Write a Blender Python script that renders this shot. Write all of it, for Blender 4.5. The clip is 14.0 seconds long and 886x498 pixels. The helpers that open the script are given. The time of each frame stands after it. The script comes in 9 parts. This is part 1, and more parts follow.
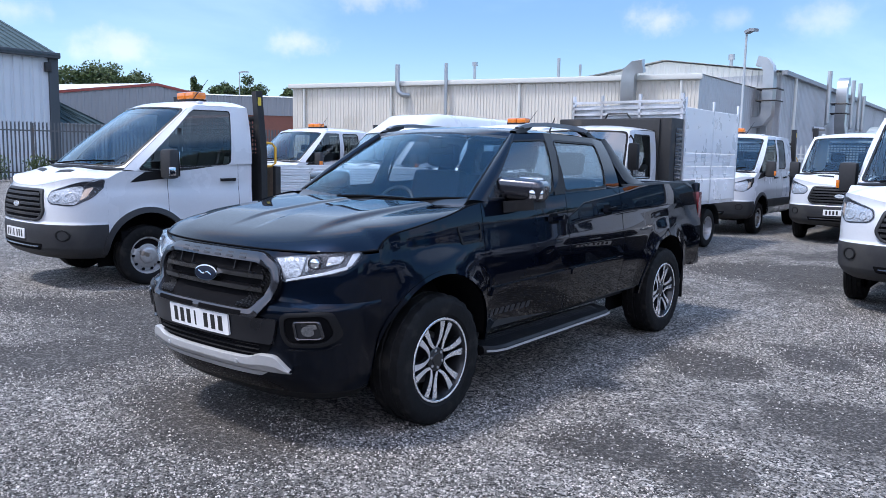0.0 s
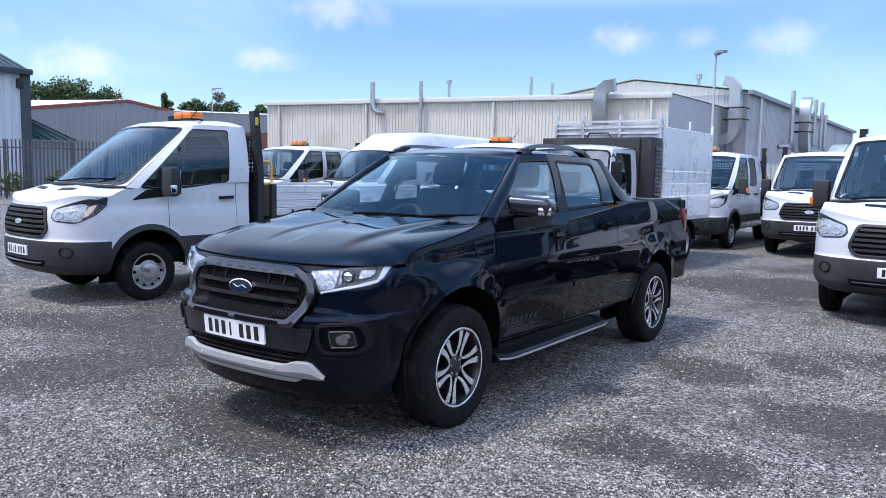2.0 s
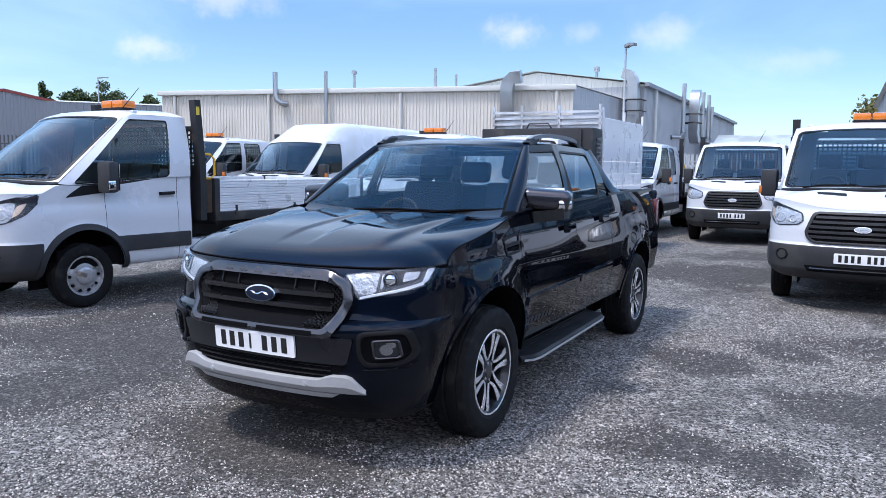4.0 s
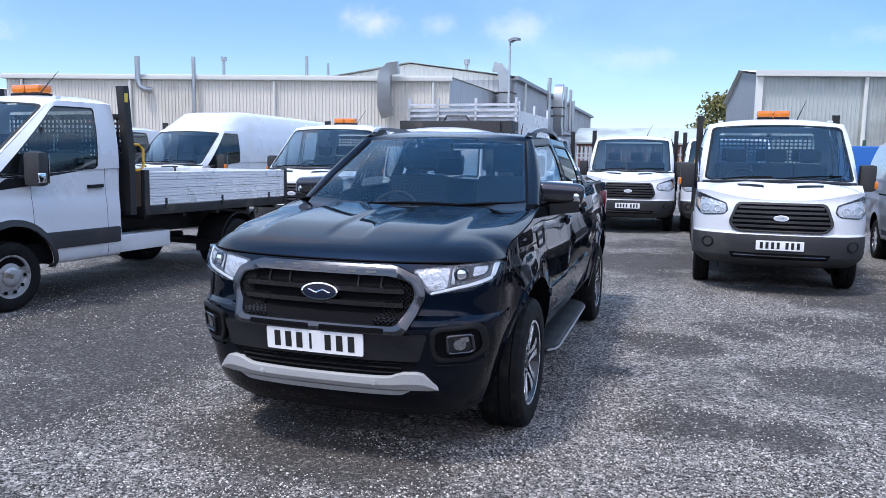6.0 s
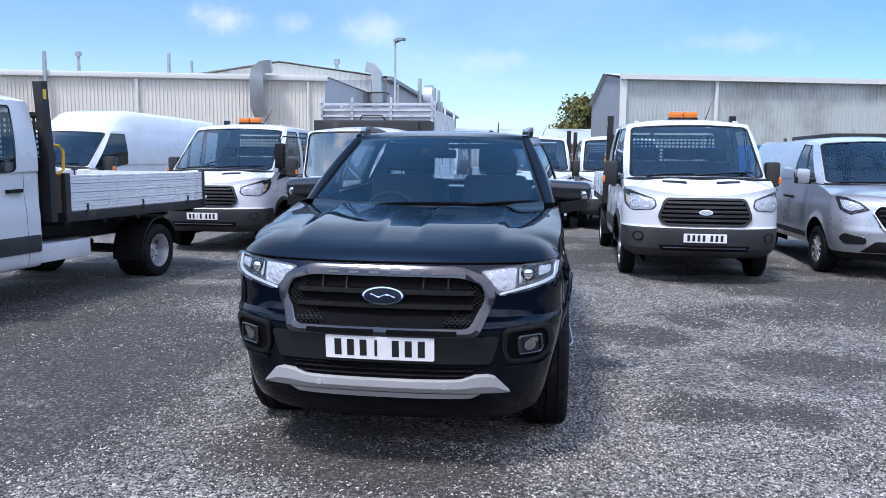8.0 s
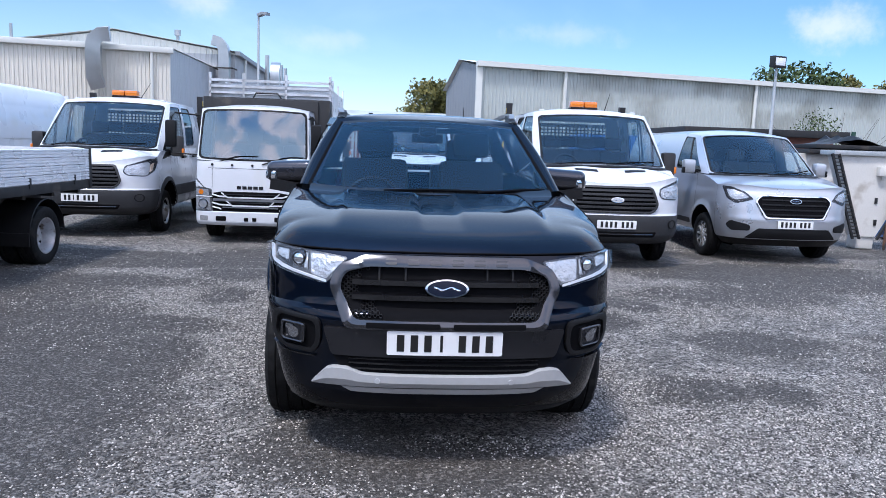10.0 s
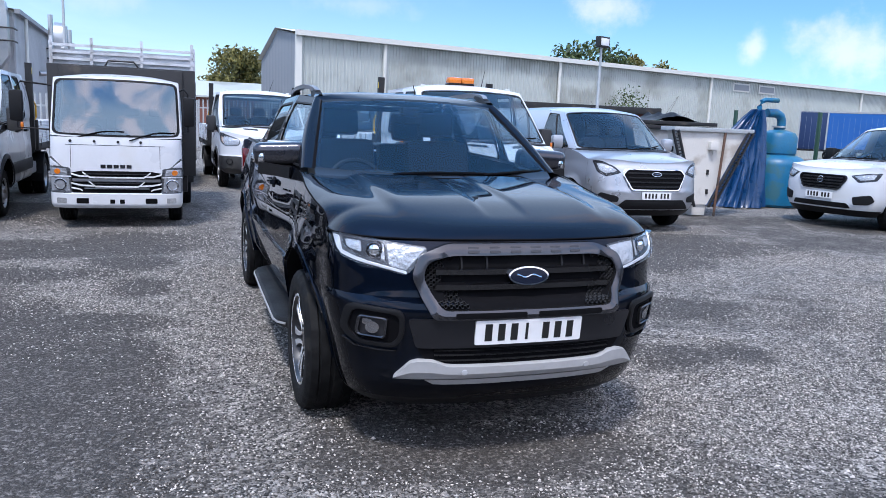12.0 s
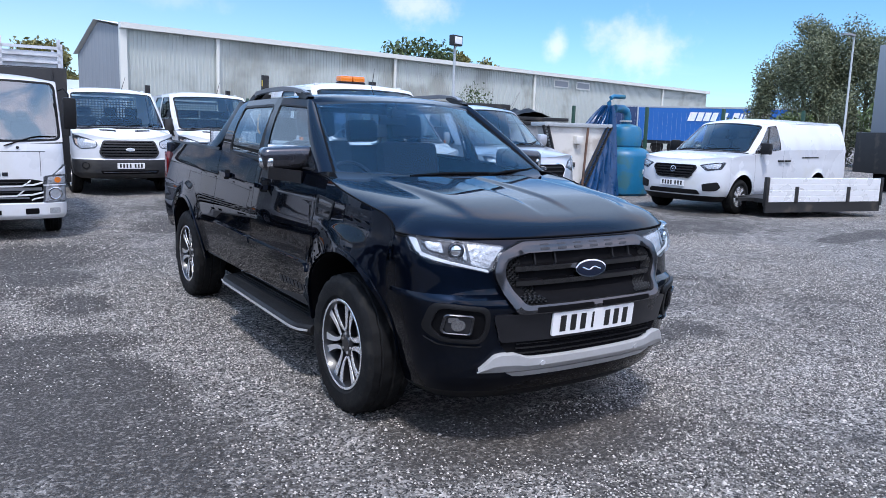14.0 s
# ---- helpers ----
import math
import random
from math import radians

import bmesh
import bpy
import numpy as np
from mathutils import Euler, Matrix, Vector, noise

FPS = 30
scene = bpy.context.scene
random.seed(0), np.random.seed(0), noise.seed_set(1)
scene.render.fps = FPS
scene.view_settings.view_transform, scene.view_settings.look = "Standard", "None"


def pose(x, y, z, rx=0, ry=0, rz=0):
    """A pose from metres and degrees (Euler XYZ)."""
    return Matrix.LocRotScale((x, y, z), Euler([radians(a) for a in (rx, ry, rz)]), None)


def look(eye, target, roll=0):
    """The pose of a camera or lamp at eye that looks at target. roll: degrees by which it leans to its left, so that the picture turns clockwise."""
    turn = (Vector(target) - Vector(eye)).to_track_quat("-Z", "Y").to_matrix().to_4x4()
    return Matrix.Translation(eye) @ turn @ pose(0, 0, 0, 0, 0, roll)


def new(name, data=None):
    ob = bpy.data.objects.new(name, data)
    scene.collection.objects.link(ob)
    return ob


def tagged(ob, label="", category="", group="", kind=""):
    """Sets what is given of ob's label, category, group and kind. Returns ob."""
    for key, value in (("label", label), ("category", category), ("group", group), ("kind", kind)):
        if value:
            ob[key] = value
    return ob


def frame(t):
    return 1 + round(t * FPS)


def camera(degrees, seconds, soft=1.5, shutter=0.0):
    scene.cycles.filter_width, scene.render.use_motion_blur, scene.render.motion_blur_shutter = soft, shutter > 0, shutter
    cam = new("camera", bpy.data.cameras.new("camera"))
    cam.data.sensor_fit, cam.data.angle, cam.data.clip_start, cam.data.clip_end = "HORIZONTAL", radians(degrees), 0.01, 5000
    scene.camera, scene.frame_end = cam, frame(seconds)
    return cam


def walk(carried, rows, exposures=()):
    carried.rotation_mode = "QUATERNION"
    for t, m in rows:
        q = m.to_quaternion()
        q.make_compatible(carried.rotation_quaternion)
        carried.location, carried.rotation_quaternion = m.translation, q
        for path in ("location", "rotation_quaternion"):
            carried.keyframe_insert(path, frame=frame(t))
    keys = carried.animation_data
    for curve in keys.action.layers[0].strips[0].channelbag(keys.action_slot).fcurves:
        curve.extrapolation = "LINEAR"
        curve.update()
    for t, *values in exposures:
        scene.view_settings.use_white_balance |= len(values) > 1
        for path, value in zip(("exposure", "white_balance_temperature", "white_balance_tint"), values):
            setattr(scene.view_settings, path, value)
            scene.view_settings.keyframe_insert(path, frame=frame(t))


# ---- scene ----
cam = camera(60.0, 14.0, soft=0.45)
METRES, EYE, TILT, LEAN, TURN = 6.95, 1.543, 0.0, 0.0, 38.3
ROWS = [
    (0.0, 0.0, 0.0, 0.0, 0.14, -6.96, -1.12),
    (0.5, 0.0027, -0.0143, 0.0013, -0.38, -6.62, -1.19),
    (1.0, 0.0028, -0.0261, -0.0, -0.74, -6.21, -1.24),
    (1.5, -0.0171, -0.0346, 0.0004, -1.25, -5.86, -1.24),
    (2.0, -0.0422, -0.0424, 0.0023, -2.07, -5.7, -1.13),
    (2.5, -0.0619, -0.0348, 0.0017, -3.42, -5.71, -0.96),
    (3.0, -0.0875, -0.0166, 0.0001, -5.22, -5.84, -0.79),
    (5.5, -0.2578, 0.0431, 0.0023, -17.79, -6.66, -0.88),
    (6.0, -0.2925, 0.0531, 0.0016, -20.26, -6.75, -0.93),
    (6.5, -0.3188, 0.0751, 0.0001, -22.63, -6.76, -0.92),
    (7.0, -0.3462, 0.0899, 0.0007, -24.96, -6.69, -0.79),
    (7.5, -0.3881, 0.1009, 0.0009, -27.61, -6.61, -0.62),
    (8.0, -0.4177, 0.1228, -0.0012, -30.63, -6.59, -0.55),
    (10.5, -0.5629, 0.2662, -0.0014, -46.06, -8.14, -2.31),
    (11.0, -0.5987, 0.3015, 0.0005, -49.74, -8.69, -2.43),
    (11.5, -0.6178, 0.3362, -0.0022, -53.43, -9.03, -2.37),
    (12.0, -0.6372, 0.3788, 0.0011, -57.48, -9.19, -2.31),
    (12.5, -0.672, 0.415, 0.0021, -61.37, -9.16, -2.2),
    (13.0, -0.6942, 0.449, 0.0011, -65.04, -9.03, -2.02),
    (13.5, -0.7061, 0.4868, 0.0013, -68.14, -8.98, -1.87),
    (14.0, -0.7258, 0.5198, 0.0009, -70.72, -9.05, -1.65),
]
walk(cam, [(t, pose(0, 0, EYE, TILT, LEAN, TURN) @ pose(METRES * x, METRES * y, METRES * z, 90 + pitch, roll, yaw)) for t, x, y, z, yaw, pitch, roll in ROWS],
     [(0.0, 0.42, 5900, 13.0), (14.0, 0.42, 5900, 13.0)])

# ---- daylight: hazy sun from in front of the parked row, bright sky with light cloud ----
SUN_AZ, SUN_EL = -146.0, 63.0  # degrees from +y towards +x, and above the horizon
sun = new("sun", bpy.data.lights.new("sun", "SUN"))
sun.data.energy, sun.data.angle, sun.data.color = 2.85, radians(9.0), (1.0, 0.95, 0.88)
sun_way = Vector((math.sin(radians(SUN_AZ)) * math.cos(radians(SUN_EL)), math.cos(radians(SUN_AZ)) * math.cos(radians(SUN_EL)), math.sin(radians(SUN_EL))))
sun.matrix_world = look(sun_way * 60, (0, 0, 0))


def build_world():
    world = bpy.data.worlds.new("sky")
    scene.world = world
    world.use_nodes = True
    t = world.node_tree
    n, link = t.nodes, t.links
    n.clear()
    out, bg = n.new("ShaderNodeOutputWorld"), n.new("ShaderNodeBackground")
    sky = n.new("ShaderNodeTexSky")
    sky.sky_type, sky.sun_disc = "NISHITA", False
    sky.sun_elevation, sky.sun_rotation = radians(SUN_EL), radians(SUN_AZ)
    sky.air_density, sky.dust_density, sky.ozone_density = 1.0, 0.15, 3.0
    co = n.new("ShaderNodeTexCoord")
    sep = n.new("ShaderNodeSeparateXYZ")
    link.new(co.outputs["Generated"], sep.inputs[0])

    def maths(op, a, b=None, clamp=False):
        m = n.new("ShaderNodeMath")
        m.operation, m.use_clamp = op, clamp
        for k, v in enumerate((a, b)):
            if v is None:
                continue
            if isinstance(v, (int, float)):
                m.inputs[k].default_value = v
            else:
                link.new(v, m.inputs[k])
        return m.outputs[0]

    # thin high cloud on a flat layer
    den = maths("ADD", maths("MAXIMUM", sep.outputs[2], 0.0), 0.16)
    flat = n.new("ShaderNodeCombineXYZ")
    link.new(maths("DIVIDE", sep.outputs[0], den), flat.inputs[0])
    link.new(maths("DIVIDE", sep.outputs[1], den), flat.inputs[1])
    veil = n.new("ShaderNodeTexNoise")
    veil.inputs["Scale"].default_value, veil.inputs["Detail"].default_value, veil.inputs["Roughness"].default_value = 0.55, 7, 0.55
    veil.inputs["Distortion"].default_value = 0.6
    link.new(flat.outputs[0], veil.inputs["Vector"])
    ramp = n.new("ShaderNodeMapRange")
    ramp.interpolation_type = "SMOOTHSTEP"
    ramp.inputs[1].default_value, ramp.inputs[2].default_value, ramp.inputs[3].default_value, ramp.inputs[4].default_value = 0.45, 0.80, 0.0, 0.42
    link.new(veil.outputs["Fac"], ramp.inputs[0])
    # haze towards the horizon
    haze = n.new("ShaderNodeMapRange")
    haze.interpolation_type = "SMOOTHSTEP"
    haze.inputs[1].default_value, haze.inputs[2].default_value, haze.inputs[3].default_value, haze.inputs[4].default_value = 0.0, 0.15, 0.18, 0.0
    link.new(sep.outputs[2], haze.inputs[0])
    more = n.new("ShaderNodeMapRange")
    more.interpolation_type = "SMOOTHSTEP"
    more.inputs[1].default_value, more.inputs[2].default_value, more.inputs[3].default_value, more.inputs[4].default_value = 0.17, 0.42, 1.0, 2.8
    link.new(sep.outputs[2], more.inputs[0])
    thin = maths("MAXIMUM", maths("MULTIPLY", ramp.outputs[0], more.outputs[0]), haze.outputs[0])

    def smooth(v, a, b, c=0.0, d=1.0):
        k = n.new("ShaderNodeMapRange")
        k.interpolation_type = "SMOOTHSTEP"
        for i, q in enumerate((a, b, c, d)):
            k.inputs[i + 1].default_value = q
        link.new(v, k.inputs[0])
        return k.outputs[0]

    # a bank of thin high cloud in the middle of the sky
    thin = maths("MAXIMUM", thin, maths("MULTIPLY", smooth(sep.outputs[2], 0.19, 0.27, 0.0, 0.95), smooth(sep.outputs[2], 0.70, 0.45)))
    # puffs of fair-weather cloud: azimuth from +y to +x, height, half width, half height, strength
    puffs = [(-23.2, 9.6, 2.2, 1.2, .8), (-48.7, 7.7, 2.0, 1.1, .8), (-61.1, 6.7, 3.0, 1.3, .7), (-12.8, 9.3, 2.4, 1.1, .55), (-44.5, 11.4, 3.6, 1.4, .6), (-18.4, 9.5, 1.4, .8, .4),
             (-67.0, 8.6, 2.0, 0.9, .5), (-5.0, 7.2, 3.4, 0.9, .35), (13.0, 8.2, 4.0, 0.9, .35), (30.6, 8.5, 2.4, 1.4, .85), (40.4, 6.0, .9, 1.3, .9), (45.8, 5.9, 3.4, 2.2, .9),
             (48.0, 37.0, 16.0, 7.0, 1.2), (72.0, 30.0, 14.0, 5.0, 1.1), (12.0, 44.0, 14.0, 4.0, .6), (-24.0, 31.0, 12.0, 3.0, .5), (-46.0, 40.0, 18.0, 7.0, 1.3), (-80.0, 33.0, 14.0, 5.0, 1.1)]
    rag = n.new("ShaderNodeTexNoise")
    rag.inputs["Scale"].default_value, rag.inputs["Detail"].default_value, rag.inputs["Roughness"].default_value = 26.0, 6, 0.6
    link.new(co.outputs["Generated"], rag.inputs["Vector"])
    az = maths("ARCTAN2", sep.outputs[0], sep.outputs[1])
    el = maths("ARCSINE", sep.outputs[2])
    total = None
    for a, e, w, h, s in puffs:
        da = maths("DIVIDE", maths("SUBTRACT", az, radians(a)), radians(w))
        de = maths("DIVIDE", maths("SUBTRACT", el, radians(e)), radians(h))
        r = maths("SQRT", maths("ADD", maths("MULTIPLY", da, da), maths("MULTIPLY", de, de)))
        r = maths("ADD", r, maths("MULTIPLY", maths("SUBTRACT", rag.outputs["Fac"], 0.5), 2.2))
        m = n.new("ShaderNodeMapRange")
        m.interpolation_type = "SMOOTHSTEP"
        m.inputs[1].default_value, m.inputs[2].default_value, m.inputs[3].default_value, m.inputs[4].default_value = 1.25, 0.0, 0.0, s * 0.54
        link.new(r, m.inputs[0])
        total = m.outputs[0] if total is None else maths("MAXIMUM", total, m.outputs[0])
    # broken cloud overhead and behind, which softens the sun
    deck = n.new("ShaderNodeTexNoise")
    deck.inputs["Scale"].default_value, deck.inputs["Detail"].default_value, deck.inputs["Roughness"].default_value, deck.inputs["Distortion"].default_value = 1.1, 6, 0.55, 0.2
    link.new(flat.outputs[0], deck.inputs["Vector"])

    where = maths("MAXIMUM", smooth(sep.outputs[2], 0.27, 0.45, 0.0, 0.85), maths("MULTIPLY", smooth(sep.outputs[1], 0.05, -0.35), smooth(sep.outputs[2], 0.06, 0.25)))
    where = maths("MULTIPLY", where, smooth(sep.outputs[1], 0.12, -0.50, 0.06, 1.0))
    total = maths("MAXIMUM", total, maths("MULTIPLY", where, smooth(maths("ADD", deck.outputs["Fac"], smooth(sep.outputs[1], 0.1, -0.5, 0.0, 0.035)), 0.47, 0.60, 0.0, 0.95)))
    # bluish thin cloud high up
    high = n.new("ShaderNodeMix")
    high.data_type = "RGBA"
    high.inputs["B"].default_value = (2.7, 5.2, 9.4, 1.0)
    deep = n.new("ShaderNodeVectorMath")
    deep.operation = "MULTIPLY"
    clear = n.new("ShaderNodeMix")
    clear.data_type = "RGBA"
    clear.inputs["A"].default_value, clear.inputs["B"].default_value = (0.90, 0.98, 1.05, 1), (0.62, 0.86, 1.06, 1)
    link.new(smooth(sep.outputs[0], -0.15, 0.75), clear.inputs["Factor"])
    link.new(clear.outputs["Result"], deep.inputs[1])
    link.new(sky.outputs[0], deep.inputs[0])
    link.new(deep.outputs[0], high.inputs["A"])
    link.new(smooth(sep.outputs[2], 0.14, 0.5, 0.0, 0.9), high.inputs["Factor"])
    tint = n.new("ShaderNodeMix")
    tint.data_type = "RGBA"
    # cloud is brighter on the sun's side
    lit = n.new("ShaderNodeVectorMath")
    lit.operation = "SCALE"
    lit.inputs[0].default_value = CLOUD[:3]
    link.new(smooth(sep.outputs[1], -0.1, -0.7, 1.3, 2.0), lit.inputs["Scale"])
    link.new(lit.outputs[0], tint.inputs["B"])
    milk = n.new("ShaderNodeMix")
    milk.data_type = "RGBA"
    milk.inputs["B"].default_value = (6.6, 8.3, 10.6, 1.0)
    link.new(high.outputs["Result"], milk.inputs["A"])
    link.new(thin, milk.inputs["Factor"])
    link.new(milk.outputs["Result"], tint.inputs["A"])
    link.new(total, tint.inputs["Factor"])
    link.new(tint.outputs["Result"], bg.inputs["Color"])
    bg.inputs["Strength"].default_value = SKY
    link.new(bg.outputs[0], out.inputs[0])


SKY, CLOUD = 0.118, (6.8, 6.2, 6.7, 1.0)
build_world()


# ---- materials ----
def material(name, color, rough=0.5, metal=0.0, coat=0.0, vary=0.12, scale=3.0, fine=40.0, bump=0.0, bump_scale=60.0, rough_vary=0.08, spec=0.5, second=None, amount=0.0, glow=0.0):
    """A surface with colour varied at two scales, uneven gloss and fine relief. second: a colour of stains, over amount of the surface."""
    m = bpy.data.materials.new(name)
    m.use_nodes = True
    t = m.node_tree
    n, link = t.nodes, t.links
    p = n["Principled BSDF"]
    co = n.new("ShaderNodeTexCoord")
    noises = []
    for s, detail in ((scale, 4), (fine, 3)):
        k = n.new("ShaderNodeTexNoise")
        k.inputs["Scale"].default_value, k.inputs["Detail"].default_value = s, detail
        link.new(co.outputs["Object"], k.inputs["Vector"])
        noises.append(k)
    mean = n.new("ShaderNodeMath")
    mean.operation = "ADD"
    link.new(noises[0].outputs["Fac"], mean.inputs[0])
    link.new(noises[1].outputs["Fac"], mean.inputs[1])
    gain = n.new("ShaderNodeMapRange")
    gain.inputs[1].default_value, gain.inputs[2].default_value = 0.6, 1.4
    gain.inputs[3].default_value, gain.inputs[4].default_value = 1 - vary, 1 + vary
    link.new(mean.outputs[0], gain.inputs[0])
    base = n.new("ShaderNodeVectorMath")
    base.operation = "SCALE"
    base.inputs[0].default_value = color
    link.new(gain.outputs[0], base.inputs["Scale"])
    colour = base.outputs[0]
    if second:
        ramp = n.new("ShaderNodeMapRange")
        ramp.interpolation_type = "SMOOTHSTEP"
        edge = 0.62 - 0.3 * amount
        ramp.inputs[1].default_value, ramp.inputs[2].default_value = edge, edge + 0.14
        link.new(noises[0].outputs["Fac"], ramp.inputs[0])
        mix = n.new("ShaderNodeMix")
        mix.data_type = "RGBA"
        mix.inputs["B"].default_value = (*second, 1)
        link.new(colour, mix.inputs["A"])
        link.new(ramp.outputs[0], mix.inputs["Factor"])
        colour = mix.outputs["Result"]
    link.new(colour, p.inputs["Base Color"])
    r = n.new("ShaderNodeMapRange")
    r.inputs[1].default_value, r.inputs[2].default_value = 0.3, 0.7
    r.inputs[3].default_value, r.inputs[4].default_value = max(rough - rough_vary, 0.02), min(rough + rough_vary, 1)
    link.new(noises[0].outputs["Fac"], r.inputs[0])
    link.new(r.outputs[0], p.inputs["Roughness"])
    p.inputs["Metallic"].default_value, p.inputs["Specular IOR Level"].default_value = metal, spec
    p.inputs["Coat Weight"].default_value, p.inputs["Coat Roughness"].default_value = coat, 0.03
    if bump:
        k = n.new("ShaderNodeTexNoise")
        k.inputs["Scale"].default_value, k.inputs["Detail"].default_value = bump_scale, 3
        link.new(co.outputs["Object"], k.inputs["Vector"])
        b = n.new("ShaderNodeBump")
        b.inputs["Strength"].default_value, b.inputs["Distance"].default_value = bump, 0.01
        link.new(k.outputs["Fac"], b.inputs["Height"])
        link.new(b.outputs[0], p.inputs["Normal"])
    if glow:
        p.inputs["Emission Color"].default_value, p.inputs["Emission Strength"].default_value = (*color, 1), glow
    return m


def glass(name, tint, ior=1.8, rough=0.0, sheen=(0.86, 0.95, 1.0)):
    """Clear pane: lets light straight through, with the gloss of glass."""
    m = bpy.data.materials.new(name)
    m.use_nodes = True
    t = m.node_tree
    n, link = t.nodes, t.links
    n.remove(n["Principled BSDF"])
    mix, clear, gloss, edge = n.new("ShaderNodeMixShader"), n.new("ShaderNodeBsdfTransparent"), n.new("ShaderNodeBsdfGlossy"), n.new("ShaderNodeLayerWeight")
    clear.inputs[0].default_value = (*tint, 1)
    gloss.inputs["Roughness"].default_value = rough
    gloss.inputs["Color"].default_value = (*sheen, 1)
    # the same gloss from both faces of the pane: f + (1 - f) (1 - cos)^5
    f = ((ior - 1) / (ior + 1)) ** 2
    edge.inputs["Blend"].default_value = 0.5
    power, scale = n.new("ShaderNodeMath"), n.new("ShaderNodeMath")
    power.operation, scale.operation = "POWER", "MULTIPLY_ADD"
    power.inputs[1].default_value, scale.inputs[1].default_value, scale.inputs[2].default_value = 5.0, 1 - f, f
    link.new(edge.outputs["Facing"], power.inputs[0])
    link.new(power.outputs[0], scale.inputs[0])
    link.new(scale.outputs[0], mix.inputs[0])
    link.new(clear.outputs[0], mix.inputs[1])
    link.new(gloss.outputs[0], mix.inputs[2])
    link.new(mix.outputs[0], n["Material Output"].inputs[0])
    return m


black_paint = material("black_paint", (0.0030, 0.0060, 0.014), 0.42, metal=0.9, coat=1.0, vary=0.12, rough_vary=0.03)
black_coat = black_paint.node_tree.nodes["Principled BSDF"]
black_coat.inputs["Specular Tint"].default_value = (0.06, 0.09, 0.20, 1)
black_coat.inputs["Coat IOR"].default_value, black_coat.inputs["Coat Roughness"].default_value = 1.32, 0.02
gloss_black = material("gloss_black_plastic", (0.004, 0.004, 0.005), 0.28, coat=0.7, vary=0.15, spec=0.4)
white_paint = material("white_paint", (0.61, 0.625, 0.655), 0.30, coat=0.5, vary=0.03, scale=1.5, second=(0.58, 0.585, 0.58), amount=0.25)
silver_paint = material("silver_paint", (0.49, 0.505, 0.54), 0.34, metal=0.7, coat=0.8, vary=0.05)
grey_trim = material("grey_trim", (0.020, 0.0205, 0.023), 0.6, vary=0.2, scale=2, bump=0.15, bump_scale=300, second=(0.038, 0.037, 0.036), amount=0.3)
black_plastic = material("black_plastic", (0.008, 0.008, 0.009), 0.5, vary=0.2, bump=0.1, bump_scale=300, spec=0.25)
dark_cavity = material("dark_cavity", (0.005, 0.005, 0.006), 0.9, vary=0.3, spec=0.08)
rail_grey = material("satin_rail_grey", (0.24, 0.25, 0.27), 0.34, metal=0.7, vary=0.06)
gunmetal = material("gunmetal", (0.085, 0.086, 0.094), 0.2, metal=0.85, coat=0.15, vary=0.06)
bumper_dark = material("dark_bumper_metallic", (0.022, 0.022, 0.026), 0.32, metal=0.6, coat=0.3, vary=0.08)
fog_grey = material("fog_lamp_grey", (0.30, 0.30, 0.31), 0.2, metal=0.8, bump=0.6, bump_scale=60)
letter_dark = material("dark_letter_relief", (0.045, 0.045, 0.05), 0.5, metal=0.5)
mirror_grey = material("mirror_cap_grey", (0.050, 0.050, 0.060), 0.24, metal=0.85, coat=0.8)
skid_silver = material("skid_silver", (0.47, 0.47, 0.475), 0.4, metal=0.35, vary=0.06)
chrome = material("chrome", (0.75, 0.75, 0.76), 0.08, metal=1.0, vary=0.03, rough_vary=0.03)
alloy = material("machined_alloy", (0.92, 0.92, 0.93), 0.26, metal=0.75, vary=0.05)
alloy_dark = material("dark_alloy", (0.02, 0.02, 0.022), 0.35, metal=0.3, coat=0.4)
steel_wheel = material("silver_wheel_steel", (0.45, 0.45, 0.46), 0.4, metal=0.6, vary=0.15, scale=12, second=(0.2, 0.17, 0.14), amount=0.25)
rubber = material("rubber", (0.009, 0.009, 0.0095), 0.7, vary=0.3, scale=9, bump=0.2, bump_scale=150, second=(0.022, 0.021, 0.019), amount=0.25, spec=0.15)
seat_cloth = material("seat_cloth", (0.026, 0.027, 0.031), 0.9, vary=0.25, bump=0.2, bump_scale=400)
lens_clear = glass("lens_clear", (0.97, 0.98, 1.0), 1.3)
glass_tint = glass("car_glass", (0.72, 0.80, 0.83), 2.1)
glass_van = glass("van_side_glass", (0.42, 0.48, 0.50), 1.7)
glass_screen = glass("windscreen_glass", (0.84, 0.91, 0.93), 1.8, 0.0, (0.80, 0.93, 1.0))
glass_clear = glass("pickup_screen_glass", (0.86, 0.93, 0.96), 1.68, 0.0, (0.62, 0.86, 1.0))
glass_bright = glass("lorry_screen_glass", (0.62, 0.70, 0.72), 2.9)
glass_dark = glass("privacy_glass", (0.45, 0.50, 0.52), 2.0)
reflector = material("lamp_reflector", (0.44, 0.45, 0.46), 0.22, metal=0.5, bump=1.0, bump_scale=38, vary=0.25, fine=60)
lamp_dark = material("lamp_bezel", (0.03, 0.03, 0.034), 0.3, metal=0.3)
lamp_grey = material("lamp_housing", (0.11, 0.112, 0.118), 0.3, metal=0.6, vary=0.25, scale=14, bump=0.4, bump_scale=50)
amber = material("amber_lens", (0.62, 0.17, 0.015), 0.12, coat=0.8, vary=0.15, scale=20, glow=0.04)
amber_clear = material("amber_indicator", (0.60, 0.45, 0.33), 0.25, metal=0.4, coat=0.6)
red_lens = material("red_lens", (0.12, 0.006, 0.008), 0.15, coat=0.8)
plate_white = material("plate_white", (0.80, 0.80, 0.80), 0.35, vary=0.03, coat=0.3)
plate_black = material("plate_black", (0.012, 0.012, 0.012), 0.4)
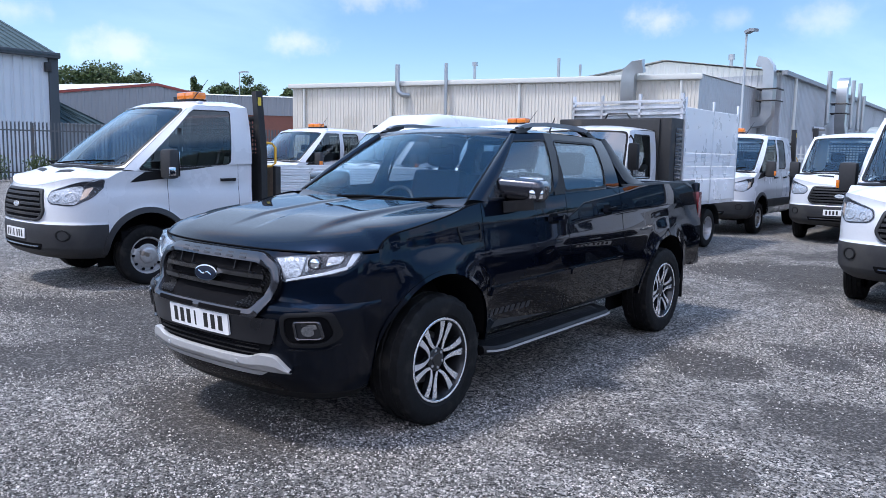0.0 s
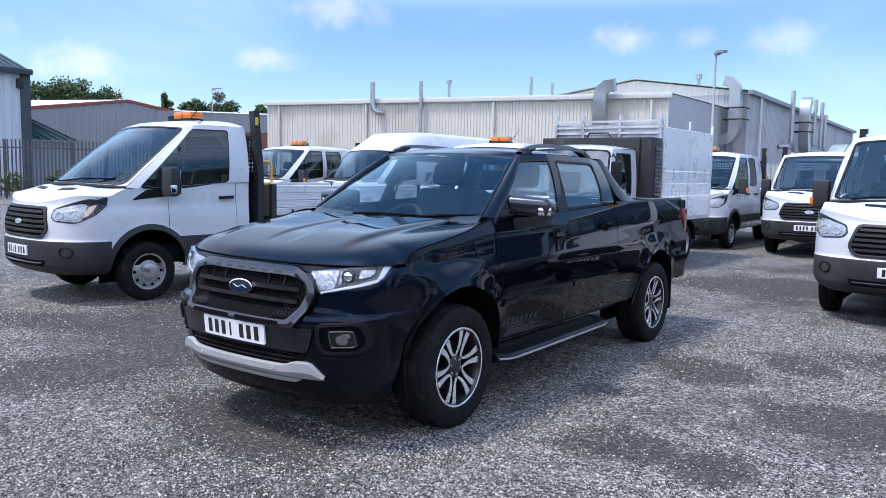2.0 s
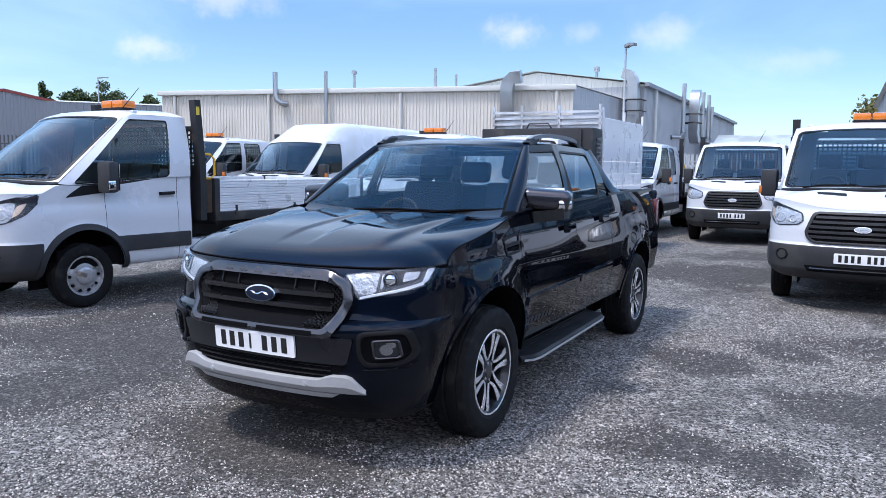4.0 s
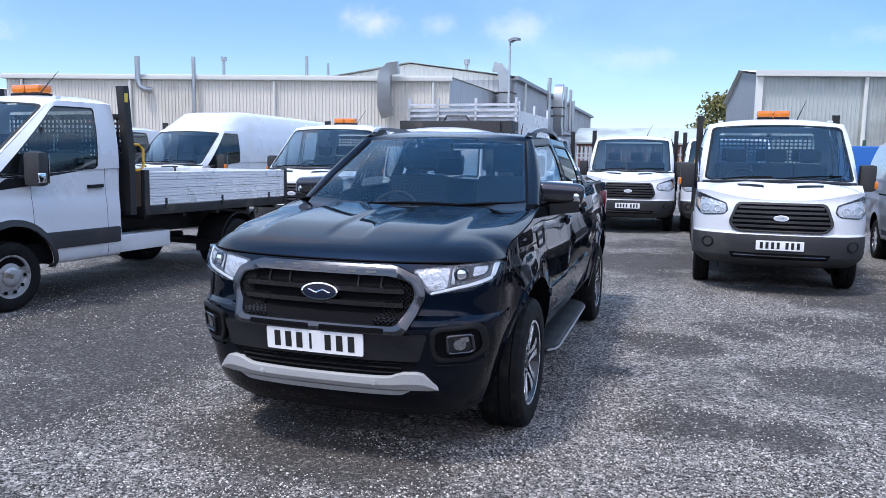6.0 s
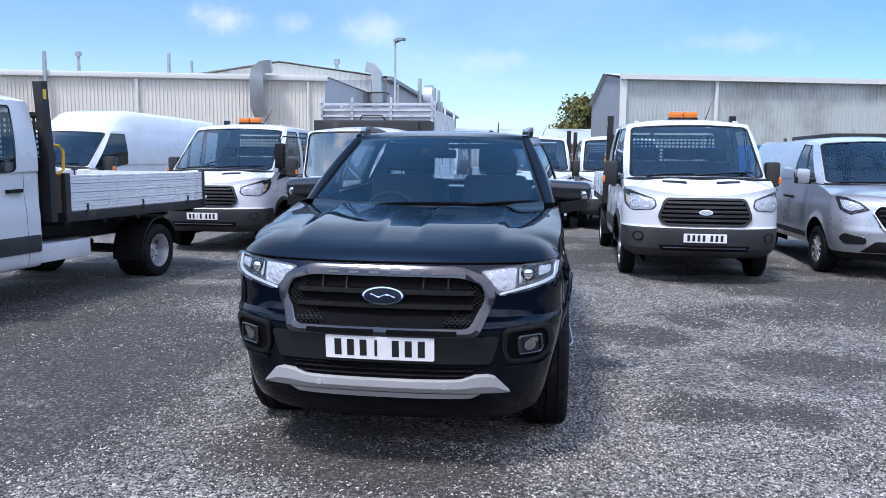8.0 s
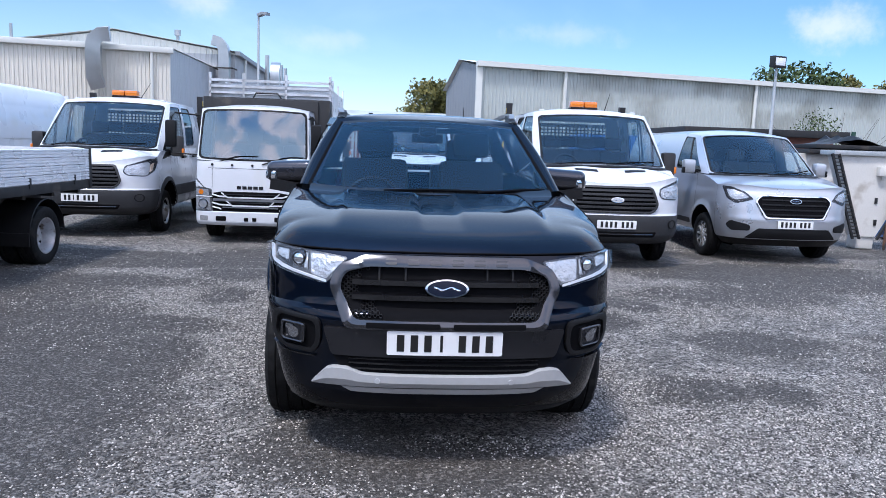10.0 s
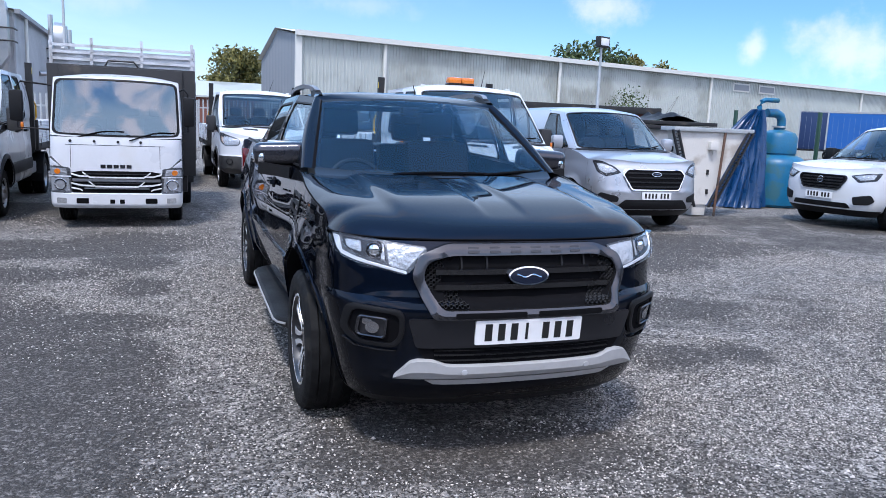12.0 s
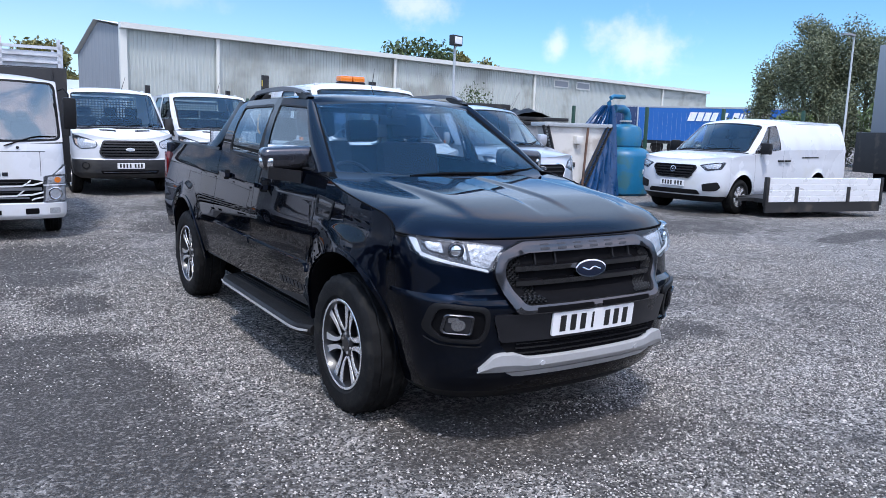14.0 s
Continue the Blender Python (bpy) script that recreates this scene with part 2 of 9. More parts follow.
badge_blue = material("badge_blue", (0.003, 0.006, 0.018), 0.45, coat=0.15, spec=0.2)
alu = material("aluminium", (0.68, 0.69, 0.71), 0.38, metal=0.4, vary=0.1, scale=2, bump=0.05, bump_scale=20, second=(0.5, 0.5, 0.5), amount=0.3)
alu_bright = material("bright_aluminium", (0.80, 0.81, 0.83), 0.3, metal=0.3, vary=0.05, scale=3, second=(0.70, 0.71, 0.72), amount=0.05)
frame_black = material("black_chassis", (0.014, 0.014, 0.015), 0.6, vary=0.3, second=(0.05, 0.042, 0.035), amount=0.2)
yellow_grip = material("yellow_grip", (0.72, 0.40, 0.03), 0.4)
sticker = material("warning_sticker", (0.75, 0.55, 0.05), 0.5)
ply = material("plywood", (0.33, 0.26, 0.19), 0.8, vary=0.2, scale=4, fine=30)
cover_grey = material("bed_cover", (0.26, 0.27, 0.29), 0.42, metal=0.4, vary=0.1)


# ---- mesh tools ----
def tab(pts):
    """A smooth monotone curve through the points (x, y)."""
    xs, ys = np.array([p[0] for p in pts], float), np.array([p[1] for p in pts], float)
    h, d = np.diff(xs), np.diff(ys) / np.diff(xs)
    m = np.zeros(len(xs))
    m[0], m[-1] = d[0], d[-1]
    for i in range(1, len(xs) - 1):
        if d[i - 1] * d[i] > 0:
            m[i] = 2 * d[i - 1] * d[i] / (d[i - 1] + d[i])

    def at(x):
        x = min(max(x, xs[0]), xs[-1])
        i = min(max(int(np.searchsorted(xs, x)) - 1, 0), len(h) - 1)
        s = (x - xs[i]) / h[i]
        return float((2 * s**3 - 3 * s**2 + 1) * ys[i] + (s**3 - 2 * s**2 + s) * h[i] * m[i] + (3 * s**2 - 2 * s**3) * ys[i + 1] + (s**3 - s**2) * h[i] * m[i + 1])
    return at


def part(name, bm, mat, parent=None, label="", smooth=38):
    """Links a bmesh as one mesh object under a thing or a part."""
    bmesh.ops.remove_doubles(bm, verts=bm.verts, dist=2e-5)
    bmesh.ops.recalc_face_normals(bm, faces=bm.faces)
    me = bpy.data.meshes.new(name)
    bm.to_mesh(me)
    bm.free()
    me.materials.append(mat)
    if smooth:
        me.shade_smooth()
        me.set_sharp_from_angle(angle=radians(smooth))
    ob = new(name, me)
    if parent:
        ob.parent = parent
    return tagged(ob, label)


def thing(name, label, category, m=None, group="", kind=""):
    ob = new(name)
    ob.empty_display_size = 0.3
    if m is not None:
        ob.matrix_basis = m
    return tagged(ob, label, category, group, kind)


def sheet(bm, rows, loop=False):
    vs = [[bm.verts.new(p) for p in r] for r in rows]
    n = len(vs[0])
    for a, b in zip(vs[:-1], vs[1:]):
        for j in range(n if loop else n - 1):
            k = (j + 1) % n
            try:
                bm.faces.new((a[j], a[k], b[k], b[j]))
            except ValueError:
                pass
    return vs


def box(bm, x0, x1, y0, y1, z0, z1, bevel=0.0, m=None, steps=2):
    b = bmesh.new()
    bmesh.ops.create_cube(b, size=1)
    bmesh.ops.transform(b, matrix=Matrix.Translation(((x0 + x1) / 2, (y0 + y1) / 2, (z0 + z1) / 2)) @ Matrix.Diagonal((abs(x1 - x0), abs(y1 - y0), abs(z1 - z0), 1)), verts=b.verts)
    if bevel:
        bmesh.ops.bevel(b, geom=b.edges[:], offset=bevel, segments=steps, affect="EDGES", profile=0.6)
    merge(bm, b, m)


def merge(bm, b, m=None):
    if m is not None:
        bmesh.ops.transform(b, matrix=m, verts=b.verts)
    seen = {v: bm.verts.new(v.co) for v in b.verts}
    for f in b.faces:
        bm.faces.new([seen[v] for v in f.verts])
    b.free()


def tube(bm, pts, r, n=8, cap=True):
    """A round bar along points; r: one radius or one for each point."""
    pts = [Vector(p) for p in pts]
    rings = []
    for i, p in enumerate(pts):
        d = (pts[min(i + 1, len(pts) - 1)] - pts[max(i - 1, 0)]).normalized()
        u = d.cross(Vector((0, 0, 1)) if abs(d.z) < 0.9 else Vector((1, 0, 0))).normalized()
        v = d.cross(u)
        q = r[i] if isinstance(r, (list, tuple)) else r
        rings.append([p + q * (math.cos(a) * u + math.sin(a) * v) for a in (2 * math.pi * k / n for k in range(n))])
    vs = sheet(bm, rings, True)
    if cap:
        bm.faces.new(vs[0][::-1])
        bm.faces.new(vs[-1])


def bar(bm, pts, w, h, up=(0, 0, 1)):
    """A rectangular bar of width w and height h along points."""
    pts = [Vector(p) for p in pts]
    rings = []
    for i, p in enumerate(pts):
        d = (pts[min(i + 1, len(pts) - 1)] - pts[max(i - 1, 0)]).normalized()
        u = d.cross(Vector(up)).normalized()
        v = u.cross(d)
        rings.append([p + a * w / 2 * u + b * h / 2 * v for a, b in ((-1, -1), (1, -1), (1, 1), (-1, 1))])
    vs = sheet(bm, rings, True)
    bm.faces.new(vs[0][::-1])
    bm.faces.new(vs[-1])


def lathe(bm, profile, n=40, axis="x"):
    """Turns a profile of (radius, along) round the x or z axis."""
    rings = []
    for r, x in profile:
        ring = []
        for k in range(n):
            a = 2 * math.pi * k / n
            ring.append(Vector((x, r * math.cos(a), r * math.sin(a))) if axis == "x" else Vector((r * math.cos(a), r * math.sin(a), x)))
        rings.append(ring)
    return sheet(bm, rings, True)


def rounded(pts, r, n=4):
    """A closed outline with rounded corners; r: one radius or one for each corner."""
    out = []
    for i, p in enumerate(pts):
        p, a, b = Vector(p), Vector(pts[i - 1]), Vector(pts[(i + 1) % len(pts)])
        q = r[i] if isinstance(r, (list, tuple)) else r
        da, db = (a - p), (b - p)
        q = min(q, da.length * 0.48, db.length * 0.48)
        s, e = p + da.normalized() * q, p + db.normalized() * q
        for k in range(n + 1):
            t = k / n
            out.append((1 - t) ** 2 * s + 2 * t * (1 - t) * p + t * t * e)
    return [(v.x, v.y) for v in out]


def denser(*loops, step=0.07):
    """Outlines of as many points each, with their long edges divided alike."""
    out = [[] for _ in loops]
    n = len(loops[0])
    for i in range(n):
        j = (i + 1) % n
        k = max(1, int(max(math.hypot(l[j][0] - l[i][0], l[j][1] - l[i][1]) for l in loops) / step))
        for o, l in zip(out, loops):
            o += [(l[i][0] + (l[j][0] - l[i][0]) * q / k, l[i][1] + (l[j][1] - l[i][1]) * q / k) for q in range(k)]
    return out


def pad(bm, on, loop, off=0.01, depth=0.02, rings=4):
    """A slab with the outline loop laid on a surface: on(a, b, off) is a point that far out of it."""
    loop = denser(loop)[0]
    ca, cb = sum(p[0] for p in loop) / len(loop), sum(p[1] for p in loop) / len(loop)
    rows = [[on(a, b, off - depth) for a, b in loop], [on(a, b, off) for a, b in loop]]
    for k in range(1, rings):
        s = 1 - k / rings
        rows.append([on(ca + (a - ca) * s, cb + (b - cb) * s, off) for a, b in loop])
    vs = sheet(bm, rows, True)
    c = bm.verts.new(on(ca, cb, off))
    last = vs[-1]
    for j in range(len(last)):
        bm.faces.new((last[j], last[(j + 1) % len(last)], c))


def rim_on(bm, on, outer, inner, off=0.02, depth=0.03, inner_depth=None):
    """A raised frame between two outlines of as many points."""
    inner_depth = depth if inner_depth is None else inner_depth
    outer, inner = denser(outer, inner)
    mid = [((a + c) / 2, (b + d) / 2) for (a, b), (c, d) in zip(outer, inner)]
    sheet(bm, [[on(a, b, off - depth) for a, b in outer], [on(a, b, off * 0.85) for a, b in outer], [on(a, b, off) for a, b in mid],
               [on(a, b, off * 0.85) for a, b in inner], [on(a, b, off - inner_depth) for a, b in inner]], True)


def mirror_loop(loop):
    return [(-a, b) for a, b in loop]


def corner(u, n0, n1, r):
    """How far a rounded window edge stands back at u metres from one end of a span n0..n1."""
    d = min(u - n0, n1 - u)
    return r - math.sqrt(max(r * r - (r - d) ** 2, 0)) if d < r else 0.0


def pillars(cols, kinds, bulge, low=0.0, high=0.93, r=0.05, flip=1, inset=0.006):
    """Upright bands between columns (bottom, top); kinds: b body, g a window with rounded corners. Returns a bmesh of the body, and one for each pane with its rubber."""
    body, panes = bmesh.new(), []

    def at(i, u, v):
        a = Vector(cols[i][0]).lerp(Vector(cols[i][1]), v)
        b = Vector(cols[i + 1][0]).lerp(Vector(cols[i + 1][1]), v)
        p = a.lerp(b, u) + Vector(bulge) * (4 * v * (1 - v) * (u if i == 0 else 1))
        return Vector((p.x * flip, p.y, p.z))

    for i, kind in enumerate(kinds):
        if kind == "b":
            sheet(body, [[at(i, u, v) for v in [k / 8 for k in range(9)]] for u in (0, 0.5, 1)])
            continue
        span = (Vector(cols[i + 1][0]) - Vector(cols[i][0])).length
        tall = (Vector(cols[i][1]) - Vector(cols[i][0])).length
        us = sorted({round(s, 5) for s in [k / 10 for k in range(11)] + [r / span * f for f in (0, 0.06, 0.2, 0.45, 0.75, 1)] + [1 - r / span * f for f in (0, 0.06, 0.2, 0.45, 0.75, 1)]})
        pane, rub = bmesh.new(), bmesh.new()
        back = Vector((-inset * flip, 0, 0))
        lo, hi = [], []
        for u in us:
            c = corner(u * span, 0, span, r) / tall
            lo.append(low + c)
            hi.append(high - c)
        sheet(body, [[at(i, u, low_v) for low_v in (0, l)] for u, l in zip(us, lo)])
        sheet(body, [[at(i, u, v) for v in (h, 1)] for u, h in zip(us, hi)])
        sheet(pane, [[at(i, u, l + (h - l) * k / 6) + back for k in range(7)] for u, l, h in zip(us, lo, hi)])
        edge = [(u, l) for u, l in zip(us, lo)] + [(u, h) for u, h in zip(reversed(us), reversed(hi))]
        cu, cv = 0.5, (low + high) / 2
        wu, wv = 0.018 / span, 0.018 / tall
        inner = [(min(max(u, wu), 1 - wu), v + (wv if v < cv else -wv)) for u, v in edge]
        out = Vector((0.002 * flip, 0, 0))
        sheet(rub, [[at(i, u, v) + out for u, v in edge], [at(i, u, v) + out for u, v in inner], [at(i, u, v) + back * 2 for u, v in inner]], True)
        panes.append((pane, rub))
    return body, panes


class Shell:
    """The measurements of a vehicle's sheet metal: nose wraps round into flat sides, bonnet, glass and roof. It faces -y, and the front axle is at y = 0."""

    def __init__(s, levels, y0, sill, arches, shoulder, taper, mid, cowl, power=2.6, flare=0.0, flare_w=0.12, tuck=0.0, lean=0.0, crown=3.2):
        s.lean, s.crown = lean, crown
        s.y0, s.sill, s.arches, s.power, s.flare, s.flare_w, s.tuck = y0, sill, arches, power, flare, flare_w, tuck
        s.yf, s.w = tab([(l[0], l[1]) for l in levels]), tab([(l[0], l[2]) for l in levels])
        s.zs = [l[0] for l in levels]
        s.hi, s.taper, s.mid, s.cowl = tab(shoulder), tab(taper), tab(mid), cowl

    def W(s, y, z):
        x = s.w(z) * s.taper(y) - s.lean * max(z - 0.93, 0) ** 2 / 0.12
        for yc, zc, r in s.arches:
            d = math.hypot(y - yc, z - zc) - r
            if d < s.flare_w and z > zc - 0.2:
                k = min(max((y - s.y0) / 0.28, 0), 1)
                x += s.flare * (1 - max(d, 0) / s.flare_w) ** 1.3 * k * k * (3 - 2 * k)
        return x

    def lo(s, y):
        z = s.sill(y) if callable(s.sill) else s.sill
        for yc, zc, r in s.arches:
            if abs(y - yc) < r:
                z = max(z, zc + math.sqrt(r * r - (y - yc) ** 2))
        return z

    def nose_y(s, x, z):
        q = min(abs(x / s.w(z)), 0.9995)
        yf = s.yf(z)
        return yf + (s.y0 - yf) * (1 - (1 - q**s.power) ** (1 / s.power))

    def on_nose(s, x, z, off=0.0):
        y, e = s.nose_y(x, z), 0.01
        k = (s.nose_y(x + e, z) - s.nose_y(x - e, z)) / (2 * e)
        k = max(min(k, 3), -3)
        nrm = Vector((k, -1, 0)).normalized()
        return Vector((x, y, z)) + nrm * off

    def on_side(s, sgn):
        return lambda y, z, off=0.0: Vector((sgn * (s.W(y, z) + off), y, z))

    def stations(s, a, b, step=0.09):
        ys = list(np.linspace(a, b, max(3, int((b - a) / step))))
        for yc, zc, r in s.arches:
            ys += [yc - r * math.cos(math.pi * k / 24) for k in range(25)]
            ys += [yc + q * (r + d) for q in (-1, 1) for d in (0.03, 0.07, 0.12)]
        return sorted({round(y, 4) for y in ys if a <= y <= b} | {a, b})

    def side(s, bm, sgn, a, b, nz=14, inset=0.0, z1=None):
        rows = []
        for y in s.stations(a, b):
            lo, hi = s.lo(y), (s.hi(y) if z1 is None else z1)
            vs = [0, 0.012, 0.03, 0.06] + [0.06 + 0.94 * k / nz for k in range(1, nz + 1)]
            rows.append([Vector((sgn * (s.W(y, lo + (hi - lo) * v) - inset - (0.012 if v == 0 else 0)), y, lo + (hi - lo) * v)) for v in vs])
        sheet(bm, rows)

    def liner(s, bm, sgn, which, depth=0.36):
        for yc, zc, r in s.arches[which:which + 1]:
            arc = [yc - r * math.cos(math.pi * k / 20) for k in range(21)]
            rows = [[Vector((sgn * (s.W(y, s.lo(y)) - d), y, max(s.lo(y), zc + math.sqrt(max(r * r - (y - yc) ** 2, 0))))) for y in arc] for d in (0.01, depth)]
            sheet(bm, rows)
            c = [Vector((sgn * (s.W(yc, zc + r) - depth), y, zc + (0.0 if abs(y - yc) >= r else math.sqrt(r * r - (y - yc) ** 2)))) for y in arc]
            sheet(bm, [c, [Vector((p.x, p.y, min(0.2, zc))) for p in c]])

    def bonnet_z(s, u, y):
        k = abs(u) ** s.crown
        return s.hi(max(y, s.y0)) * k + s.mid(y) * (1 - k)

    def bonnet_grid(s, n=26, m=16, u1=1.0):
        """Columns from one side to the other, each from the front edge back to the cowl."""
        z1, cols = s.zs[-1], []
        for k in range(n + 1):
            u = math.sin(math.pi / 2 * (2 * k / n - 1)) * u1
            ya = s.yf(z1) + (s.y0 - s.yf(z1)) * (1 - (1 - min(abs(u), 1) ** s.power) ** (1 / s.power))
            yb = s.cowl[0] + (s.cowl[1] - s.cowl[0]) * u * u
            col = []
            for j in range(m + 1):
                y = ya + (yb - ya) * j / m
                col.append(Vector((u * s.W(max(y, s.y0), s.hi(max(y, s.y0))), y, s.bonnet_z(u, y))))
            cols.append(col)
        return cols

    def nose(s, bm, za, zb, n=40, close=False):
        """The wrapped front between two heights; close: up to the bonnet's edge."""
        zs = sorted({round(z, 4) for z in [za, zb] + [z for z in s.zs if za < z < zb] + list(np.linspace(za, zb, 13))})
        us = [math.sin(math.pi / 2 * (2 * k / n - 1)) for k in range(n + 1)]
        rows = [[Vector((u * s.w(z), s.yf(z) + (s.y0 - s.yf(z)) * (1 - (1 - min(abs(u), 1) ** s.power) ** (1 / s.power)), z)) for u in us] for z in zs]
        if close:
            rows.append([c[0] for c in s.bonnet_grid(n)])
        sheet(bm, rows)


def windscreen(bm, base, top, base_mid, top_mid, n=14, m=8, bow=0.02, scale=1.0, back=0.0):
    """A curved screen. base, top: the corner (x, y, z); base_mid, top_mid: (y, z) on the centre line."""
    rows = []
    for j in range(m + 1):
        v = j / m
        row = []
        for k in range(n + 1):
            u = (2 * k / n - 1) * scale
            a = Vector((u * base[0], base_mid[0] + (base[1] - base_mid[0]) * u * u, base_mid[1] + (base[2] - base_mid[1]) * u * u))
            b = Vector((u * top[0], top_mid[0] + (top[1] - top_mid[0]) * u * u, top_mid[1] + (top[2] - top_mid[1]) * u * u))
            row.append(a.lerp(b, v) + Vector((0, -bow + back * 0.7, bow - back)) * (4 * v * (1 - v) * (1 - u * u)) + Vector((0, back * 0.5, -back * 0.5)))
        rows.append(row)
    sheet(bm, rows)
    return rows


def screen_ring(bm, screen, bow, a, b, off, r0=0.16, r1=0.16):
    """A band on the screen between two rounded loops, a and b: insets from its edge (0: the edge itself, square)."""
    base, top, base_mid, top_mid = screen

    def at(u, v):
        lo = Vector((u * base[0], base_mid[0] + (base[1] - base_mid[0]) * u * u, base_mid[1] + (base[2] - base_mid[1]) * u * u))
        hi = Vector((u * top[0], top_mid[0] + (top[1] - top_mid[0]) * u * u, top_mid[1] + (top[2] - top_mid[1]) * u * u))
        return lo.lerp(hi, v) + Vector((0, -bow, bow)) * (4 * v * (1 - v) * (1 - u * u)) + Vector((0, -off * 0.7, off * 0.7))

    wide, tall = base[0] + top[0], (Vector((0, *top_mid)) - Vector((0, *base_mid))).length

    def loop(inset, r):
        if inset == 0:
            return None
        x, y = wide / 2 - inset, tall / 2 - inset
        pts = rounded([(-x, -y), (x, -y), (x, y), (-x, y)], r, 8)
        fine = []
        for p, q in zip(pts, pts[1:] + pts[:1]):
            k = max(1, int(math.hypot(q[0] - p[0], q[1] - p[1]) / 0.08))
            fine += [(p[0] + (q[0] - p[0]) * j / k, p[1] + (q[1] - p[1]) * j / k) for j in range(k)]
        return [(p[0] / (wide / 2), p[1] / (tall / 2)) for p in fine]

    inner = loop(b, r1)
    rows = []
    for inset, r in ((a, r0), (b, r1)):
        if inset == 0:
            pts = [(p[0] / max(abs(p[0]), abs(p[1])), p[1] / max(abs(p[0]), abs(p[1]))) for p in inner]
        elif inset == b:
            pts = inner
        else:
            k = (b - inset)
            pts = [(p[0] * (1 + k / (wide / 2 - b)), p[1] * (1 + k / (tall / 2 - b))) for p in inner]
        rows.append([at(u, (v + 1) / 2) for u, v in pts])
    sheet(bm, rows, True)


def roof(bm, top, top_mid, side_tops, rear_crown, n=14):
    """A crowned roof from the screen's top edge back along the side's top points (x, y, z)."""
    us = [2 * k / n - 1 for k in range(n + 1)]
    rows = [[Vector((u * top[0], top_mid[0] + (top[1] - top_mid[0]) * u * u, top_mid[1] + (top[2] - top_mid[1]) * u * u)) for u in us]]
    for x, y, z, crown in side_tops:
        rows.append([Vector((u * x, y, z + crown * (1 - abs(u) ** 2.6))) for u in us])
    sheet(bm, rows)


def wheel(parent, name, m, R, width, kind, label=""):
    """Tyre and rim with the outer face towards +x of m."""
    hub = new(name)
    hub.empty_display_size = 0.1
    hub.parent, hub.matrix_basis = parent, m
    if label:
        tagged(hub, label)
    w, rr = width / 2, {"alloy": 0.236, "steel": 0.205, "dual": 0.205, "trim": 0.205, "van": 0.205}[kind]
    bm = bmesh.new()
    n = 72
    prof = [(rr, -w * 0.8), (rr + 0.012, -w * 0.86), ((R + rr) / 2, -w * 1.0), (R - 0.03, -w * 0.96), (R - 0.008, -w * 0.82), (R, -w * 0.55), (R - 0.009, -w * 0.5), (R, -w * 0.45),
            (R + 0.001, -w * 0.1), (R - 0.009, -w * 0.06), (R - 0.009, w * 0.06), (R + 0.001, w * 0.1), (R, w * 0.45), (R - 0.009, w * 0.5), (R, w * 0.55), (R - 0.008, w * 0.82), (R - 0.03, w * 0.96), (R - 0.05, w * 0.985),
            ((R + rr) / 2, w * 1.0), (rr + 0.03, w * 0.97), (rr + 0.012, w * 0.86), (rr, w * 0.8)]
    rings = []
    lug = 0.009 if kind == "alloy" else 0.005
    for r, x in prof:
        ring = []
        for k in range(n):
            q = r
            if r > R - 0.035 and abs(x) > w * 0.5 and k % 3 == 0:
                q -= lug
            if r > R - 0.004 and abs(x) < w * 0.5 and (k + (2 if x > 0 else 0)) % 4 == 0:
                q -= lug * 0.7
            a = 2 * math.pi * (k + (0.6 if abs(x) < w * 0.2 else 0)) / n
            ring.append(Vector((x, q * math.cos(a), q * math.sin(a))))
        rings.append(ring)
    sheet(bm, rings, True)
    part("tyre", bm, rubber, hub, smooth=30)
    bm = bmesh.new()
    if kind == "alloy":
        lathe(bm, [(rr + 0.004, w * 0.84), (rr + 0.012, w * 0.90), (rr - 0.004, w * 0.90), (rr - 0.014, w * 0.72), (rr - 0.03, w * 0.2), (rr - 0.03, -w * 0.7), (rr, -w * 0.8)], 48)
        part("rim", bm, alloy_dark, hub)
        bm = bmesh.new()
        lathe(bm, [(rr + 0.0125, w * 0.895), (rr + 0.010, w * 0.912), (rr + 0.001, w * 0.912), (rr - 0.002, w * 0.895)], 56)
        part("rim_lip", bm, alloy, hub, "bright machined rim edge")
        bm = bmesh.new()
        lathe(bm, [(0.0, w * 0.05), (0.15, w * 0.05), (0.155, -w * 0.05), (0.0, -w * 0.05)], 32)
        part("brake_disc", bm, lamp_dark, hub)
        for k in range(6):
            a0 = math.radians(60 * k + 12)
            bm, face = bmesh.new(), bmesh.new()
            for q in (-1, 1):
                line = [(0.070, 0.44, 0.010), (0.086, 0.30, 0.011), (0.105, 0.205, 0.012), (0.13, 0.165, 0.0135), (0.165, 0.155, 0.0165), (0.205, 0.165, 0.0205), (0.231, 0.175, 0.023)]
                rows, top = [], []
                for r, da, hw in line:
                    a = a0 + q * da
                    d, t = Vector((0, math.cos(a), math.sin(a))), Vector((0, -math.sin(a), math.cos(a)))
                    xo = w * 0.74 - 0.03 * (1 - r / 0.23) ** 2 + 0.004
                    c = d * r
                    rows.append([c + t * (-hw) + Vector((xo - 0.035, 0, 0)), c + t * (-hw) + Vector((xo - 0.002, 0, 0)), c + t * hw + Vector((xo - 0.002, 0, 0)), c + t * hw + Vector((xo - 0.035, 0, 0))])
                    top.append([c + t * (-hw * 0.92) + Vector((xo - 0.002, 0, 0)), c + t * (-hw * 0.88) + Vector((xo + 0.001, 0, 0)), c + t * hw * 0.88 + Vector((xo + 0.001, 0, 0)), c + t * hw * 0.92 + Vector((xo - 0.002, 0, 0))])
                sheet(bm, rows)
                sheet(face, top)
            sp = part("spoke", bm, alloy_dark, hub, smooth=30)
            ob = part("machined_face", face, alloy, hub, "bright machined spoke face", smooth=30)
            ob.parent = hub
        bm = bmesh.new()
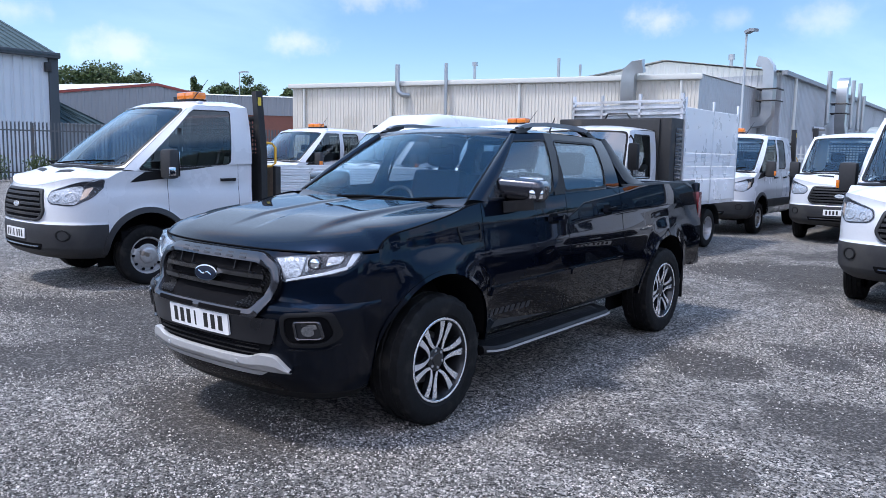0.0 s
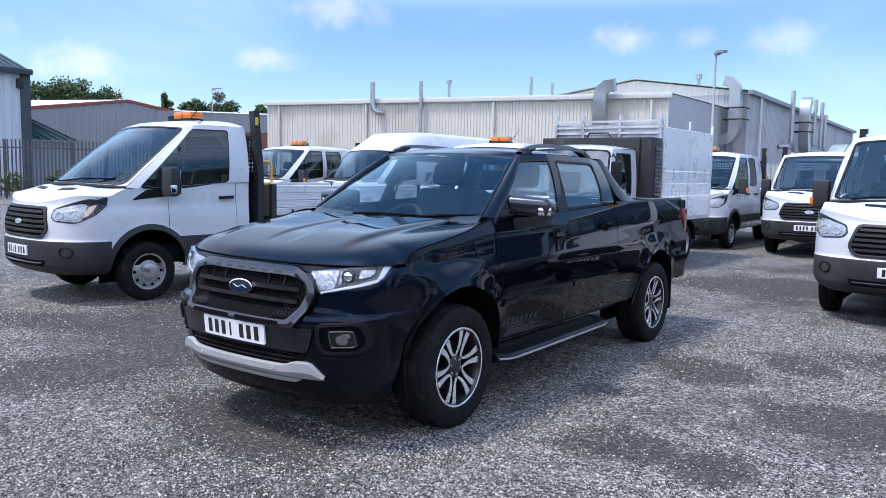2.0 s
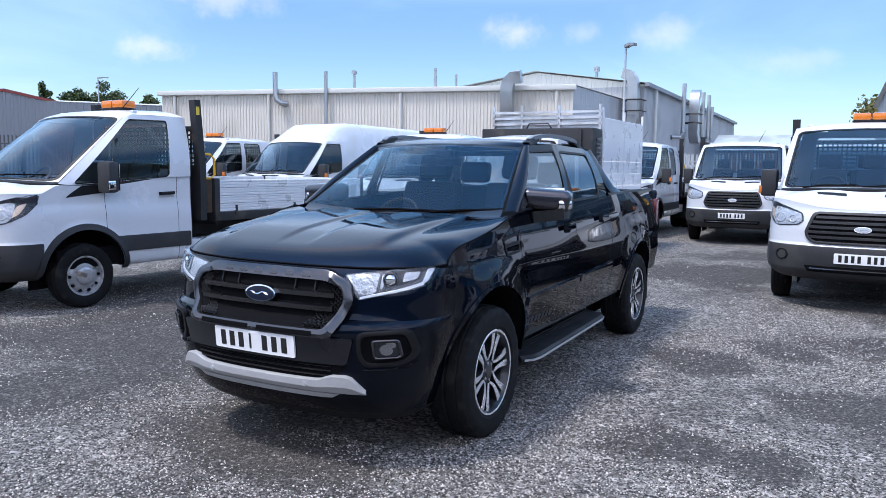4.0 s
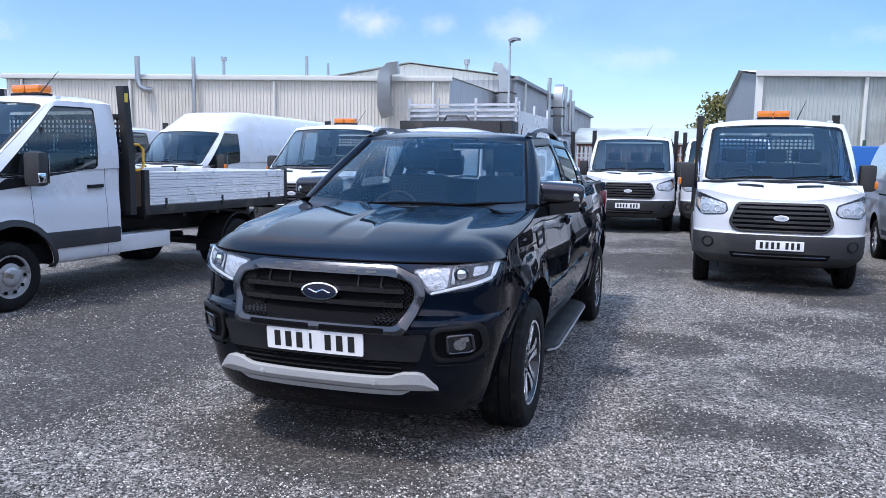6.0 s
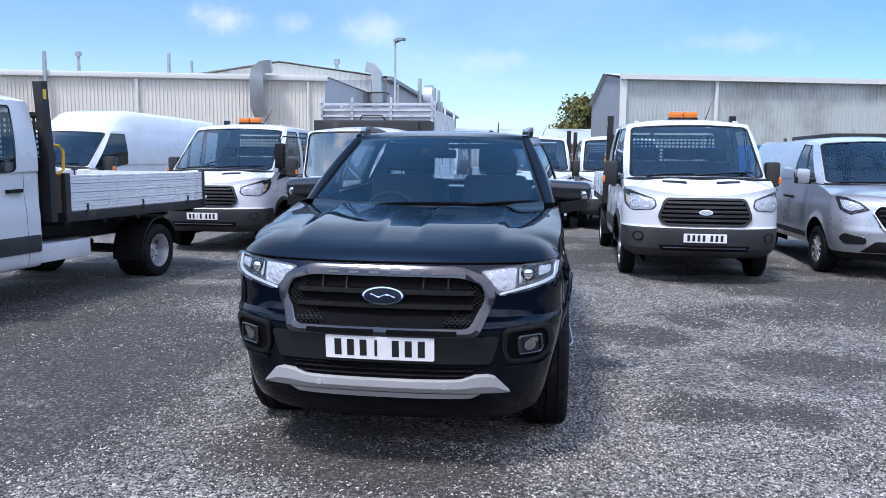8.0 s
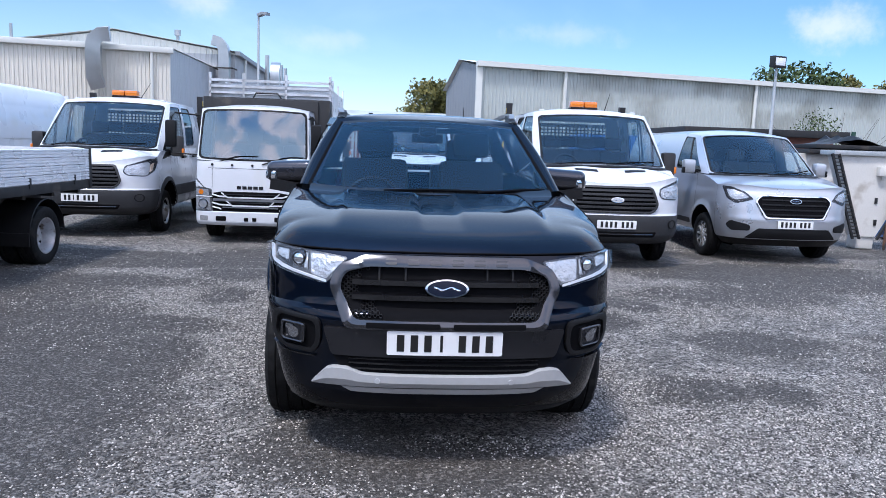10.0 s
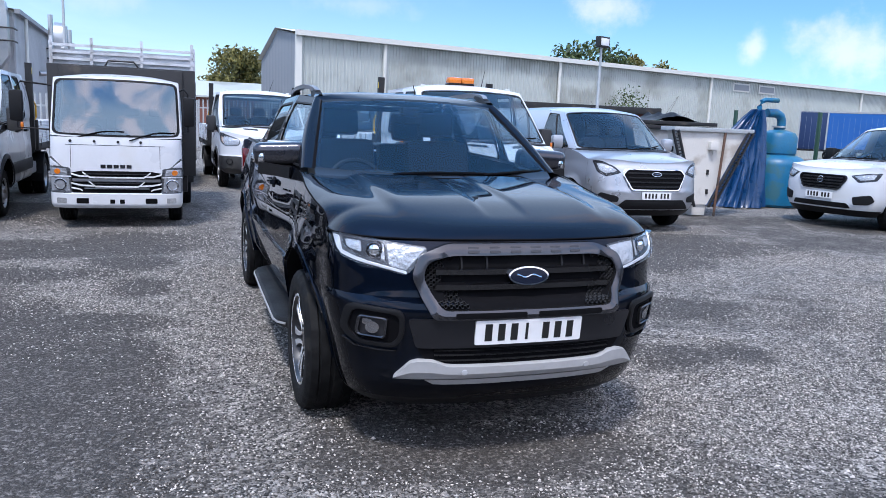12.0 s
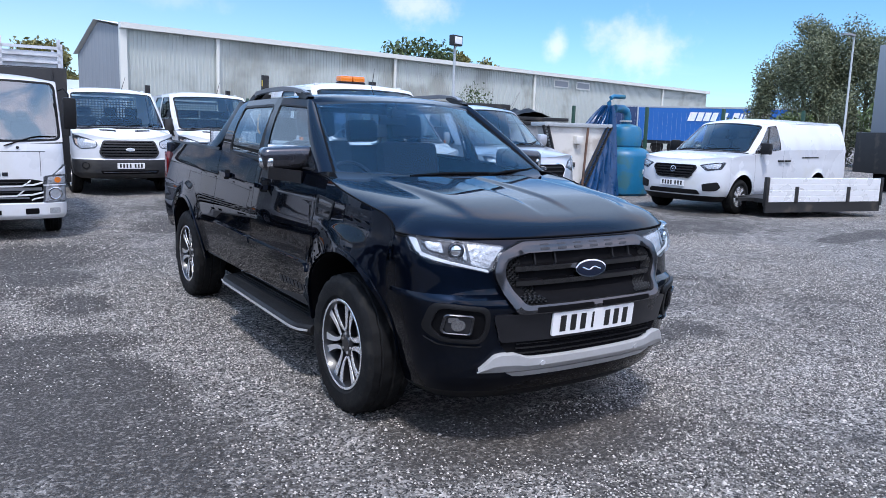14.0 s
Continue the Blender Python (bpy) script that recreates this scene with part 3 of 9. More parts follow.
        lathe(bm, [(0.07, w * 0.35), (0.07, w * 0.60), (0.06, w * 0.64), (0.038, w * 0.64), (0.034, w * 0.68), (0.0, w * 0.69)], 24)
        part("hub_cap", bm, alloy_dark, hub)
        for k in range(6):
            a = math.radians(60 * k + 42)
            bm, b = bmesh.new(), bmesh.new()
            lathe(b, [(0.009, w * 0.5), (0.009, w * 0.68), (0.0, w * 0.70)], 6)
            merge(bm, b, Matrix.Translation((0, 0.052 * math.cos(a), 0.052 * math.sin(a))))
            part("wheel_nut", bm, steel_wheel, hub)
    elif kind in ("steel", "dual"):
        dish = 0.25 if kind == "steel" else -0.75
        face = [(rr + 0.004, w * 0.84), (rr + 0.010, w * 0.90), (rr - 0.006, w * 0.88), (rr - 0.016, w * 0.6)]
        if kind == "steel":
            face += [(rr - 0.03, w * 0.45), (0.155, w * 0.62), (0.125, w * 0.70), (0.10, w * 0.72)]
        else:
            face += [(rr - 0.03, w * 0.1), (rr - 0.04, w * -0.45), (0.15, w * -0.55), (0.11, w * -0.35), (0.09, w * -0.35)]
        lathe(bm, face + [(0.0, face[-1][1])], 40)
        part("rim", bm, steel_wheel, hub)
        bm = bmesh.new()
        xo = (w * 0.62, w * -0.5)[kind == "dual"]
        if kind == "steel":
            lathe(bm, [(0.098, w * 0.70), (0.095, w * 0.98), (0.082, w * 1.08), (0.06, w * 1.12), (0.0, w * 1.13)], 28)
        else:
            lathe(bm, [(0.085, w * -0.36), (0.08, w * -0.1), (0.06, w * 0.05), (0.0, w * 0.06)], 24)
        part("hub_cap", bm, steel_wheel, hub)
        for k in range(10):
            a = 2 * math.pi * k / 10
            bm, b = bmesh.new(), bmesh.new()
            lathe(b, [(0.017, xo - 0.01), (0.017, xo + 0.008), (0.0, xo + 0.008)], 10)
            merge(bm, b, Matrix.Translation((0, 0.165 * math.cos(a), 0.165 * math.sin(a))))
            part("vent_hole", bm, dark_cavity, hub)
    else:
        lathe(bm, [(rr + 0.004, w * 0.84), (rr + 0.010, w * 0.90), (rr - 0.01, w * 0.86), (rr - 0.02, w * 0.5), (0.0, w * 0.45)], 40)
        part("rim", bm, alloy_dark, hub)
        for k in range(7 if kind == "trim" else 10):
            a = 2 * math.pi * k / (7 if kind == "trim" else 10)
            bm = bmesh.new()
            rows = []
            for r, hw in ((0.04, 0.016), (0.1, 0.02 if kind == "trim" else 0.012), (0.19, 0.05 if kind == "trim" else 0.016)):
                d, t = Vector((0, math.cos(a), math.sin(a))), Vector((0, -math.sin(a), math.cos(a)))
                rows.append([d * r + t * hw * q + Vector((w * e, 0, 0)) for q, e in ((-1, 0.5), (-0.9, 0.8), (0.9, 0.8), (1, 0.5))])
            sheet(bm, rows)
            part("spoke", bm, alloy, hub)
        bm = bmesh.new()
        lathe(bm, [(0.05, w * 0.5), (0.045, w * 0.82), (0.0, w * 0.86)], 20)
        part("hub_cap", bm, alloy, hub)
    return hub


def wheels(parent, xf, xr, wb, R, width, kinds, rear_pair=False):
    for sgn in (1, -1):
        for y, x, kind in ((0, xf, kinds[0]), (wb, xr, kinds[1])):
            wheel(parent, "wheel", pose(sgn * x, y, R - 0.012, 0, 0, 0 if sgn > 0 else 180), R, width, kind)
        if rear_pair:
            wheel(parent, "wheel", pose(sgn * (xr - width - 0.03), wb, R - 0.012, 0, 0, 0 if sgn > 0 else 180), R, width, "dual", "inner wheel of the rear pair")


def number_plate(parent, on, cx, cz, chars, w=0.52, h=0.111, off=0.02):
    """A white registration plate with a plain dark bar in place of each character."""
    bm = bmesh.new()
    pad(bm, on, rounded([(cx - w / 2, cz - h / 2), (cx + w / 2, cz - h / 2), (cx + w / 2, cz + h / 2), (cx - w / 2, cz + h / 2)], 0.008, 2), off, 0.012, 3)
    plate = part("number_plate", bm, plate_white, parent, "white number plate with dark bars")
    cw, gap, space = 0.050 * w / 0.52, 0.011 * w / 0.52, 0.033 * w / 0.52
    total = sum(space if c == " " else cw + gap for c in chars) - gap
    x = cx - total / 2
    for c in chars:
        if c == " ":
            x += space
            continue
        bm = bmesh.new()
        k = 0.25 if c == "i" else 0.66
        xm = x + cw / 2
        pad(bm, on, [(xm - cw * k / 2, cz - h * 0.35), (xm + cw * k / 2, cz - h * 0.35), (xm + cw * k / 2, cz + h * 0.35), (xm - cw * k / 2, cz + h * 0.35)], off + 0.0015, 0.003, 2)
        part("bar", bm, plate_black, plate)
        x += cw + gap
    return plate


def badge(parent, on, cx, cz, w, h, off, mat=None):
    """An oval badge: bright rim, coloured field and a plain bright streak."""
    ring = [(cx + w / 2 * math.cos(a), cz + h / 2 * math.sin(a)) for a in (2 * math.pi * k / 28 for k in range(28))]
    bm = bmesh.new()
    pad(bm, on, ring, off, off)
    ob = part("badge", bm, chrome, parent, "oval badge with a bright rim")
    bm = bmesh.new()
    pad(bm, on, [(cx + (a - cx) * 0.90, cz + (b - cz) * 0.84) for a, b in ring], off + 0.003, 0.004)
    part("field", bm, mat or badge_blue, ob)
    bm = bmesh.new()
    xs = [cx + w * 0.3 * (k / 8 - 1) for k in range(17)]
    wave = [cz + h * 0.07 * math.sin((x - cx) / w * 16) for x in xs]
    sheet(bm, [[on(x, z - h * 0.045, off + 0.004), on(x, z, off + 0.007), on(x, z + h * 0.045, off + 0.004)] for x, z in zip(xs, wave)])
    part("streak", bm, chrome, ob)


def seat(parent, x, y, z, w=0.5, tall=0.62):
    bm = bmesh.new()
    box(bm, x - w / 2, x + w / 2, y - 0.5, y + 0.02, z, z + 0.16, 0.05)
    part("seat_cushion", bm, seat_cloth, parent)
    bm = bmesh.new()
    box(bm, -w / 2, w / 2, -0.07, 0.07, 0, tall, 0.06, pose(x, y, z + 0.12, -14))
    part("seat_back", bm, seat_cloth, parent)
    bm = bmesh.new()
    box(bm, -0.14, 0.14, -0.05, 0.05, tall + 0.03, tall + 0.22, 0.045, pose(x, y, z + 0.12, -14))
    part("headrest", bm, seat_cloth, parent)


def steering(parent, x, y, z, tilt=-62):
    bm = bmesh.new()
    ring = []
    for k in range(24):
        a = 2 * math.pi * k / 24
        ring.append([Vector(((0.185 + 0.016 * math.cos(b)) * math.cos(a), (0.185 + 0.016 * math.cos(b)) * math.sin(a), 0.016 * math.sin(b))) for b in (2 * math.pi * j / 8 for j in range(8))])
    sheet(bm, ring + [ring[0]], True)
    box(bm, -0.18, 0.18, -0.02, 0.02, -0.012, 0.012)
    box(bm, -0.07, 0.07, -0.06, 0.06, -0.02, 0.025, 0.015)
    box(bm, -0.02, 0.02, -0.17, 0, -0.012, 0.012)
    bmesh.ops.transform(bm, matrix=pose(x, y, z, -tilt), verts=bm.verts)
    part("steering_wheel", bm, black_plastic, parent)


def wiper(parent, pts):
    bm = bmesh.new()
    tube(bm, pts, 0.009, 6)
    part("wiper", bm, dark_cavity, parent)


# ---- ground ----
# worn, muddy places: centre, half length, half width, turn in degrees
WORN = [(-5.50, 4.30, 0.35, 0.75, 4), (-5.55, 3.20, 0.35, 0.60, -6), (-6.10, 3.75, 0.75, 0.50, 10), (-5.75, 2.60, 0.50, 0.45, 40), (-5.70, 5.35, 0.60, 0.30, -15),
        (-5.38, 6.55, 0.28, 0.45, 0), (-5.55, 7.80, 0.50, 0.45, 0), (-7.10, 5.50, 1.10, 0.45, 18), (-7.60, 3.40, 1.00, 0.50, 20), (-6.60, 8.60, 1.40, 0.50, 5),
        (-4.15, 2.70, 0.35, 0.35, 0), (-3.50, 2.50, 0.55, 0.28, -8), (-1.95, 5.80, 0.40, 0.50, 40), (-1.36, 6.50, 0.30, 0.45, 40), (-1.20, 3.70, 0.25, 0.25, 0),
        (-1.75, 3.75, 0.32, 0.30, 15), (-0.72, 5.00, 0.60, 0.40, 0), (-6.70, 4.60, 1.20, 1.50, 0), (-7.70, 6.60, 1.30, 1.20, 0), (0.10, 7.20, 1.40, 0.60, 5)]
muddy = random.Random(12)
WORN += [(muddy.uniform(-1.5, 7.0), muddy.uniform(6.0, 13.5), muddy.uniform(0.5, 2.0), muddy.uniform(0.25, 0.8), muddy.uniform(-15, 15)) for _ in range(13)]
WORN += [(muddy.uniform(-9.0, -5.4), muddy.uniform(7.0, 13.0), muddy.uniform(0.6, 1.8), muddy.uniform(0.3, 0.9), muddy.uniform(-10, 10)) for _ in range(6)]
WORN += [(muddy.uniform(-3.2, -1.8), muddy.uniform(11.0, 15.0), muddy.uniform(0.5, 1.0), muddy.uniform(0.4, 0.9), muddy.uniform(-20, 20)) for _ in range(3)]
# faintly dirty stretches, where fines cover part of the stones
FADED = ((-7.8, 9.5, 3.0, 3.0, 0), (-2.3, 12.5, 1.5, 3.5, 0), (2.6, 9.2, 5.0, 2.4, 0), (-0.2, 4.2, 2.2, 0.9, -25), (-5.8, 3.2, 1.3, 1.0, 30), (4.5, 5.5, 2.5, 1.2, 0))


def gravel_material():
    m = bpy.data.materials.new("gravel")
    m.use_nodes = True
    t = m.node_tree
    n, link = t.nodes, t.links
    p = n["Principled BSDF"]
    co = n.new("ShaderNodeTexCoord")

    def noise_node(scale, detail=4, rough=0.6):
        k = n.new("ShaderNodeTexNoise")
        k.inputs["Scale"].default_value, k.inputs["Detail"].default_value, k.inputs["Roughness"].default_value = scale, detail, rough
        link.new(co.outputs["Object"], k.inputs["Vector"])
        return k.outputs["Fac"]

    def cells(scale, what="Color"):
        k = n.new("ShaderNodeTexVoronoi")
        k.inputs["Scale"].default_value = scale
        link.new(co.outputs["Object"], k.inputs["Vector"])
        return k

    def span(v, a, b, c=0.0, d=1.0):
        k = n.new("ShaderNodeMapRange")
        k.interpolation_type = "SMOOTHSTEP"
        for i, q in enumerate((a, b, c, d)):
            k.inputs[i + 1].default_value = q
        link.new(v, k.inputs[0])
        return k.outputs[0]

    def mix(f, a, b):
        k = n.new("ShaderNodeMix")
        k.data_type = "RGBA"
        for v, slot in ((f, "Factor"), (a, "A"), (b, "B")):
            if isinstance(v, (tuple, float, int)):
                k.inputs[slot].default_value = v
            else:
                link.new(v, k.inputs[slot])
        return k.outputs["Result"]

    def gray(out):
        k = n.new("ShaderNodeSeparateColor")
        link.new(out, k.inputs[0])
        return k.outputs[0]

    big, mid = cells(55), cells(110)
    stone = mix(span(gray(big.outputs["Color"]), 0.1, 1.0), (0.012, 0.011, 0.010, 1), (0.60, 0.55, 0.50, 1))
    stone2 = mix(span(gray(mid.outputs["Color"]), 0.2, 1.0), (0.018, 0.016, 0.014, 1), (0.43, 0.395, 0.355, 1))
    plain = mix(span(noise_node(30, 2), 0.4, 0.6), stone, stone2)
    tone = n.new("ShaderNodeVectorMath")
    tone.operation = "SCALE"
    link.new(plain, tone.inputs[0])
    link.new(span(noise_node(5.5, 5, 0.72), 0.32, 0.68, 0.56, 1.10), tone.inputs["Scale"])
    both = tone.outputs[0]
    # where the fines show between the stones: muddy, worn patches
    patch = n.new("ShaderNodeMath")
    patch.operation = "ADD"
    link.new(noise_node(0.28, 5, 0.62), patch.inputs[0])
    half = n.new("ShaderNodeMath")
    half.operation = "MULTIPLY_ADD"
    half.inputs[1].default_value, half.inputs[2].default_value = 0.35, -0.175
    link.new(noise_node(2.2, 5, 0.65), half.inputs[0])
    link.new(half.outputs[0], patch.inputs[1])
    # wheel-worn places with a shape of their own: centre, half length, half width, turn in degrees
    worn = None
    for cx, cy, rx, ry, turn, most in [(*w, 0.36) for w in WORN] + [(*w, 0.10) for w in FADED]:
        mp = n.new("ShaderNodeMapping")
        mp.vector_type = "TEXTURE"
        mp.inputs["Location"].default_value, mp.inputs["Rotation"].default_value, mp.inputs["Scale"].default_value = (cx, cy, 0), (0, 0, radians(turn)), (rx, ry, 1)
        link.new(co.outputs["Object"], mp.inputs["Vector"])
        ln = n.new("ShaderNodeVectorMath")
        ln.operation = "LENGTH"
        link.new(mp.outputs[0], ln.inputs[0])
        one = span(ln.outputs["Value"], 1.5, 0.35, 0.0, most)
        if worn is None:
            worn = one
        else:
            mx = n.new("ShaderNodeMath")
            mx.operation = "MAXIMUM"
            link.new(worn, mx.inputs[0])
            link.new(one, mx.inputs[1])
            worn = mx.outputs[0]
    more = n.new("ShaderNodeMath")
    more.operation = "ADD"
    link.new(patch.outputs[0], more.inputs[0])
    link.new(worn, more.inputs[1])
    mud = span(more.outputs[0], 0.50, 0.70)
    mud_colour = mix(span(noise_node(60, 5, 0.75), 0.3, 0.7), (0.015, 0.013, 0.0115, 1), (0.064, 0.055, 0.048, 1))
    soft = n.new("ShaderNodeMath")
    soft.operation = "MULTIPLY"
    link.new(mud, soft.inputs[0])
    link.new(span(noise_node(45, 3), 0.40, 0.62, 1.0, 0.52), soft.inputs[1])
    link.new(mix(soft.outputs[0], both, mud_colour), p.inputs["Base Color"])
    p.inputs["Roughness"].default_value = 0.88
    h = n.new("ShaderNodeMath")
    h.operation = "ADD"
    link.new(big.outputs["Distance"], h.inputs[0])
    link.new(mid.outputs["Distance"], h.inputs[1])
    b = n.new("ShaderNodeBump")
    b.invert = True
    b.inputs["Strength"].default_value, b.inputs["Distance"].default_value = 0.9, 0.012
    link.new(h.outputs[0], b.inputs["Height"])
    link.new(b.outputs[0], p.inputs["Normal"])
    return m


def stone_material():
    m = bpy.data.materials.new("stone_chips")
    m.use_nodes = True
    t = m.node_tree
    n, link = t.nodes, t.links
    p = n["Principled BSDF"]
    geo, ramp = n.new("ShaderNodeNewGeometry"), n.new("ShaderNodeValToRGB")
    ramp.color_ramp.elements[0].color, ramp.color_ramp.elements[1].color = (0.03, 0.027, 0.024, 1), (0.78, 0.715, 0.65, 1)
    e = ramp.color_ramp.elements.new(0.6)
    e.color = (0.235, 0.217, 0.197, 1)
    link.new(geo.outputs["Random Per Island"], ramp.inputs[0])
    link.new(ramp.outputs[0], p.inputs["Base Color"])
    p.inputs["Roughness"].default_value = 0.8
    return m


gravel = gravel_material()


def ground():
    bm = bmesh.new()
    xs = sorted({*np.linspace(-16, 12, 113).round(3), -3000, -800, -200, -80, -40, -25, 20, 40, 90, 200, 800, 3000})
    ys = sorted({*np.linspace(-3, 22, 101).round(3), -3000, -800, -200, -60, -20, -8, 30, 45, 90, 200, 800, 3000})
    rows = []
    for y in ys:
        row = []
        for x in xs:
            z = 0.0
            if -16 < x < 12 and -3 < y < 22:
                z = 0.030 * (noise.noise(Vector((x * 0.5, y * 0.5, 3.1))) - 0.2) + 0.012 * noise.noise(Vector((x * 1.9, y * 1.9, 7.7)))
                z = min(z, 0.012)
            row.append(Vector((x, y, z)))
        rows.append(row)
    sheet(bm, rows)
    ob = part("ground", bm, gravel, None, "grey gravel yard with worn muddy patches", smooth=180)
    tagged(ob, category="ground", kind="structure")


ground()


def stones(count=250000):
    """Loose chips on the yard, thick where the gravel is thick."""
    rng = np.random.default_rng(4)
    x, y = rng.uniform(-9.0, 4.0, count * 3), 0.4 + 12.6 * rng.random(count * 3) ** 1.45
    keep = np.array([noise.noise(Vector((a * 0.55, b * 0.55, 1.7))) + 0.5 * noise.noise(Vector((a * 2.0, b * 2.0, 4.2))) for a, b in zip(x, y)]) + rng.uniform(-0.45, 0.45, count * 3) > -0.02
    for cx, cy, rx, ry, turn in WORN:
        c, q = math.cos(radians(turn)), math.sin(radians(turn))
        u, v = ((x - cx) * c + (y - cy) * q) / rx, ((y - cy) * c - (x - cx) * q) / ry
        keep &= rng.random(count * 3) < np.clip((np.hypot(u, v) - 0.4) / 0.9, 0.16, 1)
    keep &= rng.random(count * 3) < np.clip((13.0 - y) / 5.0, 0, 1) * np.clip((x + 9.0) / 1.0, 0, 1) * np.clip((y - 0.4) / 1.2, 0, 1) * np.clip((4.0 - x) / 1.0, 0, 1)
    keep &= ~((np.abs(x + 3.575) < 0.7) & (y > 2.9) & (y < 7.4))
    x, y = x[keep][:count], y[keep][:count]
    k = len(x)
    r = rng.uniform(0.0035, 0.0085, k) * (1 + 0.7 * (rng.random(k) > 0.96))
    base = np.array([(1, 0, 0), (0, 1, 0), (-1, 0, 0), (0, -1, 0), (0, 0, 0.75), (0, 0, -0.5)], float)
    v = base[None] * rng.uniform(0.65, 1.25, (k, 6, 3))
    a = rng.uniform(0, 6.283, k)
    c, s = np.cos(a)[:, None], np.sin(a)[:, None]
    px, py = v[..., 0] * c - v[..., 1] * s, v[..., 0] * s + v[..., 1] * c
    z0 = np.array([min(0.030 * (noise.noise(Vector((p * 0.5, q * 0.5, 3.1))) - 0.2) + 0.012 * noise.noise(Vector((p * 1.9, q * 1.9, 7.7))), 0.012) for p, q in zip(x, y)])
    verts = np.stack([px * r[:, None] + x[:, None], py * r[:, None] + y[:, None], v[..., 2] * r[:, None] + z0[:, None] + 0.002], -1).reshape(-1, 3)
    f = np.array([(0, 1, 4), (1, 2, 4), (2, 3, 4), (3, 0, 4), (1, 0, 5), (2, 1, 5), (3, 2, 5), (0, 3, 5)])
    faces = (f[None] + 6 * np.arange(k)[:, None, None]).reshape(-1, 3)
    me = bpy.data.meshes.new("gravel_chips")
    me.vertices.add(len(verts))
    me.vertices.foreach_set("co", verts.ravel())
    me.loops.add(faces.size)
    me.loops.foreach_set("vertex_index", faces.ravel().astype(np.int32))
    me.polygons.add(len(faces))
    me.polygons.foreach_set("loop_start", np.arange(0, faces.size, 3, dtype=np.int32))
    me.update(calc_edges=True)
    me.validate()
    me.materials.append(stone_material())
    tagged(new("gravel_chips", me), "loose grey stone chips lying on the yard", "gravel", kind="stuff")


stones()


# ---- sheds ----
clad_cream = material("cream_cladding", (0.63, 0.595, 0.53), 0.5, vary=0.05, scale=0.35, second=(0.55, 0.515, 0.45), amount=0.3)
clad_grey = material("grey_cladding", (0.40, 0.41, 0.43), 0.5, vary=0.05, scale=0.3, second=(0.34, 0.35, 0.36), amount=0.35)
clad_green = material("pale_green_grey_cladding", (0.43, 0.46, 0.44), 0.5, vary=0.06, scale=0.3, second=(0.30, 0.315, 0.29), amount=0.45)
clad_blue = material("blue_grey_cladding", (0.24, 0.255, 0.275), 0.5, vary=0.06, scale=0.3)
clad_pale = material("pale_cladding", (0.55, 0.58, 0.62), 0.5, vary=0.06, scale=0.4)
roof_white = material("pale_roof_sheet", (0.62, 0.62, 0.58), 0.5, vary=0.06, scale=0.3)
slate_trim = material("dark_slate_trim", (0.045, 0.055, 0.065), 0.6, vary=0.1)
roof_slate = material("blue_grey_roof_sheet", (0.035, 0.062, 0.070), 0.8, vary=0.08, scale=0.4)
duct_metal = material("galvanised_steel", (0.42, 0.43, 0.44), 0.38, metal=0.8, vary=0.12, scale=2.0)
red_trim = material("red_trim", (0.25, 0.05, 0.04), 0.5)
brick_red = material("red_brick", (0.19, 0.08, 0.06), 0.85, vary=0.25, scale=6)


def ribbed(name, a, b, z0, z1, mat, parent, pitch=0.33, depth=0.035, sheet_w=5.0, top=None):
    """A run of upright ribbed wall sheets from a to b (x, y); top(s): height along the run, where it is not level."""
    a, b = Vector((*a, 0)), Vector((*b, 0))
    d = (b - a)
    length = d.length
    d.normalize()
    out = Vector((d.y, -d.x, 0))
    count = max(1, round(length / sheet_w))
    for i in range(count):
        s0, s1 = length * i / count, length * (i + 1) / count
        bm = bmesh.new()
        rows = []
        k = max(2, round((s1 - s0) / pitch))
        for j in range(k):
            q = s0 + (s1 - s0) * j / k
            p = (s1 - s0) / k
            for f, o in ((0.0, 0), (0.55, 0), (0.65, 1), (0.9, 1)):
                rows.append((q + p * f, o * depth))
        rows.append((s1, 0))
        sheet(bm, [[a + d * q + out * o + Vector((0, 0, z)) for z in (z0, (top(q) if top else z1))] for q, o in rows])
        part(name, bm, mat, parent, smooth=0)


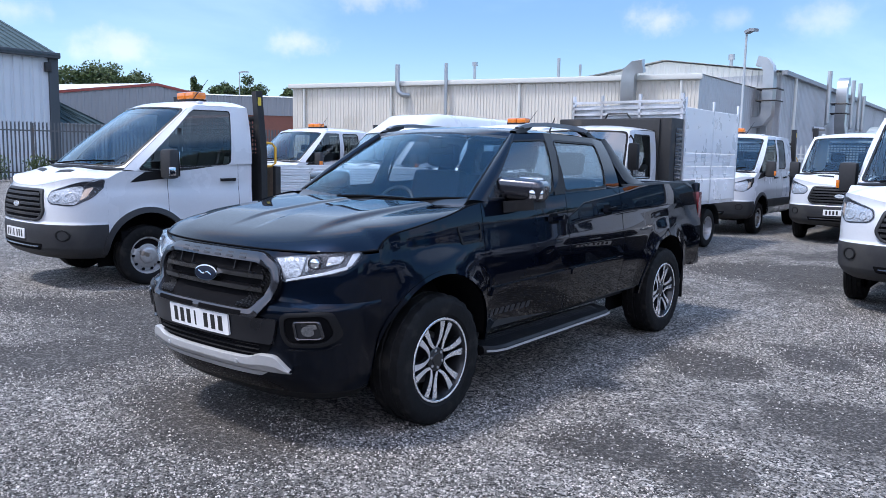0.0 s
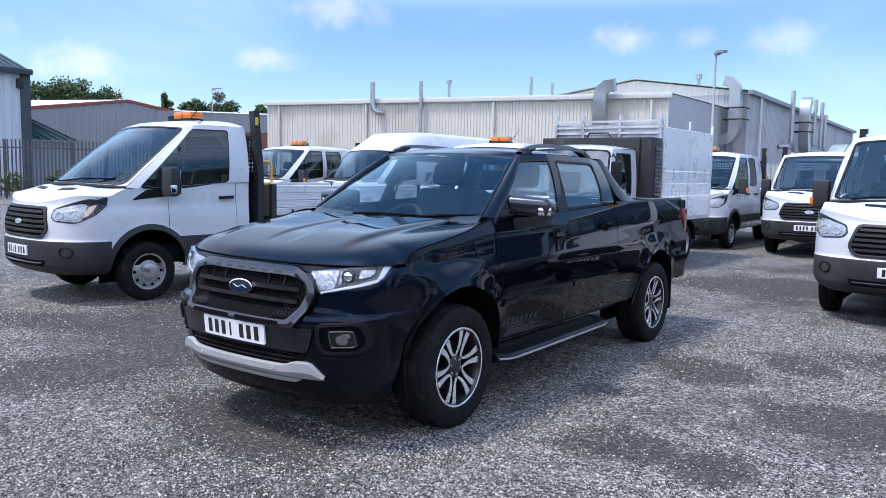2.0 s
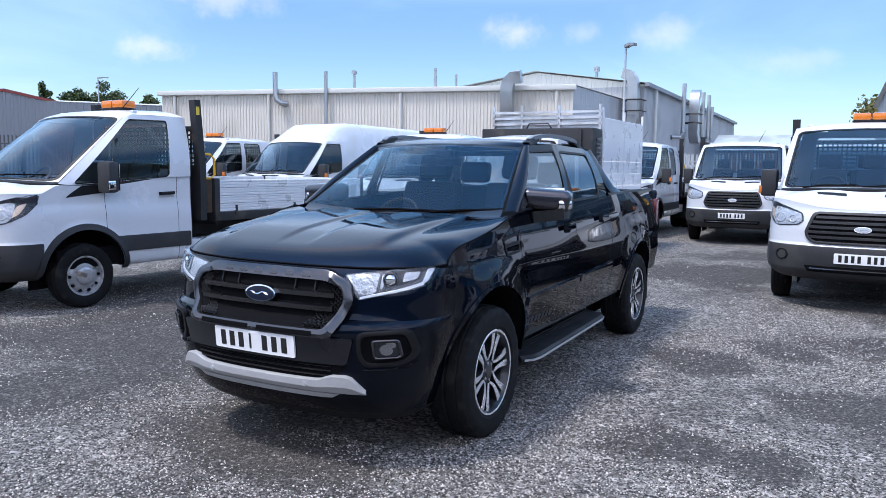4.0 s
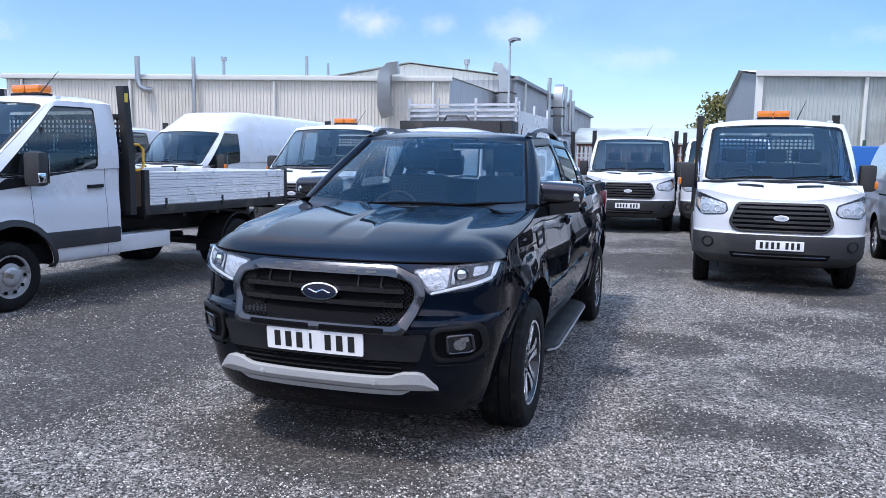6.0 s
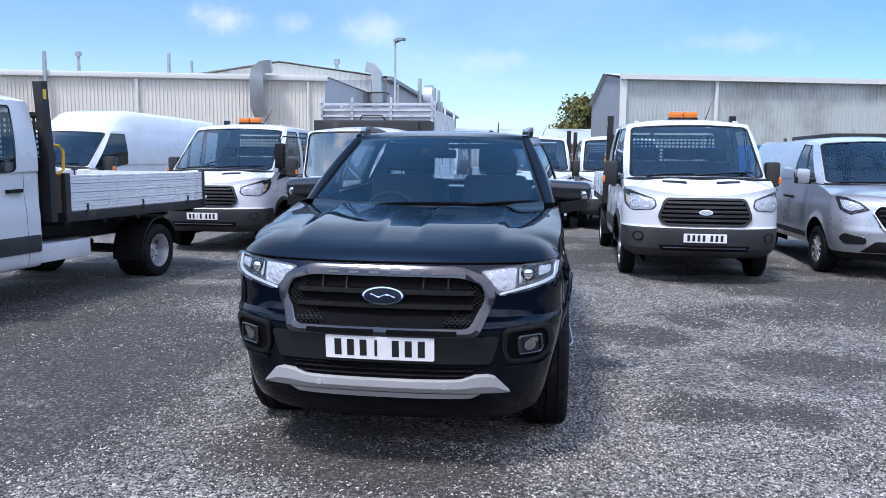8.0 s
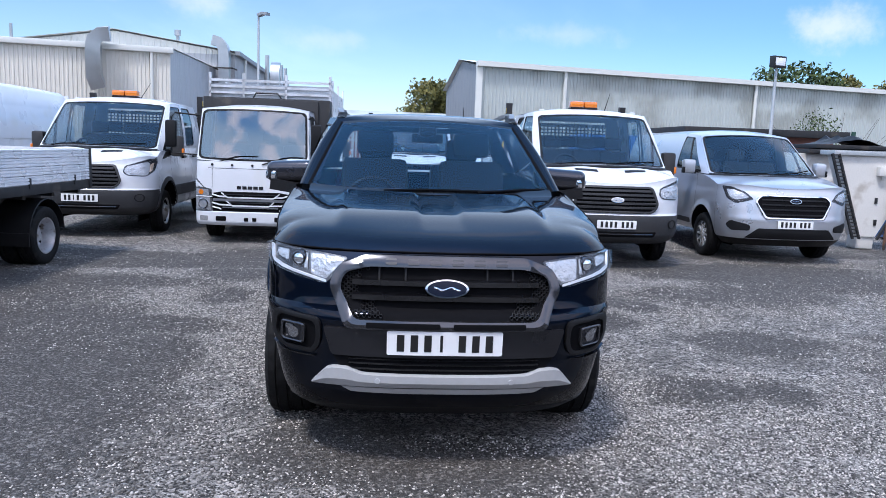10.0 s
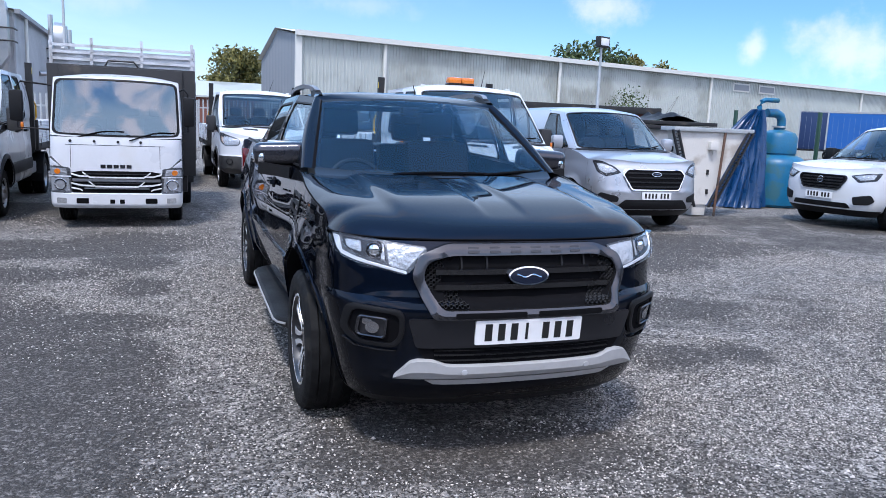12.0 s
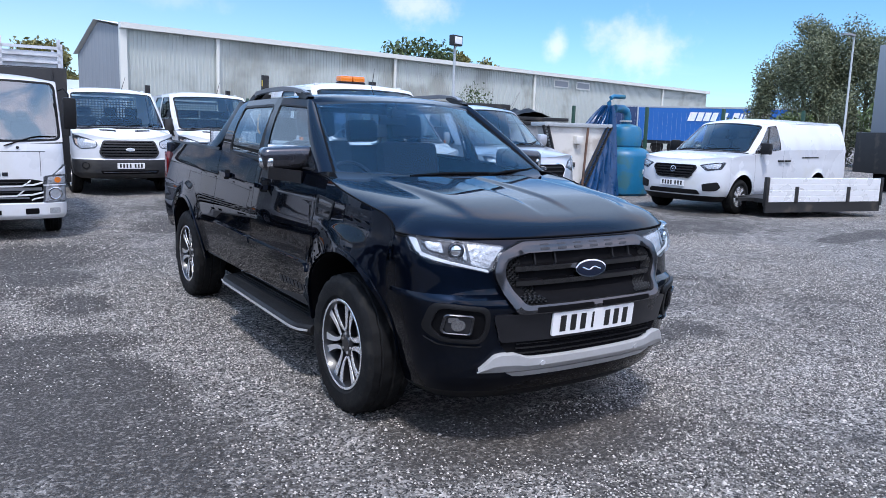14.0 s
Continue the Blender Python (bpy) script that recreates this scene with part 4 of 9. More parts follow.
def shed_main():
    """The long wall leaves the corner (0, 0) along -x; the whole is turned about that corner."""
    shed = thing("warehouse", "long low cream-clad warehouse with metal flues and downpipes", "warehouse", pose(-14.84, 40.0, 0, 0, 0, 13.0), kind="structure")
    L = 25.75
    ribbed("wall_sheet", (-L, 0), (0, 0), 0, 5.75, clad_cream, shed, 0.2, 0.035, 5.2)
    ribbed("wall_sheet", (0, 0), (2.6, 11.5), 0, 5.99, clad_grey, shed, 0.36, 0.02, 5.0)
    bm = bmesh.new()
    box(bm, -L - 0.2, 0.15, -0.25, 0.1, 5.72, 6.0, 0.04)
    part("eaves_trim", bm, roof_white, shed)
    bm = bmesh.new()
    sheet(bm, [[Vector((x, y, z)) for x in (-L - 0.1, 0.1 + y * 0.226)] for y, z in ((-0.1, 6.0), (11.4, 6.03))])
    part("roof", bm, roof_white, shed)
    bm = bmesh.new()
    sheet(bm, [[Vector((-L, y, z)) for y in (0, 35)] for z in (0, 6.0)])
    part("end_wall", bm, clad_cream, shed)
    for x in (-L + 1.0, -18.25, -9.85, -0.9):
        bm = bmesh.new()
        tube(bm, [(x, -0.12, 0), (x, -0.12, 5.7)], 0.085, 8)
        part("downpipe", bm, roof_white, shed)
    for x, y, z0, z1, r in ((-14.42, -0.3, 1.5, 6.97, 0.11), (-13.35, 1.5, 6.0, 6.88, 0.085), (-10.7, 10.0, 6.0, 8.35, 0.11), (-9.5, 11.2, 6.0, 8.02, 0.09)):
        bm = bmesh.new()
        tube(bm, [(x, y, z0), (x, y, z1)], r, 10)
        if x == -13.35:
            tube(bm, [(x, y, z1), (x, y, z1 + 0.08), (x, y, z1 + 0.10), (x, y, z1 + 0.32)], [r, r, r * 2, r * 2], 10)
        part("flue", bm, duct_metal, shed)
    bm = bmesh.new()
    tube(bm, [(-17.0, -0.1, 5.15), (-17.3, -0.4, 5.15), (-17.55, -0.45, 5.35), (-17.62, -0.45, 5.7), (-17.62, -0.45, 6.97)], 0.15, 12)
    part("flue", bm, duct_metal, shed)
    # big square duct on the front wall
    bm = bmesh.new()
    bar(bm, [(-3.35, -0.5, 3.9), (-3.5, -0.75, 4.35), (-3.5, -0.8, 5.75), (-3.45, -0.8, 6.1), (-3.2, -0.8, 6.35), (-2.75, -0.8, 6.4)], 0.68, 0.75, (0, 1, 0.2))
    part("air_duct", bm, duct_metal, shed, "square galvanised air duct")


shed_main()


def shed_gable():
    shed = thing("gabled_warehouse", "tall grey-clad gabled warehouse with a pale roof and ducts on its side", "warehouse", kind="structure")
    ridge, eave, x0, x1 = -21.0, 6.95, -30.0, -13.5

    def top(s):
        x = x0 + s
        return eave + 1.08 * (1 - abs(x - ridge) / (x1 - ridge))

    ribbed("wall_sheet", (x0, 50.2), (x1, 50.2), 0, eave - 0.1, clad_grey, shed, 0.36, 0.03, 5.5)
    ribbed("gable_sheet", (x0, 50.2), (x1, 50.2), eave - 0.1, 7, roof_white, shed, 0.36, 0.03, 8.25, top)
    ribbed("wall_sheet", (x1, 50.2), (x1 - 0.85, 96.3), 0, 6.9, clad_grey, shed, 0.36, 0.03, 7.0)
    bm = bmesh.new()
    for xa, xb in ((x0, ridge), (ridge, x1)):
        sheet(bm, [[Vector((x, y, eave + 0.10 + 1.08 * (1 - abs(x - ridge) / (x1 - ridge)))) for x in (xa - (0.3 if xa == x0 else 0), xb + (0.3 if xb == x1 else 0))] for y in (49.8,)] + [[Vector((x - 0.85, 96.5, eave + 0.10 + 1.08 * (1 - abs(x - ridge) / (x1 - ridge)))) for x in (xa - (0.3 if xa == x0 else 0), xb + (0.3 if xb == x1 else 0))]])
    part("roof", bm, roof_white, shed)
    bm = bmesh.new()
    bar(bm, [(x1 + 0.2, 49.8, eave - 0.03), (x1 - 0.65, 96.4, eave - 0.03)], 0.3, 0.25)
    part("gutter", bm, clad_blue, shed)
    for y in (52.5,):
        bm = bmesh.new()
        tube(bm, [(x1 + 0.2, y, 0), (x1 + 0.2, y, eave)], 0.1, 8)
        part("downpipe", bm, roof_white, shed)
    for (px, py, dx, dy) in ((-14.0, 49.3, 0, -1), (x1 + 0.6, 63.9, 1, 0)):
        bm = bmesh.new()
        q = Vector((dx, dy, 0))
        c = Vector((px, py, 0))
        side = Vector((1, 0, 0)) if dx == 0 else Vector((0, -1, 0))
        bar(bm, [c - side * 0.9 + Vector((0, 0, 3.9)), c - side * 0.3 + Vector((0, 0, 4.0)), c + Vector((0, 0, 4.4)), c + Vector((0, 0, 6.7)), c - side * 0.08 + Vector((0, 0, 7.2)), c - side * 0.3 + Vector((0, 0, 7.5)), c - side * 0.72 + Vector((0, 0, 7.6))], 0.62, 0.72, q)
        part("air_duct", bm, duct_metal, shed, "curved galvanised air duct")
        bm = bmesh.new()
        for z in (5.2, 5.9):
            tube(bm, [c - q * 0.8 + side * 0.6 + Vector((0, 0, z)), c + q * 0.5 + side * 0.6 + Vector((0, 0, z)), c + q * 0.5 - side * 0.6 + Vector((0, 0, z)), c - q * 0.8 - side * 0.6 + Vector((0, 0, z))], 0.05, 6)
        part("duct_bracket", bm, frame_black, shed)
    for y, z1 in ((59.6, 7.9), (67.6, 7.95), (70.3, 7.95), (72.0, 7.05)):
        bm = bmesh.new()
        tube(bm, [(x1 - 0.1, y - 0.6, 3.9), (x1 + 0.5, y - 0.2, 3.9), (x1 + 0.6, y, 4.3), (x1 + 0.6, y, z1)], 0.16, 8)
        part("flue", bm, duct_metal, shed)
    bm = bmesh.new()
    tube(bm, [(-18.6, 56, 7.5), (-18.6, 56, 8.6), (-18.6, 56, 8.62), (-18.6, 56, 9.0)], [0.12, 0.12, 0.22, 0.22], 10)
    part("flue", bm, duct_metal, shed)


shed_gable()


def shed_long():
    shed = thing("long_shed", "long pale grey corrugated shed with small high windows", "warehouse", kind="structure")
    a, b = Vector((0.95, 39.4)), Vector((60.5, 53.8))
    d = (b - a).normalized()
    back = Vector((-d.y, d.x))
    ribbed("wall_sheet", a, b, 0, 5.75, clad_green, shed, 0.2, 0.035, 6.0)
    far = a + back * 5.4

    def top(q):
        k = 5.4 - q
        return 5.75 + 0.45 * k / 2.8 if k < 2.8 else 6.2 - 1.5 * (k - 2.8) / 2.6

    ribbed("wall_sheet", far, a, 0, 6, clad_blue, shed, 0.42, 0.01, 2.7, top)
    bm = bmesh.new()
    sheet(bm, [[Vector((*(p + back * o), z)) for p in (a - d * 0.2, b + d * 0.3)] for o, z in ((-0.25, 5.85), (2.8, 6.3), (5.5, 4.75))])
    part("roof", bm, roof_white, shed)
    bm = bmesh.new()
    for z0, z1, o in ((5.68, 5.95, 0.18),):
        pa, pb = a - back * o - d * 0.2, b - back * o + d * 0.2
        bar(bm, [Vector((*pa, 5.83)), Vector((*pb, 5.83))], 0.3, 0.26)
    part("gutter", bm, roof_white, shed)
    bm = bmesh.new()
    box(bm, -0.16, 0.16, -0.16, 0.16, 0, 5.8, 0, Matrix.Translation((*a, 0)))
    part("corner_trim", bm, roof_white, shed)
    for s in (4.9, 17.3, 31.8, 51.8):
        bm = bmesh.new()
        p = a + d * s - back * 0.14
        tube(bm, [(*p, 0), (*p, 5.75)], 0.1, 8)
        part("downpipe", bm, roof_white, shed)
    for s in (34.4, 37.5):
        p, q = a + d * s - back * 0.06, a + d * (s + 2.0) - back * 0.06
        bm = bmesh.new()
        sheet(bm, [[Vector((*r, z)) for r in (p, q)] for z in (4.9, 5.52)])
        win = part("window", bm, roof_white, shed)
        p, q = a + d * (s + 0.12) - back * 0.08, a + d * (s + 1.88) - back * 0.08
        bm = bmesh.new()
        sheet(bm, [[Vector((*r, z)) for r in (p, q)] for z in (5.0, 5.42)])
        part("pane", bm, clad_blue, win)


shed_long()


def shed_left():
    shed = thing("corner_shed", "pale corrugated shed with a blue-grey pitched roof", "warehouse", kind="structure")
    x = -42.2
    ribbed("wall_sheet", (x, 19.42), (x, 2.0), 0, 6.3, clad_pale, shed, 0.5, 0.06, 5.0)
    ribbed("wall_sheet", (x - 14, 19.86), (x, 19.86), 0, 6.3, clad_blue, shed, 0.5, 0.03, 5.0)
    bm = bmesh.new()
    box(bm, x - 0.5, x + 0.12, 19.42, 19.90, 0, 6.3)
    part("corner_trim", bm, slate_trim, shed)
    bm = bmesh.new()
    sheet(bm, [[Vector((xx, y, z)) for y in (1.5, 19.95)] for xx, z in ((x + 0.45, 6.35), (x - 10, 10.0), (x - 20, 6.3))])
    for k in range(46):
        y = 1.7 + 0.4 * k
        bar(bm, [(x + 0.45, y, 6.38), (x - 10, y, 10.03)], 0.07, 0.06)
    part("roof", bm, roof_slate, shed)
    bm = bmesh.new()
    box(bm, x + 0.1, x + 0.42, 1.5, 19.92, 6.22, 6.52, 0.05)
    part("gutter", bm, slate_trim, shed)
    bm = bmesh.new()
    box(bm, x + 0.05, x + 0.25, 19.18, 19.50, 5.5, 6.0, 0.03)
    part("alarm_box", bm, frame_black, shed)
    # low store beyond
    store = thing("low_store", "low store with a blue-grey sheet roof behind the fence", "shed", kind="structure")
    bm = bmesh.new()
    hi, lo = (Vector((-47.2, 18.0, 4.8)), Vector((-46.5, 20.5, 4.8))), (Vector((-44.5, 18.0, 2.95)), Vector((-44.2, 23.5, 2.95)))
    sheet(bm, [hi, lo])
    for k in range(12):
        a, b = hi[0].lerp(hi[1], k / 11), lo[0].lerp(lo[1], k / 11)
        bar(bm, [a + Vector((0, 0, 0.03)), b + Vector((0, 0, 0.03))], 0.07, 0.06)
    part("roof", bm, roof_slate, store)
    bm = bmesh.new()
    box(bm, -50.6, -44.6, 20.4, 23.3, 0, 2.9)
    part("wall", bm, clad_blue, store)
    far = thing("red_trimmed_shed", "grey ribbed shed with red roof edging, far behind the fence", "warehouse", kind="structure")
    ribbed("wall_sheet", (-64.7, 27.0), (-55.0, 45.0), 0, 6, clad_blue, far, 0.5, 0.05, 5.0, lambda q: 5.55 + 0.13 * q if q < 10.6 else 6.93 - (q - 10.6) * 0.20)
    bm = bmesh.new()
    pts = [Vector((-64.7, 27.0, 5.6)), Vector((-59.65, 36.35, 6.98)), Vector((-55.0, 45.0, 5.0))]
    bar(bm, pts, 0.22, 0.22)
    part("verge", bm, red_trim, far)
    bm = bmesh.new()
    sheet(bm, [[p + Vector((0, 0, 0.1)), p + Vector((-27, 9.0, 1.9 if k == 1 else 2.6))] for k, p in enumerate(pts)])
    part("roof", bm, roof_white, far)
    low = thing("brick_unit", "low brick and grey-clad unit in the distance", "warehouse", kind="structure")
    ribbed("brick_panel", (-58.5, 38.3), (-49.5, 50.0), 0, 4.7, brick_red, low, 2.0, 0.02, 5.0)
    ribbed("wall_sheet", (-58.6, 38.2), (-49.4, 49.9), 4.7, 6.3, clad_blue, low, 0.5, 0.05, 7.0)
    bm = bmesh.new()
    sheet(bm, [[Vector((xx, y, z)) for xx, y in ((-58.6, 38.1), (-49.3, 49.9))] for z in (6.25,)] + [[Vector((-68.0, 45.5, 7.2)), Vector((-58.7, 57.2, 7.2))]])
    part("roof", bm, roof_white, low)


shed_left()


def reflected_wall():
    """Plain dark walls added unseen behind the camera, to darken what the paint reflects."""
    wall = thing("unseen_dark_wall", "plain dark wall added out of view to darken reflections", "wall", kind="structure")
    for a, b in (((26, -17), (-40, -17)), ((-40, -17), (-47, 0)), ((34, 4), (26, -17))):
        bm = bmesh.new()
        bar(bm, [(*b, 2.3), (*a, 2.3)], 0.3, 4.6)
        part("wall_panel", bm, wall_dark, wall)
        bm = bmesh.new()
        bar(bm, [(*b, 4.62), (*a, 4.62)], 0.4, 0.12)
        part("capping", bm, slate_trim, wall)


wall_dark = material("dark_wall_cladding", (0.07, 0.075, 0.08), 0.6, vary=0.1, scale=0.4)
reflected_wall()


# ---- the black pickup ----
def pickup(m):
    car = thing("pickup_truck", "glossy black double-cab pickup truck with silver skid plate, parked on gravel", "pickup truck", m)
    wb = 3.23
    levels = [(0.24, -0.80, 0.691), (0.30, -0.88, 0.768), (0.38, -0.93, 0.797), (0.48, -0.955, 0.818), (0.60, -0.96, 0.843), (0.72, -0.97, 0.864), (0.765, -0.955, 0.869),
              (0.785, -0.915, 0.864), (0.90, -0.89, 0.864), (0.98, -0.865, 0.859), (1.03, -0.835, 0.850)]
    s = Shell(levels, -0.47, tab([(-0.5, 0.44), (0.5, 0.44), (2.4, 0.46), (3.6, 0.50), (4.2, 0.56)]), [(0, 0.40, 0.475), (wb, 0.40, 0.475)],
              [(-0.47, 1.062), (-0.43, 1.096), (-0.36, 1.124), (-0.19, 1.150), (0.09, 1.198), (0.4, 1.258), (1.3, 1.285), (2.2, 1.315), (3.2, 1.325), (4.2, 1.33)],
              [(-0.6, 1.0), (-0.47, 1.0), (-0.25, 1.025), (0.1, 1.042), (0.4, 1.042), (1.4, 1.057), (2.6, 1.052), (4.2, 1.005)], [(-0.84, 1.04), (-0.815, 1.068), (-0.76, 1.098), (-0.66, 1.127), (-0.4, 1.170), (0.0, 1.212), (0.34, 1.237)], (0.235, 0.40),
              power=2.7, flare=0.028, flare_w=0.16, lean=0.045, crown=11.0)
    # body panels with real gaps over a dark inner shell
    bm = bmesh.new()
    s.nose(bm, 0.785, 1.03)
    part("front_panel", bm, black_paint, car)
    bm = bmesh.new()
    s.nose(bm, 0.30, 0.785)
    part("front_bumper", bm, black_paint, car)
    bm = bmesh.new()
    s.nose(bm, 0.24, 0.30)
    box(bm, -0.50, 0.50, -0.75, -0.55, 0.245, 0.30, 0.02)
    part("chin_guard", bm, black_plastic, car, "matt black lower chin guard")
    bon = s.bonnet_grid(180, 44)

    def crease(p, u):
        # a raised middle with an edge on each side, and two narrow ribs that run back to the screen
        f = min(max((p.y + 0.74) / 0.35, 0), 1)
        f = f * f * (3 - 2 * f)
        g = min(max((p.y + 0.70) / 0.30, 0), 1)
        edge = 0.54 + 0.02 * (p.y + 0.2)
        rise = 0.022 * f / (1 + math.exp((abs(p.x) - edge) / 0.014)) - 0.011 * g / (1 + math.exp((abs(p.x) - 0.105) / 0.006))
        return Vector((p.x, p.y, p.z + rise))

    def lip(c):
        # the leading edge rolls down to the lamps and the grille
        drop = c[0].z - (1.037 + 0.010 * min(abs(c[0].x) / 0.85, 1) ** 2)
        return [p - Vector((0, 0, drop * math.exp(-(p.y - c[0].y) / 0.075))) for p in c]

    bm = bmesh.new()
    lid = [lip([crease(p, 0) for p in c]) for c in bon]
    sheet(bm, lid)
    bonnet = part("bonnet", bm, black_paint, car, smooth=50)
    bm = bmesh.new()
    for c in (lid[0], lid[-1]):
        tube(bm, [p + Vector((0, 0, -0.001)) for p in c], 0.0045, 6)
    tube(bm, [c[0] + Vector((0, -0.002, -0.002)) for c in lid], 0.0045, 6)
    part("shut_line", bm, dark_cavity, bonnet)
    for sgn in (1, -1):
        for name, a, b in (("front_wing", -0.47, 0.425), ("front_door", 0.431, 1.450), ("rear_door", 1.456, 2.335), ("bed_side", 2.343, 4.15)):
            bm = bmesh.new()
            s.side(bm, sgn, a, b)
            part(name, bm, black_paint, car)
        bm = bmesh.new()
        s.side(bm, sgn, -0.44, 4.1, inset=0.02)
        part("inner_shell", bm, dark_cavity, car)
        for which in range(len(s.arches)):
            bm = bmesh.new()
            s.liner(bm, sgn, which)
            part("arch_liner", bm, dark_cavity, car)
        on = s.on_side(sgn)
        for yc in (0, wb):
            bm = bmesh.new()
            arc = [math.pi * k / 28 for k in range(29)]
            outer = [(max(yc - 0.50 * math.cos(a), -0.468), 0.40 + 0.50 * math.sin(a)) for a in arc]
            inner = [(max(yc - 0.476 * math.cos(a), -0.467), 0.40 + 0.476 * math.sin(a)) for a in arc]
            sheet(bm, [[on(y, z, 0.0) for y, z in outer], [on(y, z, 0.008) for y, z in outer], [on(y, z, 0.008) for y, z in inner], [on(y, z, -0.04) for y, z in inner]])
            part("arch_moulding", bm, black_paint, car)
        # rubbing strip, side vent, handles, step, lettering bars
        bm = bmesh.new()
        pad(bm, on, rounded([(0.46, 0.685), (1.44, 0.71), (1.44, 0.755), (0.50, 0.735)], 0.015, 3), 0.016, 0.018)
        pad(bm, on, rounded([(1.47, 0.711), (2.30, 0.735), (2.30, 0.775), (1.47, 0.756)], 0.015, 3), 0.016, 0.018)
        part("rubbing_strip", bm, black_paint, car)
        bm = bmesh.new()
        rim_on(bm, on, rounded([(0.20, 1.02), (0.40, 1.03), (0.40, 1.15), (0.16, 1.13)], 0.02, 3), rounded([(0.215, 1.035), (0.385, 1.045), (0.385, 1.135), (0.18, 1.115)], 0.015, 3), 0.006, 0.008, 0.006)
        pad(bm, on, [(0.19, 1.07), (0.385, 1.08), (0.385, 1.10), (0.185, 1.09)], 0.005, 0.006, 2)
        part("side_vent", bm, black_plastic, car)
        for hy, hz in ((1.26, 1.125), (2.09, 1.15)):
            bm = bmesh.new()
            pad(bm, on, rounded([(hy - 0.07, hz - 0.035), (hy + 0.06, hz - 0.04), (hy + 0.06, hz + 0.03), (hy - 0.06, hz + 0.035)], 0.03, 4), 0.003, 0.004)
            part("handle_recess", bm, dark_cavity, car)
            bm = bmesh.new()
            bar(bm, [on(hy - 0.09, hz, 0.006), on(hy - 0.08, hz, 0.028), on(hy + 0.08, hz + 0.006, 0.031), on(hy + 0.10, hz + 0.006, 0.006)], 0.020, 0.030)
            part("door_handle", bm, black_paint, car)
        bm = bmesh.new()
        for k in range(8):
            y = 0.50 + 0.062 * k
            pad(bm, on, [(y, 0.545), (y + 0.04, 0.545), (y + 0.05, 0.585), (y + 0.01, 0.585)], 0.003, 0.003, 2)
        part("door_lettering", bm, letter_dark, car, "faint grey bars on the door")
        bm = bmesh.new()
        rows = []
        for y, inset in ((0.44, 0.07), (0.50, 0.015), (0.58, 0.0), (1.3, 0.012), (2.02, 0.028), (2.10, 0.045), (2.16, 0.10)):
            xo = 0.965 - inset
            rows.append([Vector((sgn * q, y, z)) for q, z in ((0.74, 0.32), (xo - 0.03, 0.305), (xo, 0.325), (xo, 0.352), (xo - 0.015, 0.368), (0.74, 0.382))])
        vs = sheet(bm, rows, True)
        bm.faces.new(vs[0])
        bm.faces.new(vs[-1][::-1])
        step = part("side_step", bm, black_plastic, car, "black ribbed side step with a bright edge")
        for k in range(7):
            bm = bmesh.new()
            q = 0.775 + 0.024 * k
            bar(bm, [(sgn * q, 0.54, 0.381 - 0.0035 * k), (sgn * q, 2.08 - 0.012 * k, 0.381 - 0.0035 * k)], 0.010, 0.008)
            part("tread_rib", bm, grey_trim, step)
        bm = bmesh.new()
        bar(bm, [(sgn * 0.913, 0.445, 0.340), (sgn * 0.953, 0.50, 0.340), (sgn * 0.969, 0.58, 0.340), (sgn * 0.957, 1.3, 0.340), (sgn * 0.941, 2.02, 0.340), (sgn * 0.923, 2.11, 0.340)], 0.008, 0.012)
        part("step_edge", bm, skid_silver, step)
        # mirror
        bm = bmesh.new()
        bar(bm, [(sgn * 0.80, 0.72, 1.225), (sgn * 0.86, 0.78, 1.232), (sgn * 0.93, 0.805, 1.238), (sgn * 1.03, 0.82, 1.250)], 0.19, 0.070)
        mir = part("door_mirror", bm, black_plastic, car, "black door mirror with a gunmetal cap")
        bm = bmesh.new()
        box(bm, -0.165, 0.165, -0.120, 0.09, -0.066, 0.076, 0.060, pose(sgn * 0.892, 0.83, 1.330, 0, sgn * 3, sgn * 14), 7)
        part("mirror_cap", bm, mirror_grey, mir, smooth=60)
        bm = bmesh.new()
        box(bm, -0.05, 0.045, -0.04, 0.035, -0.028, 0.034, 0.018, pose(sgn * 1.022, 0.782, 1.306, 0, 0, sgn * 40))
        part("side_repeater", bm, chrome, mir)
        bm = bmesh.new()
        box(bm, -0.10, 0.10, -0.004, 0.004, -0.07, 0.07, 0.003, pose(sgn * 0.865, 0.935, 1.34, 0, 0, sgn * 14))
        part("mirror_glass", bm, chrome, mir)
    # cab: pillars, glass, roof
    cols = [((0.832, 0.50, 1.262), (0.640, 1.10, 1.70)), ((0.862, 1.285, 1.283), (0.70, 1.375, 1.715)), ((0.862, 1.43, 1.288), (0.70, 1.455, 1.715)),
            ((0.856, 2.10, 1.31), (0.69, 2.13, 1.70)), ((0.845, 2.34, 1.318), (0.675, 2.32, 1.685))]
    for sgn in (1, -1):
        body, panes = pillars(cols, "gbgb", (0.022, 0, 0), 0.02, 0.90, 0.055, sgn)
        part("cab_side", body, black_paint, car)
        # the screen pillar turns from the glass round into the door
        bm = bmesh.new()
        rows = []
        for k in range(9):
            q = k / 8
            row = []
            for j in range(11):
                v = j / 10
                a, c, b = (Vector(p).lerp(Vector(q1), v) for p, q1 in (((0.752, 0.410, 1.270), (0.592, 1.082, 1.676)), ((0.828, 0.420, 1.283), (0.638, 1.068, 1.708)), cols[0]))
                b.x += 0.022 * 4 * v * (1 - v)
                c += Vector((0.012, -0.012, 0.008)) * (4 * v * (1 - v))
                p = a * (1 - q) ** 2 + c * 2 * q * (1 - q) + b * q * q
                row.append(Vector((sgn * p.x, p.y, p.z)))
            rows.append(row)
        sheet(bm, rows[1:])
        part("screen_pillar", bm, black_paint, car, smooth=60)
        bm = bmesh.new()
